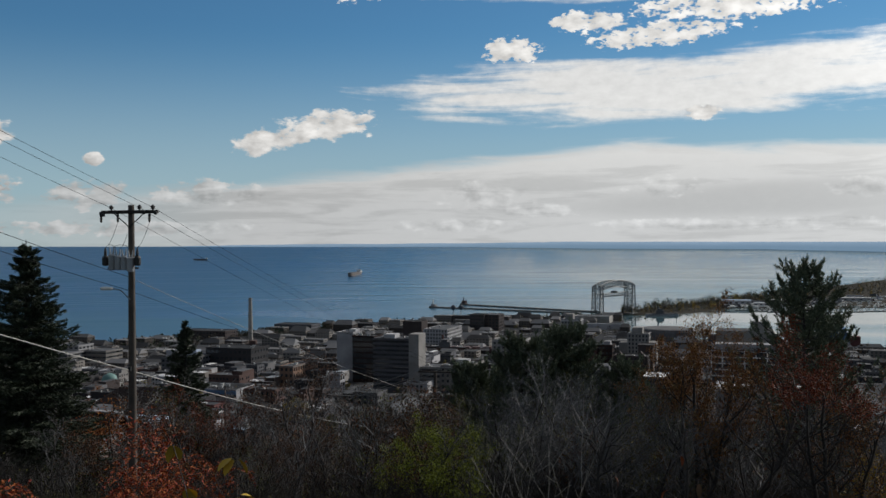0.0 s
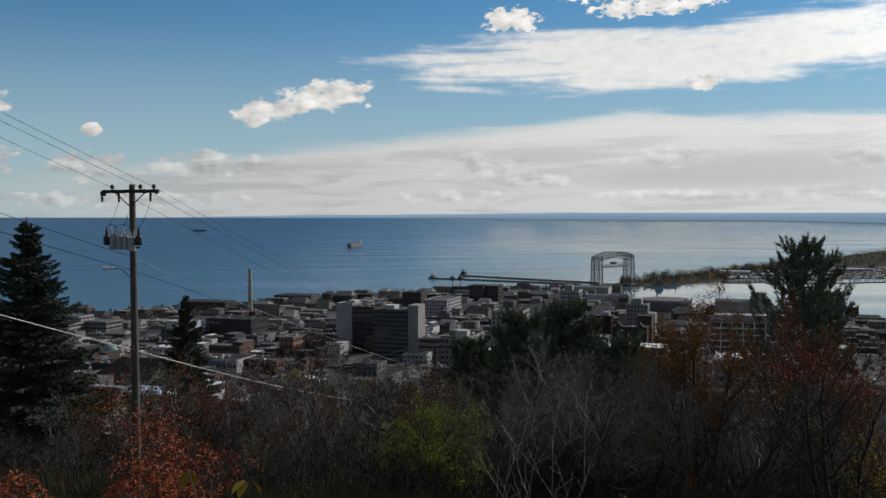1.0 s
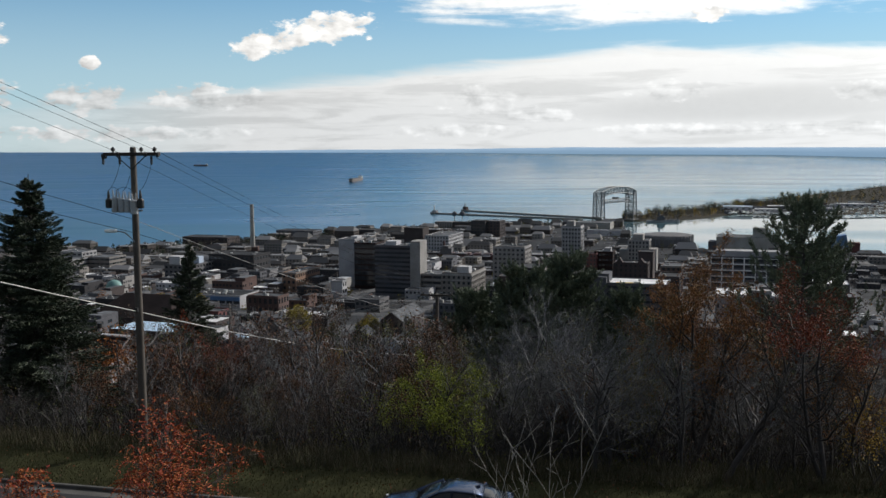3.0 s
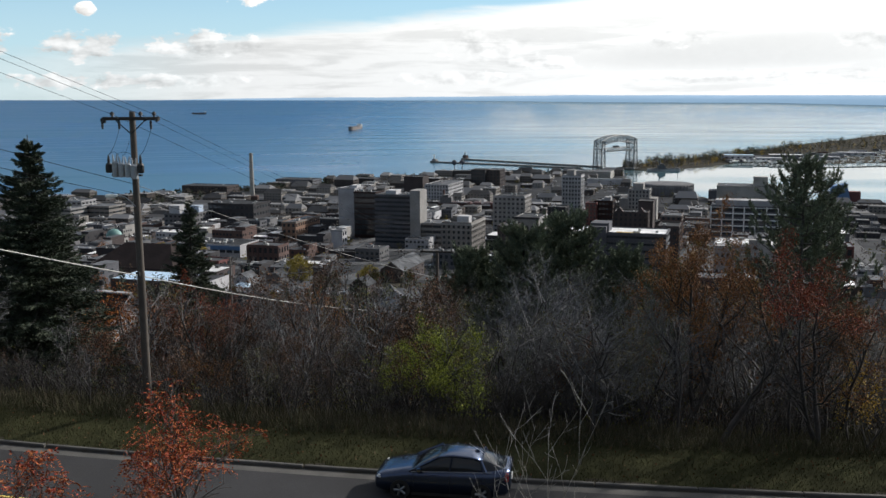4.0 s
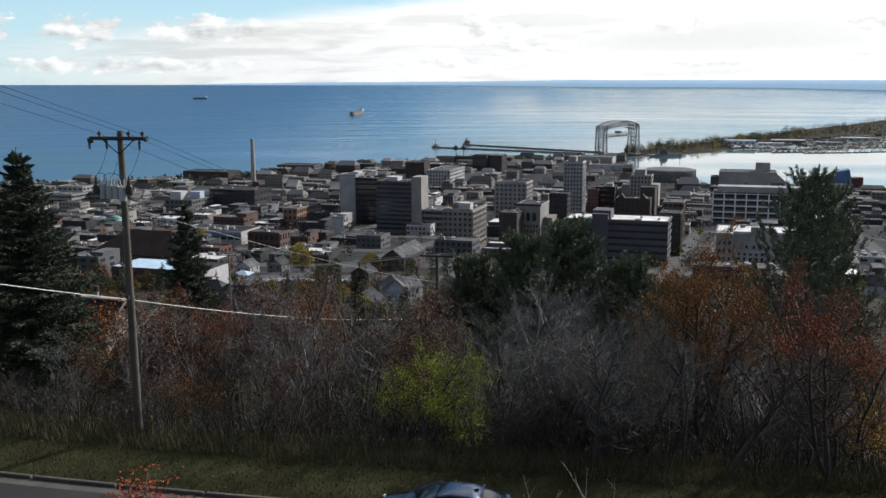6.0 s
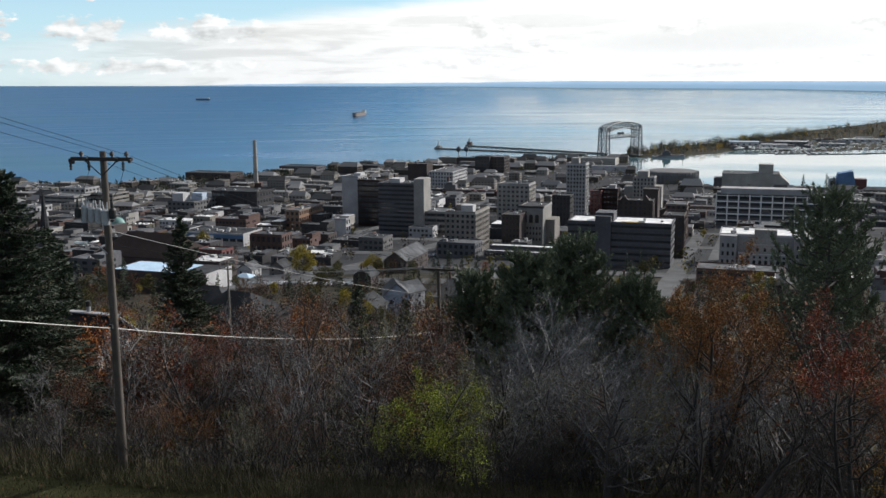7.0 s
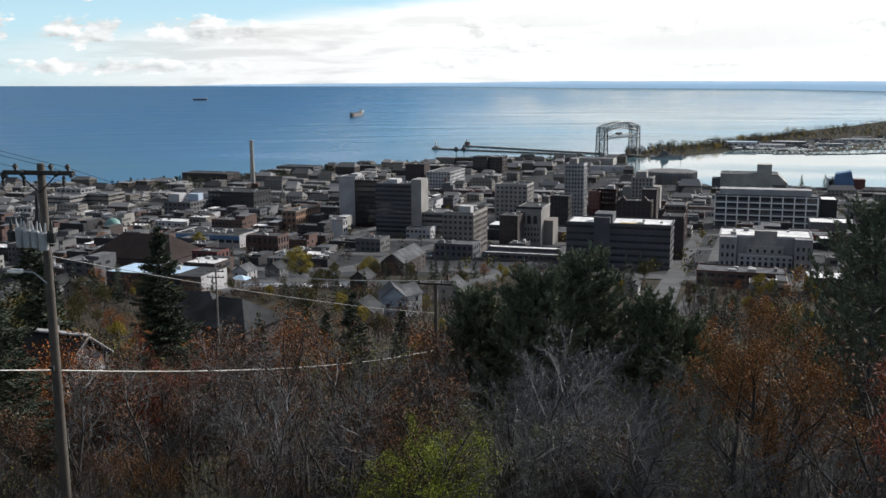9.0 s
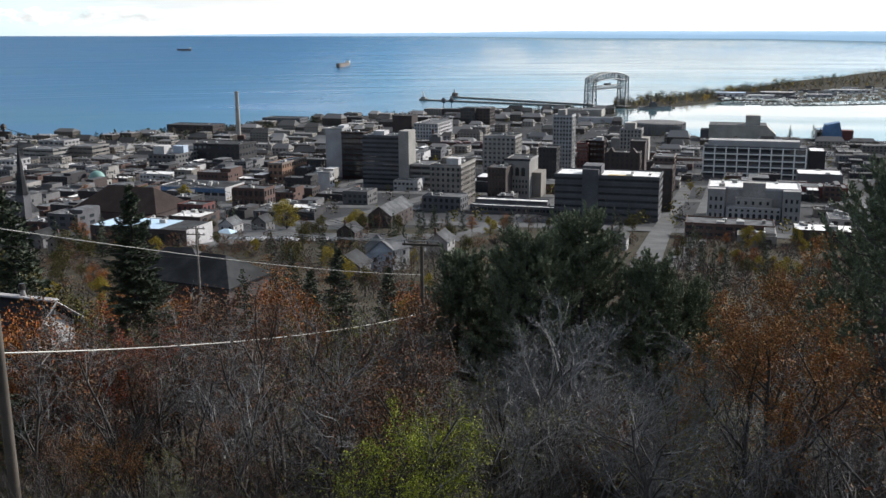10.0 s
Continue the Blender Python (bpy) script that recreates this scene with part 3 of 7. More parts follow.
def block(name, label, x, y, w, d, h, wall="grey", roof="roof_dark", floors=0, bays=0, side=0, ww=0.5, wh=0.55, left=0, units=2, house=(), fins="",
          z=None, turn=0.0, category="building", group="", pane=None, base=10.0, parapet=0.8, wing=()):
    """A flat-roofed building whose front right corner stands at x, y; front along the street grid."""
    z = land(x, y) if z is None else z
    ob = empty(name, pose(x, y, z, 0, 0, -math.degrees(GRID) + turn), label, category, group)
    p, q = to_grid(x, y)
    TAKEN.append((p - w - 3, q - 3, p + 3, q + d + 3))
    body = Mesh()
    body.box(-w, 0, -base, 0, d, h)
    t = 0.35
    for a in ((-w, 0, 0, t), (-w, d - t, 0, d), (-w, t, -w + t, d - t), (-t, t, 0, d - t)):
        body.box(a[0], a[1], h, a[2], a[3], h + parapet)
    top = Mesh().box(-w + t, t, h, -t, d - t, h + 0.12)
    if wing:
        a, b, lo = -w * wing[0], d * wing[1], h + wing[2]
        part("wing", Mesh().box(a, d * 0.3, h * 0.5, -t, d + 2 + b, lo), wall, ob)
        top.box(a + t, d * 0.3 + t, lo, -2 * t, d + 1.6 + b, lo + 0.15)
    part("wall", body, wall, ob)
    part("roof", top, roof, ob)
    fl = max(1, floors)
    if floors and bays:
        panes(ob, "front", w, h * 0.04 + 0.3, h, floors, bays, ww, wh, pane=pane)
    if floors and side:
        panes(ob, "right", d, h * 0.04 + 0.3, h, floors, side, ww, wh, pane=pane)
    if floors and left:
        panes(ob, "left", d, h * 0.04 + 0.3, h, floors, left, ww, wh, depth=w, pane=pane)
    if fins:
        for i in range(bays + 1):
            part("fin", Mesh().box(-w * i / bays - 0.6, -0.6, 0, -w * i / bays + 0.6, 0.0, h), fins, ob)
        for k in range(1, fl + 1):
            part("sill_band", Mesh().box(-w, -0.35, h * k / fl - 1.2, 0, 0.0, h * k / fl), fins, ob)
    trim = {"cream": "pale", "tan": "cream", "pale": "white_wall", "white_wall": "pale", "brick": "tan", "orange_brick": "tan"}.get(wall, wall)
    if h > 15 and parapet > 0.5:
        cn = Mesh()
        for a in ((-w - 0.5, -0.5, 0.5, 0.0), (0.0, 0.0, 0.5, d), (-w - 0.5, 0.0, -w, d)):
            cn.box(a[0], a[1], h - 0.6, a[2], a[3], h + 0.5)
        part("cornice", cn, trim, ob)
    if floors > 3 and bays and ww < 0.6:
        for i in range(bays + 1):
            px = min(-0.15, max(-w + 0.15, -w * i / bays))
            part("pier", Mesh().box(px - 0.35 * w / bays * 0.5, -0.22, -base, px + 0.35 * w / bays * 0.5, 0.0, h - 0.6), wall, ob)
        if side:
            for i in range(side + 1):
                py = min(d - 0.15, max(0.15, d * i / side))
                part("pier", Mesh().box(0.0, py - 0.35 * d / side * 0.5, -base, 0.22, py + 0.35 * d / side * 0.5, h - 0.6), wall, ob)
        for k in (1, floors - 1):
            zz = h * 0.04 + 0.3 + (h * 0.96 - 0.3) * k / floors
            part("string_course", Mesh().box(-w - 0.3, -0.32, zz - 0.25, 0.3, 0.0, zz + 0.15), trim, ob)
            part("string_course", Mesh().box(0.0, 0.0, zz - 0.25, 0.32, d, zz + 0.15), trim, ob)
    elif floors > 3 and bays and ww > 0.9:
        for k in range(floors):
            zz = h * 0.04 + 0.3 + (h * 0.96 - 0.3) * k / floors
            part("spandrel", Mesh().box(-w - 0.15, -0.25, zz - 0.45, 0.25, 0.0, zz + 0.75), trim, ob)
            if side:
                part("spandrel", Mesh().box(0.0, 0.0, zz - 0.45, 0.25, d, zz + 0.75), trim, ob)
    rnd = random.Random(int(abs(x) * 7 + abs(y) * 13))
    for i in range(units):
        a, b, c = rnd.uniform(1.5, 4), rnd.uniform(1.5, 3), rnd.uniform(0.9, 2.2)
        ux, uy = rnd.uniform(-w + 2.5, -2.5 - a * 0.3), rnd.uniform(1, max(1.2, d - b - 1))
        if w > 8 and d > 6:
            part("roof_unit", soft(Mesh().box(ux - a / 2, uy, h + 0.1, ux + a / 2, uy + b, h + c), 0.12), "hvac", ob)
    for (x0, y0, x1, y1, hh, mt) in house:
        part("penthouse", Mesh().box(-w + x0 * w, y0 * d, h, -w + x1 * w, y1 * d, h + hh), mt, ob)
    return ob


def town_landmarks():
    # dark office slab with a pale roof
    ob = block("office_building", "long grey office block with ribbon windows and pale roof", 153, 550, 61, 26, 26, "slate", "roof_white", 6, 14, 4, 0.96, 0.32, units=3,
               house=((0.26, 0.15, 0.44, 0.7, 5.5, "slate"),))
    part("stair_tower", Mesh().box(-44.5, -1.2, -8, -35, 2, 30), "slate", ob)
    part("roof_patch", Mesh().box(-30, 3, 26.13, -16, 8, 26.2), "yellow", ob, "yellow patch on the roof")
    block("office_building", "narrow brown brick block behind the office slab", 177, 608, 13, 23, 28, "brown", "roof_dark", 6, 3, 4, units=1)
    # courthouse-like block with stepped front
    ob = block("civic_building", "pale stone civic building with stepped front and white roof", 241, 559, 53, 30, 19, "pale", "roof_white", 0, 0, units=4)
    for s in (-1, 1):
        cx = -26.5 + s * 21.5
        part("wing", Mesh().box(cx - 5, -7, -8, cx + 5, 0, 19.4), "pale", ob)
        panes_at = [(cx + k * 3, -7.05, 3.5 + j * 5) for k in (-1, 0, 1) for j in range(3)]
        for px, py, pz in panes_at:
            wdw = new("window", UNIT_PANE)
            wdw.parent, wdw.location, wdw.scale = ob, (px, py, pz), (1.3, 0.16, 2.4)
    part("stepped_block", Mesh().box(-37, -3.5, -8, -16, 0, 14), "cream", ob)
    part("stepped_block", Mesh().box(-33, -2, 14, -20, 4, 23), "cream", ob)
    part("terrace", Mesh().box(-42, -6.8, -8, -11, 0, 8.5), "pale", ob)
    for i in range(9):
        a = Mesh()
        a.box(-40.3 + i * 3.4, -6.95, 0.5, -38.5 + i * 3.4, -6.8, 4.2)
        a.tube((-39.4 + i * 3.4, -6.95, 4.2), (-39.4 + i * 3.4, -6.8, 4.2), 0.9, 0.9, 10)
        part("arched_window", a, "window", ob)
        wdw = new("window", UNIT_PANE)
        wdw.parent, wdw.location, wdw.scale = ob, (-39.4 + i * 3.4, -6.85, 6.9), (1.4, 0.2, 1.3)
    for i in range(5):
        wdw = new("window", UNIT_PANE)
        wdw.parent, wdw.location, wdw.scale = ob, (-35 + i * 4.2, -3.55, 11), (1.4, 0.16, 2)
    block("low_building", "low brick building with cluttered roof and pale parapet", 178, 440, 41, 18, 7, "brick", "roof_grey", 2, 9, 0, 0.7, 0.45, units=6, parapet=0.7)
    ob = block("office_building", "wide office block with white frame grid and dark windows", 381, 874, 92, 30, 30, "slate", "roof_grey", 5, 9, 0, 0.88, 0.6, units=5, fins="white",
               house=((0.04, 0.2, 0.94, 0.8, 5.5, "pale"),), left=3)
    block("office_annex", "dark annex with white roof beside wide office block", 402, 880, 14, 30, 27, "dark", "roof_white", 0, 0, units=0)
    ob = block("theatre", "windowless concrete theatre with a square stage tower", 546, 1392, 82, 50, 22, "concrete", "roof_grey", 0, 0, units=1)
    part("stage_tower", soft(Mesh().box(-30, 14, 0, -9, 34, 36), 0.6), "concrete", ob)
    part("lobby", Mesh().box(-94, 4, -6, -82, 30, 15), "slate", ob)
    part("sloped_side", Mesh().add([(0, 0, -5), (14, 6, -5), (14, 40, -5), (0, 50, -5), (0, 0, 22), (14, 6, 9), (14, 40, 9), (0, 50, 22)],
                                   [(0, 1, 5, 4), (1, 2, 6, 5), (2, 3, 7, 6), (4, 5, 6, 7)]), "concrete", ob)
    # round arena
    ob = empty("arena", pose(424, 1535, -145, 0, 0, -20), "low broad arena with ribbed grey rim", "arena")
    part("drum", Mesh().lathe(0, 0, ((42, -6), (43, 12), (41, 16), (38, 17.5), (0.5, 19)), 40), "grey", ob)
    for i in range(40):
        a = 2 * math.pi * i / 40
        part("rib", Mesh().tube((43 * math.cos(a), 43 * math.sin(a), 0), (42.6 * math.cos(a), 42.6 * math.sin(a), 16.5), 0.7, 0.7, 4), "grey", ob)
    # tall cream tower
    block("office_tower", "tall cream tower with punched windows and cornice", 169, 915, 18, 20, 57, "pale", "roof_dark", 14, 6, 6, 0.5, 0.5, units=0,
          house=((0.2, 0.2, 0.6, 0.7, 6, "cream"),), parapet=1.6)
    ob = block("office_tower", "stepped pale deco tower with vertical piers", 263, 1020, 22, 24, 40, "cream", "roof_grey", 9, 6, 5, 0.45, 0.6, units=0,
               house=((0.2, 0.1, 0.7, 0.8, 7, "cream"),))
    part("lower_wing", Mesh().box(-32, 2, -8, -22, 22, 30), "cream", ob)
    part("lower_wing", Mesh().box(0, 2, -8, 8, 22, 31), "cream", ob)
    ob = block("old_building", "dark brick building with twin roof gables", 226, 880, 31, 20, 24, "brown", "roof_dark", 5, 7, 2, 0.35, 0.45, units=2)
    for gx in (-26, -6):
        part("gable", Mesh().add([(gx - 4, 0, 24), (gx + 4, 0, 24), (gx, 0, 29), (gx - 4, 6, 24), (gx + 4, 6, 24), (gx, 6, 29)],
                                 [(0, 1, 2), (3, 5, 4), (0, 2, 5, 3), (1, 4, 5, 2)]), "brown", ob)
    block("office_tower", "narrow windowless dark brown brick tower", 240, 914, 14, 22, 33, "brown", "roof_dark", 0, 0, units=0)
    block("old_building", "red-brown brick block with small windows", 223, 760, 16, 26, 29, "brick", "roof_grey", 7, 4, 5, units=1)
    block("office_building", "black-clad block with pale plant room", 218, 994, 19, 22, 29, "black", "roof_grey", 5, 5, 3, 0.6, 0.4, units=2, house=((0.5, 0.2, 0.85, 0.7, 4, "pale"),))
    block("old_building", "dull red brick building beside a tower", 200, 991, 11, 16, 27, "red_wall", "roof_dark", 6, 3, 3, units=0)
    block("old_building", "dark brick building at the foot of a tower", 145, 859, 16, 18, 30, "dark", "roof_dark", 6, 5, 3, 0.5, 0.4, units=1)
    block("office_building", "cream office block with dark roof edge", 115, 920, 31, 30, 37, "cream", "roof_dark", 8, 7, 7, 0.5, 0.42, units=3, parapet=1.4)
    ob = block("hall", "tan stone hall with three tall arched windows", 100, 711, 19, 32, 28, "cream", "roof_dark", 0, 0, 0, units=1, base=12)
    for zz in (4.0, 8.5, 12.5):
        for i in range(7):
            wdw = new("window", UNIT_PANE)
            wdw.parent, wdw.location, wdw.scale = ob, (-16.9 + i * 2.45, 0, zz), (1.1, 0.16, 2.0)
    for i in range(3):
        a = Mesh()
        a.box(-15.2 + i * 4.6, -0.16, 16.5, -12.4 + i * 4.6, 0.02, 21.5)
        a.tube((-13.8 + i * 4.6, -0.155, 21.5), (-13.8 + i * 4.6, 0.02, 21.5), 1.4, 1.4, 16)
        part("arched_window", a, "window", ob)
    part("cornice", soft(Mesh().box(-19.6, -0.6, 27.6, 0.6, 2, 29.4), 0.15), "dark", ob)
    part("lower_wing", Mesh().box(0, 10, -8, 7, 30, 18), "tan", ob)
    block("old_building", "brown stone side wing with small windows", 80, 693, 13, 22, 23, "brown", "roof_grey", 5, 5, 0, 0.5, 0.45, units=2)
    block("hotel", "square tan corner building with rows of windows", 44, 640, 21, 36, 27.5, "tan", "roof_dark", 7, 6, 12, 0.45, 0.5, units=3, parapet=1.5,
          house=((0.45, 0.15, 0.85, 0.35, 5, "white_wall"), (0.1, 0.5, 0.5, 0.8, 3.5, "tan")))
    block("low_building", "low dark building before a corner hotel", 42, 612, 26, 18, 9, "slate", "roof_grey", 2, 7, 4, units=3)
    block("parking_garage", "beige banded parking garage", 30, 799, 42, 28, 20, "tan", "roof_grey", 4, 5, 3, 0.94, 0.42, units=4)
    ob = block("office_tower", "dark banded office tower with a pale stair core", 4, 808, 33, 30, 44, "slate", "roof_grey", 11, 8, 5, 0.97, 0.45, units=3, house=((0.2, 0.3, 0.5, 0.7, 3.5, "white_wall"),))
    part("stair_core", Mesh().box(0, -2, -10, 9, 16, 49), "cream", ob)
    block("office_tower", "black glass office block", -29, 902, 22, 22, 43, "black", "roof_dark", 8, 6, 5, 0.92, 0.85, units=2)
    block("office_tower", "grey-white slab with windows on its narrow side", -50, 923, 17, 22, 46, "white_wall", "roof_grey", 9, 0, 4, 0.5, 0.45, units=1, house=((0.6, 0.3, 1.0, 0.8, 3, "white_wall"),))
    block("hotel", "dark brown windowless block by the harbour", 25, 1429, 30, 28, 38, "brown", "roof_dark", 0, 0, units=1)
    block("hotel", "long white hotel with dense windows", 62, 1404, 36, 76, 27, "white_wall", "roof_grey", 5, 8, 14, 0.5, 0.5, units=4)
    block("office_building", "dark green glass building near the canal", 140, 1688, 26, 30, 30, "dark", "roof_dark", 5, 5, 0, 0.8, 0.6, units=0)
    block("office_building", "brown brick building near the canal", 166, 1690, 24, 40, 29, "brown", "roof_grey", 5, 4, 5, units=1)
    block("warehouse", "three-storey orange brick warehouse with arched bays", -102, 876, 14, 52, 17.5, "orange_brick", "roof_grey", 3, 3, 11, 0.5, 0.5, units=4)
    block("old_building", "large dark brick building with pale-banded end", -173, 1081, 58, 40, 24, "dark", "roof_dark", 3, 10, 6, 0.6, 0.4, units=5)
    block("old_building", "grey block with white roof plant", -238, 1056, 34, 48, 16, "grey", "roof_grey", 3, 6, 8, 0.5, 0.45, units=2,
          house=((0.1, 0.1, 0.5, 0.4, 9, "white_wall"), (0.55, 0.4, 0.95, 0.6, 8, "pale_blue")))
    ob = block("domed_building", "small brick hall under a green copper dome", -254, 837, 17, 17, 8, "cream", "roof_grey", 1, 4, 3, 0.4, 0.6, units=0)
    part("dome", Mesh().lathe(-8.5, 8.5, ((7.2, 8), (7.2, 9.5), (6.9, 11.5), (5.8, 14), (4.0, 15.8), (1.8, 16.8), (0.2, 17.1)), 24), "copper", ob, "weathered green copper dome", smooth=True)
    ob = block("shop", "single-storey shop with blue front and dark roof", -128, 730, 56, 30, 9, "white_wall", "roof_dark", 1, 9, 0, 0.8, 0.4, units=8)
    part("fascia", Mesh().box(-56, -0.4, 5.6, -0.2, 0.0, 8.6), "blue_wall", ob, "blue painted fascia")
    block("old_building", "brick building with pale piers along its side", -89, 658, 24, 16, 13, "brick", "roof_grey", 2, 6, 4, 0.5, 0.6, units=2, fins="brick")
    block("low_building", "tan low building with flat roof", -318, 930, 40, 22, 11, "tan", "roof_grey", 2, 8, 4, 0.6, 0.4, units=2)
    block("old_building", "pale stucco block with flat roof", -397, 1023, 22, 24, 17, "pale", "roof_grey", 3, 4, 4, units=1)
    block("office_building", "tan banded office with three storeys", -376, 1215, 36, 34, 17, "tan", "roof_grey", 3, 5, 5, 0.92, 0.4, units=2)
    block("parking_garage", "grey banded parking garage near the lake", -417, 1195, 44, 32, 16, "cream", "roof_grey", 3, 5, 4, 0.94, 0.4, units=2)
    block("office_building", "pale stepped block near the lake", -430, 1275, 40, 30, 20, "pale", "roof_grey", 3, 5, 4, 0.6, 0.4, units=3)
    ob = block("workshop", "low workshop with pale blue metal roof and white end", -92, 428, 50, 22, 7.5, "brown", "roof_blue", 1, 6, 4, 0.35, 0.45, units=1, parapet=0.25)
    part("tar_strip", Mesh().box(-14, 0.3, 7.62, -0.4, 21.7, 7.74), "roof_dark", ob, "dark tar strip of the roof")
    part("end_wall", Mesh().box(0, 0, -6, 0.2, 22, 8), "white_wall", ob)
    block("old_building", "small red brick building with flat roof", -117, 590, 18, 14, 9, "red_wall", "roof_grey", 2, 5, 3, units=1)
    block("skyway", "long low skyway hall with white roof", 96, 600, 47, 10, 6.5, "slate", "roof_white", 1, 14, 2, 0.85, 0.4, units=0)
    block("skyway", "lower pale roofed passage before the hall", 104, 585, 60, 7, 4, "slate", "roof_white", 1, 16, 0, 0.85, 0.5, units=0)
    ob = block("aquarium", "blue and white angular waterfront museum", 657, 1400, 30, 26, 14, "white_wall", "roof_blue", 1, 4, 0, 0.6, 0.5, units=0)
    part("blue_hall", Mesh().add([(-24, -3, 0), (8, -3, 0), (8, 22, 0), (-24, 22, 0), (-18, -3, 22), (2, -3, 26), (2, 22, 26), (-18, 22, 22)],
                                 [(0, 1, 5, 4), (1, 2, 6, 5), (2, 3, 7, 6), (3, 0, 4, 7), (4, 5, 6, 7)]), "blue_wall", ob)
    part("end_block", Mesh().box(6, 0, -6, 22, 18, 14), "red_wall", ob)
    block("warehouse", "pale grey low warehouse with white roof", 376, 787, 36, 30, 13, "grey", "roof_white", 0, 0, units=2)
    block("low_building", "dark red low building with pale cluttered roof", 347, 717, 38, 24, 9, "red_wall", "roof_grey", 1, 6, 0, units=6)
    block("row_building", "long low waterfront row of dark gables", -168, 1720, 74, 40, 12, "slate", "roof_dark", 2, 14, 8, 0.5, 0.4, units=2)
    block("hotel", "dark waterfront hotel with long roof", -59, 1745, 47, 34, 11, "dark", "roof_dark", 2, 9, 5, units=1)
    block("row_building", "broad dark lakeside building", -297, 1590, 86, 40, 13, "brown", "roof_dark", 2, 14, 6, 0.5, 0.4, units=1)
    block("low_building", "brick house with lit white corner", -52, 770, 10, 9, 17, "white_wall", "roof_grey", 3, 0, 2, units=0)
    block("warehouse", "grey block below the bridge with flat roof", 395, 1830, 70, 50, 13, "concrete", "roof_grey", 0, 0, units=2)
    block("warehouse", "white low harbour shed", 395, 1700, 70, 22, 9, "white_wall", "roof_grey", 0, 0, units=1)


def hip_house(name, label, x, y, w, d, h, rise, wall, roof, z=None, turn=0.0, ridge=0.5, chimney=False, group="", floors=1, bays=4, gable=False, over=0.5):
    z = land(x, y) if z is None else z
    ob = empty(name, pose(x, y, z, 0, 0, -math.degrees(GRID) + turn), label, "house", group)
    p, q = to_grid(x, y)
    TAKEN.append((p - w / 2 - 2, q - d / 2 - 2, p + w / 2 + 2, q + d / 2 + 2))
    part("wall", Mesh().box(-w / 2, -d / 2, -6, w / 2, d / 2, h), wall, ob)
    W, D, r = w / 2 + over, d / 2 + over, ridge * w / 2
    if gable:
        for sy in (-1, 1):
            gy, gz = sy * d / 2, h + rise * w / (w + 2 * over)
            part("gable_wall", Mesh().add([(-w / 2, gy, h), (w / 2, gy, h), (0, gy, gz), (-w / 2, gy - sy * 0.2, h), (w / 2, gy - sy * 0.2, h), (0, gy - sy * 0.2, gz)],
                                          [(0, 1, 2), (3, 5, 4), (0, 2, 5, 3), (1, 4, 5, 2)]), wall, ob)
        e = 0.16
        rf = Mesh().add([(-W, -D, h - 0.1), (0, -D, h + rise), (W, -D, h - 0.1), (-W, D, h - 0.1), (0, D, h + rise), (W, D, h - 0.1),
                         (-W, -D, h - 0.1 + e), (0, -D, h + rise + e), (W, -D, h - 0.1 + e), (-W, D, h - 0.1 + e), (0, D, h + rise + e), (W, D, h - 0.1 + e)],
                        [(0, 1, 4, 3), (1, 2, 5, 4), (6, 9, 10, 7), (7, 10, 11, 8), (0, 6, 7, 1), (1, 7, 8, 2), (3, 4, 10, 9), (4, 5, 11, 10), (0, 3, 9, 6), (2, 8, 11, 5)])
    else:
        rf = Mesh().add([(-W, -D, h), (W, -D, h), (W, D, h), (-W, D, h), (-r, 0, h + rise), (r, 0, h + rise), (-W, -D, h - 0.25), (W, -D, h - 0.25), (W, D, h - 0.25), (-W, D, h - 0.25)],
                        [(0, 1, 5, 4), (1, 2, 5), (2, 3, 4, 5), (3, 0, 4), (6, 7, 1, 0), (7, 8, 2, 1), (8, 9, 3, 2), (9, 6, 0, 3), (9, 8, 7, 6)])
    part("roof", rf, roof, ob)
    for k in range(floors):
        for i in range(bays):
            for face in (0, 1):
                wdw = new("window", UNIT_PANE)
                wdw.parent = ob
                zz = 1.4 + k * 2.8
                if face == 0:
                    wdw.location, wdw.scale = (-w / 2 + (i + 0.5) * w / bays, -d / 2, zz), (0.95, 0.14, 1.35)
                else:
                    wdw.location, wdw.scale = (w / 2, -d / 2 + (i + 0.5) * d / bays, zz), (0.14, 0.95, 1.35)
    if chimney:
        c = Mesh().box(-w * 0.25 - 0.35, -0.4, h, -w * 0.25 + 0.35, 0.4, h + rise + 1.1)
        part("chimney", c, "brick", ob)
    return ob


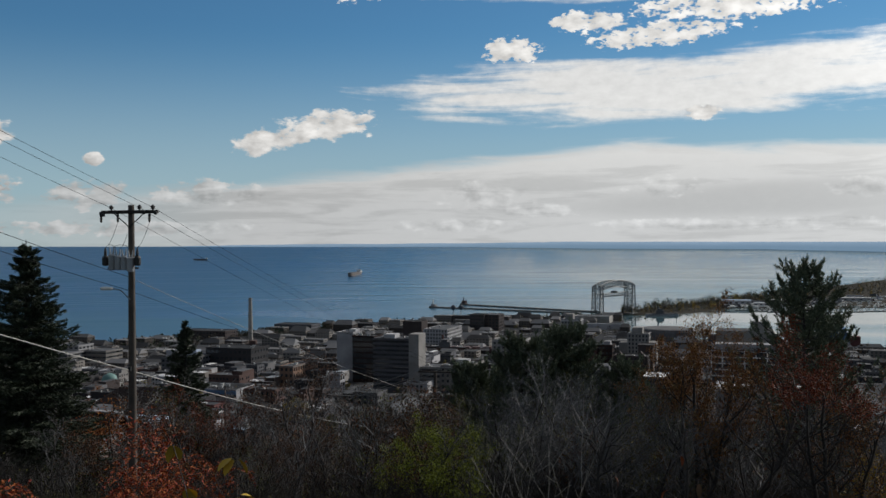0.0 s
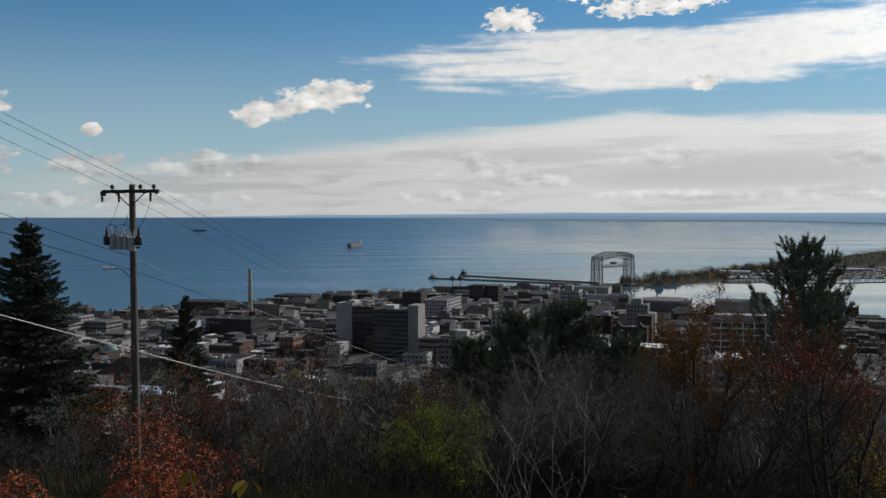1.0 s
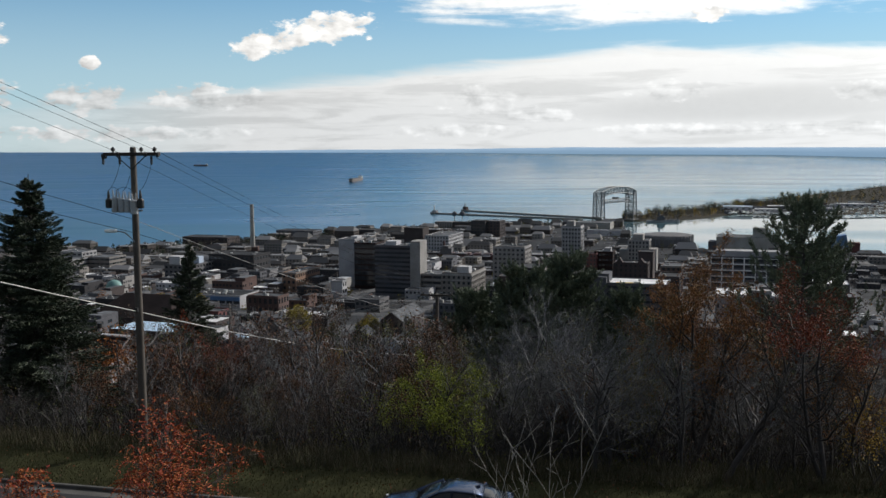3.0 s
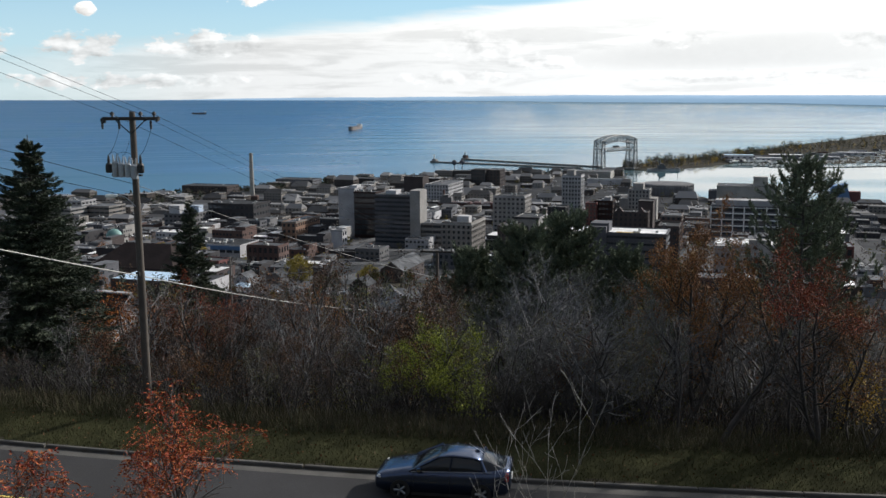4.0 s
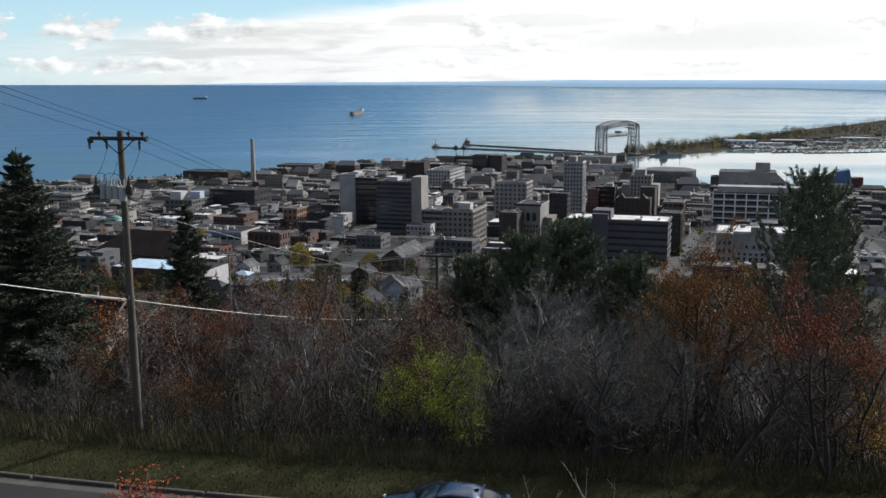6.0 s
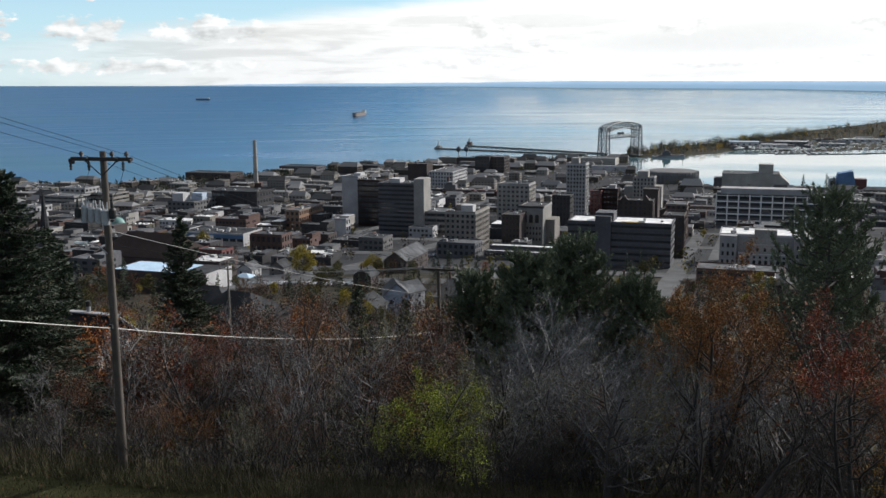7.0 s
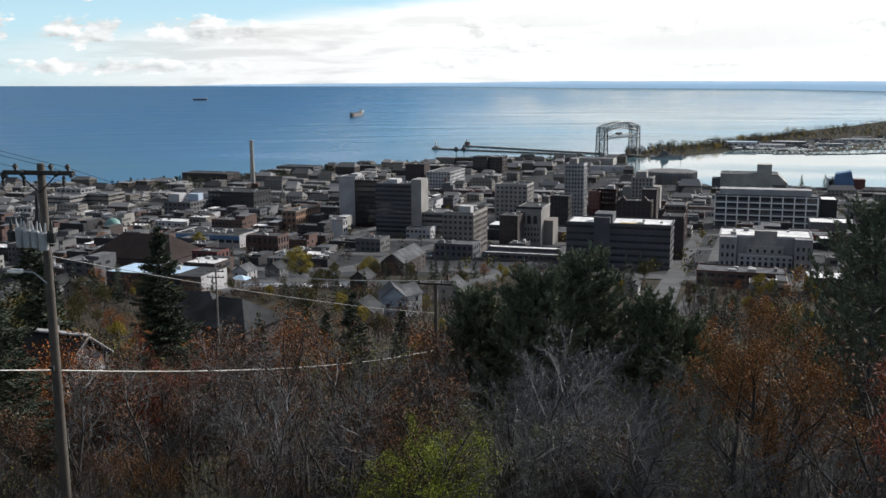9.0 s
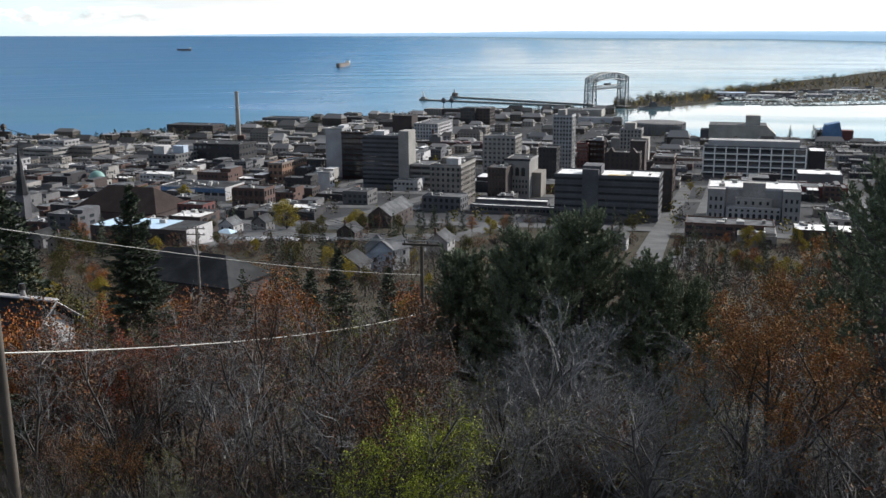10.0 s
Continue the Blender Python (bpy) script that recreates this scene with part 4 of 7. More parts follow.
def town_houses():
    hip_house("church_hall", "large hall under a broad brown hip roof", -170, 628, 62, 40, 7, 13, "brown", "roof_brown", ridge=0.55, floors=1, bays=8)
    hip_house("apartment_house", "brown stone apartment house with grey gabled roof", -2, 528, 13, 36, 9, 5, "brown", "roof_grey", gable=True, floors=3, bays=5)
    hip_house("house", "pale blue clapboard house with steep gable", -4.5, 300, 7.5, 9, 6.5, 3.6, "pale_blue", "roof_grey", z=-58, turn=28, gable=True, floors=2, bays=2)
    hip_house("house", "white clapboard house with grey roof", -1, 309, 8, 9, 5.5, 3, "white_wall", "roof_grey", z=-58.5, turn=-30, gable=True, floors=2, bays=2)
    hip_house("house", "grey shingled house with low roof", -12, 270, 9, 8, 4.5, 3.2, "grey", "roof_dark", gable=True, floors=1, bays=3)
    hip_house("lodge", "broad dark hip-roofed lodge among trees", -29.5, 167, 14, 11, 5.0, 3.8, "brown", "roof_dark", z=-30.6, turn=-8, ridge=0.35, chimney=False, floors=1, bays=4)
    hip_house("lodge", "dark shingled wing with half hip roof", -36.5, 173, 12, 9, 5.5, 3.8, "brown", "roof_dark", z=-31.2, turn=8, ridge=0.4, floors=1, bays=4)
    for (x, y, wall, roof) in ((18, 372, "pale", "roof_grey"), (72, 380, "grey", "roof_grey"), (92, 392, "pale", "roof_dark"), (-150, 440, "tan", "roof_dark"),
                               (-84, 495, "white_wall", "roof_grey"), (-70, 512, "grey", "roof_dark"), (-20, 430, "brown", "roof_dark"), (205, 400, "white_wall", "roof_grey"), (-170, 470, "grey", "roof_dark")):
        hip_house("house", {"brick": "brick house with gabled roof", "white_wall": "white wooden house with gabled roof", "grey": "grey wooden house with gabled roof", "pale": "pale stucco house with gabled roof",
                            "tan": "tan wooden house with gabled roof", "brown": "brown shingled house with gabled roof"}[wall], x, y, 8.5, 10, 5.6, 3.4, wall, roof, turn=(x * 37) % 2 * 90 - 0, gable=True,
                  group="hillside houses", floors=2, bays=2, chimney=True)
    # church with spire
    ob = empty("church", pose(-235, 604, land(-235, 604), 0, 0, -20), "grey stone church with slender dark spire", "church")
    TAKEN.append((*[v - 16 for v in to_grid(-235, 604)], *[v + 16 for v in to_grid(-235, 604)]))
    part("nave", Mesh().box(-14, 0, -8, 6, 14, 7), "grey", ob)
    part("roof", Mesh().add([(-14.5, -0.5, 7), (6.5, -0.5, 7), (6.5, 14.5, 7), (-14.5, 14.5, 7), (-14.5, 7, 14), (6.5, 7, 14)], [(0, 1, 5, 4), (2, 3, 4, 5), (1, 2, 5), (3, 0, 4)]), "roof_dark", ob)
    part("tower", Mesh().box(4, -3, -8, 10, 3, 20), "slate", ob)
    part("spire", Mesh().lathe(7, 0, ((4.2, 20), (3.0, 25), (0.15, 50.5)), 8), "roof_dark", ob)
    for k in range(3):
        wdw = new("window", UNIT_PANE)
        wdw.parent, wdw.location, wdw.scale = ob, (-11 + k * 5, 0, 3.5), (1.2, 0.2, 3.4)
    # near house, downhill of the road
    ob = hip_house("house", "white house with dark shingle roof and pale edges", -20.5, 64.7, 3.4, 3.6, 8.9, 1.4, "pale", "roof_dark", z=-11.5, turn=88, gable=True, floors=2, bays=3, over=0.4)
    W, D, R = 2.1, 2.2, 10.4
    for sx in (-1, 1):
        part("rake_board", Mesh().tube((sx * W, -D - 0.02, 8.96), (0, -D - 0.02, R + 0.08), 0.075, 0.075, 4), "pale", ob)
        part("eave_board", Mesh().tube((sx * (W + 0.02), -D, 8.93), (sx * (W + 0.02), D, 8.93), 0.06, 0.06, 4), "pale", ob)
    part("ridge_cap", soft(Mesh().box(-0.28, -D, R + 0.12, 0.28, D, R + 0.24), 0.05), "pale", ob, "pale metal ridge cap")
    part("porch_roof", Mesh().add([(-2.7, -4.3, 6.5), (2.1, -4.3, 6.5), (-0.3, -4.3, 7.9), (-2.7, -1.8, 6.5), (2.1, -1.8, 6.5), (-0.3, -1.8, 7.9)], [(0, 1, 2), (0, 2, 5, 3), (1, 4, 5, 2)]), "roof_dark", ob)
    for sx in (-2.7, 2.1):
        part("rake_board", Mesh().tube((sx, -4.33, 6.48), (-0.3, -4.33, 7.9), 0.075, 0.075, 4), "pale", ob)
        part("porch_post", Mesh().box(sx * 0.93 - 0.08, -4.25, -5, sx * 0.93 + 0.08, -4.09, 6.5), "pale", ob)
    part("porch_wall", Mesh().box(-2.45, -4.0, -5, 1.85, -1.82, 6.4), "white_wall", ob)
    c = part("flue", Mesh().tube((0.15, 0.3, 10.1), (0.15, 0.3, 11.0), 0.15, 0.15, 10), "pale", ob)
    part("cap", Mesh().tube((0.15, 0.3, 11.0), (0.15, 0.3, 11.35), 0.2, 0.17, 10), "iron", c)
    # market tent in a car park
    ob = empty("canopy_tent", pose(-82, 470, land(-82, 470), 0, 0, -20), "pale blue canopy tent in a car park", "tent")
    part("canopy", Mesh().add([(-6, -5, 2.6), (6, -5, 2.6), (6, 5, 2.6), (-6, 5, 2.6), (-1, 0, 5), (1, 0, 5)], [(0, 1, 5, 4), (1, 2, 5), (2, 3, 4, 5), (3, 0, 4)]), "roof_blue", ob)
    for sx in (-5.8, 5.8):
        for sy in (-4.8, 4.8):
            part("leg", Mesh().box(sx - 0.08, sy - 0.08, -1.5, sx + 0.08, sy + 0.08, 2.6), "white", ob)


AVENUE = ((75, 290), (89.5, 337), (103.5, 381), (126.5, 453), (157.5, 548), (184, 626), (220, 725), (234, 765), (254, 820))


def avenue_x(y):
    return lerp([(q, p) for p, q in AVENUE], y)


def town_streets():
    for p in (-310, -205, -105, 0.5, 112, 228, 330):
        a = [from_grid(p - 20, q) for q in range(330, 1400, 60)]
        a = [(x, y) for x, y in a if math.hypot(x, y) < shore(math.degrees(math.atan2(x, y))) - 120]
        strip("street", a, 12, "street", 0.25)
    for q in (420, 505, 600, 720, 850, 980, 1110, 1240, 1360):
        a = [from_grid(p, q) for p in range(-900, 480, 60)]
        a = [(x, y) for x, y in a if y > 100 and abs(math.degrees(math.atan2(x, y))) < 30 and (q > 430 or x < 40)]
        strip("street", a, 12, "street", 0.3)
    strip("car_park", ((-98, 452), (-48, 468)), 24, "street", 0.35)
    # avenue that climbs towards the hill, with its kerbs
    a = AVENUE
    strip("avenue", a, 10.5, "street", 0.5)


WALLS = ("brick", "brown", "dark", "grey", "tan", "slate", "cream", "brick", "brown", "slate", "dark", "grey", "white_wall")
WORD = {"brick": "red brick", "brown": "brown brick", "dark": "dark brick", "grey": "grey stucco", "tan": "tan brick", "pale": "pale stucco", "slate": "slate grey", "cream": "cream", "white_wall": "white-walled"}
ROOFW = {"roof_dark": "tar roof", "roof_grey": "grey flat roof", "roof_white": "white flat roof"}


def town_filler():
    rnd = random.Random(11)
    far_walls, far_roofs, far_panes, clutter = Mesh(), Mesh(), Mesh(), Mesh()
    rows = (440, 462, 484, 525, 548, 572, 622, 648, 676, 742, 770, 800, 825, 872, 900, 930, 955, 1002, 1030, 1060, 1085, 1135, 1165, 1200, 1262, 1295, 1325, 1385, 1430, 1480, 1530, 1580, 1640, 1690, 1735, 1780, 1830, 1880, 1930, 1975, 2020)
    for q in rows:
        p = -1180.0
        while p < 460:
            w = rnd.uniform(11, 30) * (0.8 + q / 3200)
            d = rnd.uniform(11, 19) * (0.8 + q / 2800)
            x, y = from_grid(p + w, q)
            r, az = math.hypot(x, y), math.degrees(math.atan2(x, y))
            gap = rnd.choice((1.5, 3.0, 6.0, 14.0))
            ok = y > 0 and -27 < az < 30 and not (165 < x < 330 and 470 < y < 565) and r > 430 and r < shore(az) - 45
            if ok and (r < 560 and -10 < az < 2 or -5 < x < 150 and y < 600):
                ok = False
            if ok and r < 1180 and rnd.random() < 0.16:
                ok = False
            if ok and q > 1250:
                ok = rnd.random() < 0.58
            for t in TAKEN if ok else ():
                if p < t[2] and p + w > t[0] and q < t[3] and q + d > t[1]:
                    ok = False
                    break
            for sp in (-310, -205, -105, 0.5, 112, 228, 330):
                if p < sp - 13 and p + w > sp - 27:
                    ok = False
            ax, ay = from_grid(p + w / 2, q + d / 2)
            if 300 < ay < 800 and abs(ax - avenue_x(ay)) < w / 2 + 13:
                ok = False
            if ok and r > 1180:
                hh = rnd.choice((4.5, 5.5, 8, 8.5, 12))
                x0, y0 = from_grid(p, q)
                zz = land(x, y)
                c0, s0 = math.cos(GRID), math.sin(GRID)
                at = lambda a, b, h: (x0 + a * c0 + b * s0, y0 - a * s0 + b * c0, zz + h)
                far_walls.add([at(a, b, h) for h in (-6, hh) for b in (0, d) for a in (0, w)], [(0, 1, 5, 4), (1, 3, 7, 5), (3, 2, 6, 7), (2, 0, 4, 6)])
                if rnd.random() < 0.4:
                    rise = min(w, d) * rnd.uniform(0.22, 0.36)
                    far_roofs.add([at(a, b, hh) for b in (-0.4, d + 0.4) for a in (-0.4, w + 0.4)] + [at(w * 0.12, d / 2, hh + rise), at(w * 0.88, d / 2, hh + rise)], [(0, 1, 5, 4), (3, 2, 4, 5), (1, 3, 5), (2, 0, 4)])
                else:
                    far_roofs.add([at(a, b, hh) for b in (0, d) for a in (0, w)] + [at(a, b, hh + 0.5) for b in (0.4, d - 0.4) for a in (0.4, w - 0.4)], [(0, 1, 5, 4), (1, 3, 7, 5), (3, 2, 6, 7), (2, 0, 4, 6), (4, 5, 7, 6)])
                    for i in range(rnd.randint(1, 4)):
                        a0, b0, sz, hu = rnd.uniform(1, w - 4), rnd.uniform(1, d - 4), rnd.uniform(1.0, 3.2), rnd.uniform(0.8, 2.4)
                        clutter.add([at(a0 + a * sz, b0 + b * sz * 0.8, hh + 0.4 + h * hu) for h in (0, 1) for b in (0, 1) for a in (0, 1)], [(0, 1, 5, 4), (1, 3, 7, 5), (3, 2, 6, 7), (2, 0, 4, 6), (4, 5, 7, 6)])
                for i in range(int(d / 4.5)):
                    for k in range(max(1, int(hh / 4))):
                        far_panes.add([at(a, i * 4.5 + b, 1.4 + k * 3.8 + h) for h in (0, 1.7) for b in (1, 3.2) for a in (w - 0.1, w + 0.15)], [(0, 1, 5, 4), (1, 3, 7, 5), (2, 0, 4, 6), (4, 5, 7, 6)])
                for i in range(int(w / 5)):
                    for k in range(max(1, int(hh / 4))):
                        far_panes.add([at(i * 5 + a, b, 1.4 + k * 3.8 + h) for h in (0, 1.7) for b in (-0.15, 0.1) for a in (1, 3.4)], [(0, 1, 5, 4), (1, 3, 7, 5), (2, 0, 4, 6), (4, 5, 7, 6)])
            elif ok:
                wall = rnd.choice(WALLS)
                roof = rnd.choice(("roof_dark", "roof_dark", "roof_dark", "roof_grey", "roof_grey", "roof_grey", "roof_grey", "roof_white"))
                wing = (rnd.uniform(0.3, 0.65), rnd.uniform(0.1, 0.35), rnd.choice((1.2, 2.4, 3.4))) if rnd.random() < 0.55 else ()
                fl = rnd.choice((1, 1, 1, 1, 2, 2, 3)) if q < 1250 else rnd.choice((1, 1, 2))
                bays = max(2, int(w / 6))
                near = r < 660
                hb = fl * 3.7 + rnd.uniform(0.2, 1.4)
                x0, y0 = from_grid(p, q)
                zz = land(x, y)
                c0, s0 = math.cos(GRID), math.sin(GRID)
                at = lambda a, b, h: (x0 + a * c0 + b * s0, y0 - a * s0 + b * c0, zz + h)
                if not near:
                    n = int(w / 3.3)
                    for i in range(n):
                        for k in range(fl):
                            if rnd.random() < 0.85:
                                a0, h0 = (i + 0.22) * w / n, 1.0 + k * 3.8
                                far_panes.add([at(a0 + a, b, h0 + h) for h in (0, 1.9) for b in (-0.12, 0.1) for a in (0, w / n * 0.56)], [(0, 1, 5, 4), (1, 3, 7, 5), (2, 0, 4, 6), (4, 5, 7, 6)])
                    for i in range(int(d / 3.6)):
                        for k in range(fl):
                            if rnd.random() < 0.7:
                                b0, h0 = (i + 0.25) * 3.6, 1.0 + k * 3.8
                                far_panes.add([at(a, b0 + b, h0 + h) for h in (0, 1.9) for b in (0, 1.7) for a in (w - 0.1, w + 0.12)], [(0, 1, 5, 4), (1, 3, 7, 5), (2, 0, 4, 6), (4, 5, 7, 6)])
                for i in range(rnd.randint(2, 7)):
                    a0, b0, sz, hh = rnd.uniform(1, w - 3), rnd.uniform(1, d - 3), rnd.uniform(0.5, 2.2), rnd.uniform(0.4, 1.7)
                    clutter.add([at(a0 + a * sz, b0 + b * sz * 0.8, hb + 0.1 + h * hh) for h in (0, 1) for b in (0, 1) for a in (0, 1)], [(0, 1, 5, 4), (1, 3, 7, 5), (3, 2, 6, 7), (2, 0, 4, 6), (4, 5, 7, 6)])
                block("low_building", f"{WORD[wall]} low town building with {ROOFW[roof]}", x, y, w, d, hb, wall, roof, fl, bays if near else 0,
                      max(1, int(d / 8)) if near and fl > 1 else 0, 0.5, 0.5, units=rnd.choice((1, 2, 3)) if near else 0, group="low town buildings", parapet=rnd.choice((0.3, 0.5, 0.8)), wing=wing)
            p += w + gap
    mixed = material("mixed_far_facades", (0.06, 0.05, 0.046), 0.9, 0.2, 0.05, 0.8, 0.1, hue=(0.23, 0.215, 0.20), spec=0.1)
    tagged(part("far_low_buildings", far_walls, mixed), "low brick and stucco town buildings near the lake", "buildings", kind="stuff")
    roofs = material("mixed_far_roofs", (0.055, 0.055, 0.057), 0.9, 0.2, 0.05, 0.8, 0.1, hue=(0.19, 0.19, 0.195), spec=0.1)
    tagged(part("far_flat_roofs", far_roofs, roofs), "flat grey roofs of low town buildings", "roofs", kind="stuff")
    vents = material("mixed_roof_vents", (0.07, 0.07, 0.072), 0.7, 0.2, 0.3, 3.0, 0.05, hue=(0.42, 0.42, 0.42), spec=0.2)
    tagged(part("roof_clutter", clutter, vents), "vents, hatches and small units on low roofs", "roof clutter", kind="stuff")
    tagged(part("far_windows", far_panes, "window"), "dark windows of low town buildings", "windows", kind="stuff")


def lattice(me, a, b, c, d, n, r):
    """Two chords a-b and c-d joined by posts and crossed braces."""
    a, b, c, d = (np.array(v, float) for v in (a, b, c, d))
    for i in range(n + 1):
        me.tube(a + (b - a) * i / n, c + (d - c) * i / n, r, r, 4, False)
        if i < n:
            me.tube(a + (b - a) * i / n, c + (d - c) * (i + 1) / n, r, r, 4, False)
            me.tube(c + (d - c) * i / n, a + (b - a) * (i + 1) / n, r, r, 4, False)


def lift_bridge():
    ob = empty("lift_bridge", pose(405, 1990, LAKE, 0, 0, 46), "tall grey steel lift bridge with raised span", "bridge")
    ob.scale = (1.1, 1.1, 1.1)
    L, W = 118.0, 9.0
    for x0 in (0.0, L):
        t = Mesh()
        for y in (-W, W):
            for s in (-1, 1):
                t.tube((x0 + s * 7.5, y, 0), (x0 + s * 4.5, y, 60), 1.1, 0.95, 6)
            lattice(t, (x0 - 7.5, y, 0), (x0 - 4.5, y, 62), (x0 + 7.5, y, 0), (x0 + 4.5, y, 62), 9, 0.42)
        for s in (-1, 1):
            lattice(t, (x0 + s * 7.5, -W, 4), (x0 + s * 4.5, -W, 62), (x0 + s * 7.5, W, 4), (x0 + s * 4.5, W, 62), 7, 0.36)
        part("tower", t, "steel", ob)
        part("footing", soft(Mesh().box(x0 - 11, -13, -4, x0 + 11, 13, 4), 0.4), "concrete", ob)
    top = Mesh()
    n = 12
    arch = [60 + 10.5 * (1 - (2 * i / n - 1) ** 2) ** 0.75 for i in range(n + 1)]
    low = [51 + 7.5 * (1 - (2 * i / n - 1) ** 2) for i in range(n + 1)]
    for y in (-W, W):
        for i in range(n):
            xa, xb = -4 + (L + 8) * i / n, -4 + (L + 8) * (i + 1) / n
            top.tube((xa, y, low[i]), (xb, y, low[i + 1]), 0.7, 0.7, 4, False)
            top.tube((xa, y, arch[i]), (xb, y, arch[i + 1]), 1.0, 1.0, 4, False)
            top.tube((xa, y, low[i]), (xa, y, arch[i]), 0.5, 0.5, 4, False)
            top.tube((xa, y, low[i]), (xb, y, arch[i + 1]), 0.4, 0.4, 4, False)
            top.tube((xb, y, low[i + 1]), (xa, y, arch[i]), 0.4, 0.4, 4, False)
    for i in range(n + 1):
        xa = -4 + (L + 8) * i / n
        top.tube((xa, -W, low[i]), (xa, W, low[i]), 0.4, 0.4, 4, False).tube((xa, -W, arch[i]), (xa, W, arch[i]), 0.4, 0.4, 4, False)
    part("top_truss", top, "steel", ob)
    span = Mesh()
    span.box(9, -7, 39.5, L - 9, 7, 40.6)
    for y in (-7, 7):
        lattice(span, (9, y, 40.5), (L - 9, y, 40.5), (9, y, 46), (L - 9, y, 46), 10, 0.3)
        span.tube((9, y, 46), (L - 9, y, 46), 0.45, 0.45, 4)
    part("lift_span", span, "steel", ob)
    part("operator_house", soft(Mesh().box(53, -4, 46, 65, 4, 50), 0.3), "grey", ob)


def piers():
    for (a, b, nm) in (((69, 2364), (392, 2120), "canal_pier"), ((151, 2457), (440, 2150), "canal_pier")):
        v = np.array(b) - np.array(a)
        ln = float(np.hypot(*v))
        ob = empty(nm, pose(a[0], a[1], LAKE, 0, 0, math.degrees(math.atan2(v[1], v[0]))), "long dark concrete harbour pier with beacon", "pier", "canal piers")
        part("deck", soft(Mesh().box(0, -6, -6, ln, 6, 3.2), 0.3), "pier", ob)
        part("head", Mesh().lathe(2, 0, ((11, -6), (11, 4.2), (10, 4.6), (0.2, 4.7)), 18), "pier", ob)
        tall = a[0] < 100
        part("beacon_house", Mesh().box(-3, -4, 4.5, 9, 4, 9 if tall else 12), "pale" if tall else "brick", ob)
        part("beacon_tower", Mesh().lathe(1, 0, ((1.8, 6), (1.4, 17), (2.2, 17.2), (2.2, 17.8), (1.3, 18), (1.3, 20), (0.1, 22)), 10), "white" if tall else "pale", ob)
    # pair of stadium-like light masts by the canal
    for dx in (0, 17):
        x, y = 104 + dx, 2052 + dx * 0.2
        ob = empty("observation_mast", pose(x, y, LAKE), "slender mast with rounded dark head by the water", "mast", "canal masts")
        part("shaft", Mesh().tube((0, 0, -3), (0, 0, 17), 0.9, 0.7, 8), "pier", ob)
        part("head", Mesh().lathe(0, 0, ((1, 15), (5.5, 18), (6, 21.5), (3.5, 25), (0.3, 27)), 14), "slate", ob, smooth=True)


def ship(name, label, x, y, heading, length, beam, hull, house_at=0.88, z=None, cover="hull_red", freeboard=15, house="white"):
    px, py, pz = on_lake(x, y)
    k = math.hypot(px, py) / math.hypot(x, y)
    ob = empty(name, pose(px, py, pz if z is None else z, 0, 0, heading), label, "ship")
    s = length * k / 2
    b, top = beam * k / 2, freeboard * k
    h = Mesh()
    prof = [(-s, 0.75), (-s * 0.92, 1), (s * 0.8, 1), (s * 0.93, 0.65), (s, 0.05)]
    v = []
    for zz, q in ((-2 * k, 0.9), (top, 1.0)):
        v += [(x0, -b * w0 * q, zz) for x0, w0 in prof] + [(x0, b * w0 * q, zz) for x0, w0 in reversed(prof)]
    n = len(prof) * 2
    h.add(v, [(i, (i + 1) % n, n + (i + 1) % n, n + i) for i in range(n)] + [tuple(range(n, 2 * n))])
    part("hull", h, hull, ob)
    a = -s * house_at if house_at > 0 else s * 0.7
    part("deckhouse", soft(Mesh().box(a - 6 * k, -b * 0.8, top, a + 10 * k, b * 0.8, top + 8 * k), 0.4 * k), house, ob)
    part("bridge_deck", soft(Mesh().box(a - 3 * k, -b * 0.95, top + 8 * k, a + 6 * k, b * 0.95, top + 11.5 * k), 0.3 * k), house, ob)
    part("funnel", Mesh().tube((a - 2 * k, 0, top + 10 * k), (a - 2 * k, 0, top + 18 * k), 2.0 * k, 1.8 * k, 10), cover, ob)
    part("mast", Mesh().tube((s * 0.85, 0, top), (s * 0.85, 0, top + 13 * k), 0.6 * k, 0.4 * k, 6), "steel", ob)
    for i in range(5):
        hx = -s * 0.6 + i * s * 0.32
        part("hatch", soft(Mesh().box(hx, -b * 0.7, top, hx + s * 0.24, b * 0.7, top + 1.6 * k), 0.15 * k), cover, ob)
    return ob


def chimney_stack():
    ob = empty("smokestack", pose(-241, 1500, -144), "tall slender pale concrete smokestack", "chimney")
    part("shaft", Mesh().lathe(0, 0, ((4.2, -4), (4.0, 4), (2.8, 66), (2.8, 70.5), (3.0, 70.6), (3.0, 72.5), (2.4, 72.6)), 22), "concrete", ob, smooth=False)
    part("base", soft(Mesh().box(-9, -9, -4, 9, 9, 6), 0.3), "brick", ob)


town_streets()
town_landmarks()
town_houses()
lift_bridge()
piers()
chimney_stack()
ship("cargo_ship", "anchored grey-brown cargo ship with white deckhouse on the lake", -262, 5000, 252, 160, 26, "hull", cover="grey")
ship("cargo_ship", "distant dark freighter low on the lake", -2201, 10376, 182, 150, 22, "hull", house_at=0.88)
ship("museum_ship", "moored dark red museum freighter in the harbour slip", 92, 1320, -14, 96, 18, "hull_dark", house_at=0.8, z=-144.5, cover="hull_dark", freeboard=11, house="grey")
ship("harbour_vessel", "long grey moored vessel by the spit", 556, 2040, 0, 72, 11, "pale", house_at=0.2, cover="grey", freeboard=4, house="grey")
town_filler()


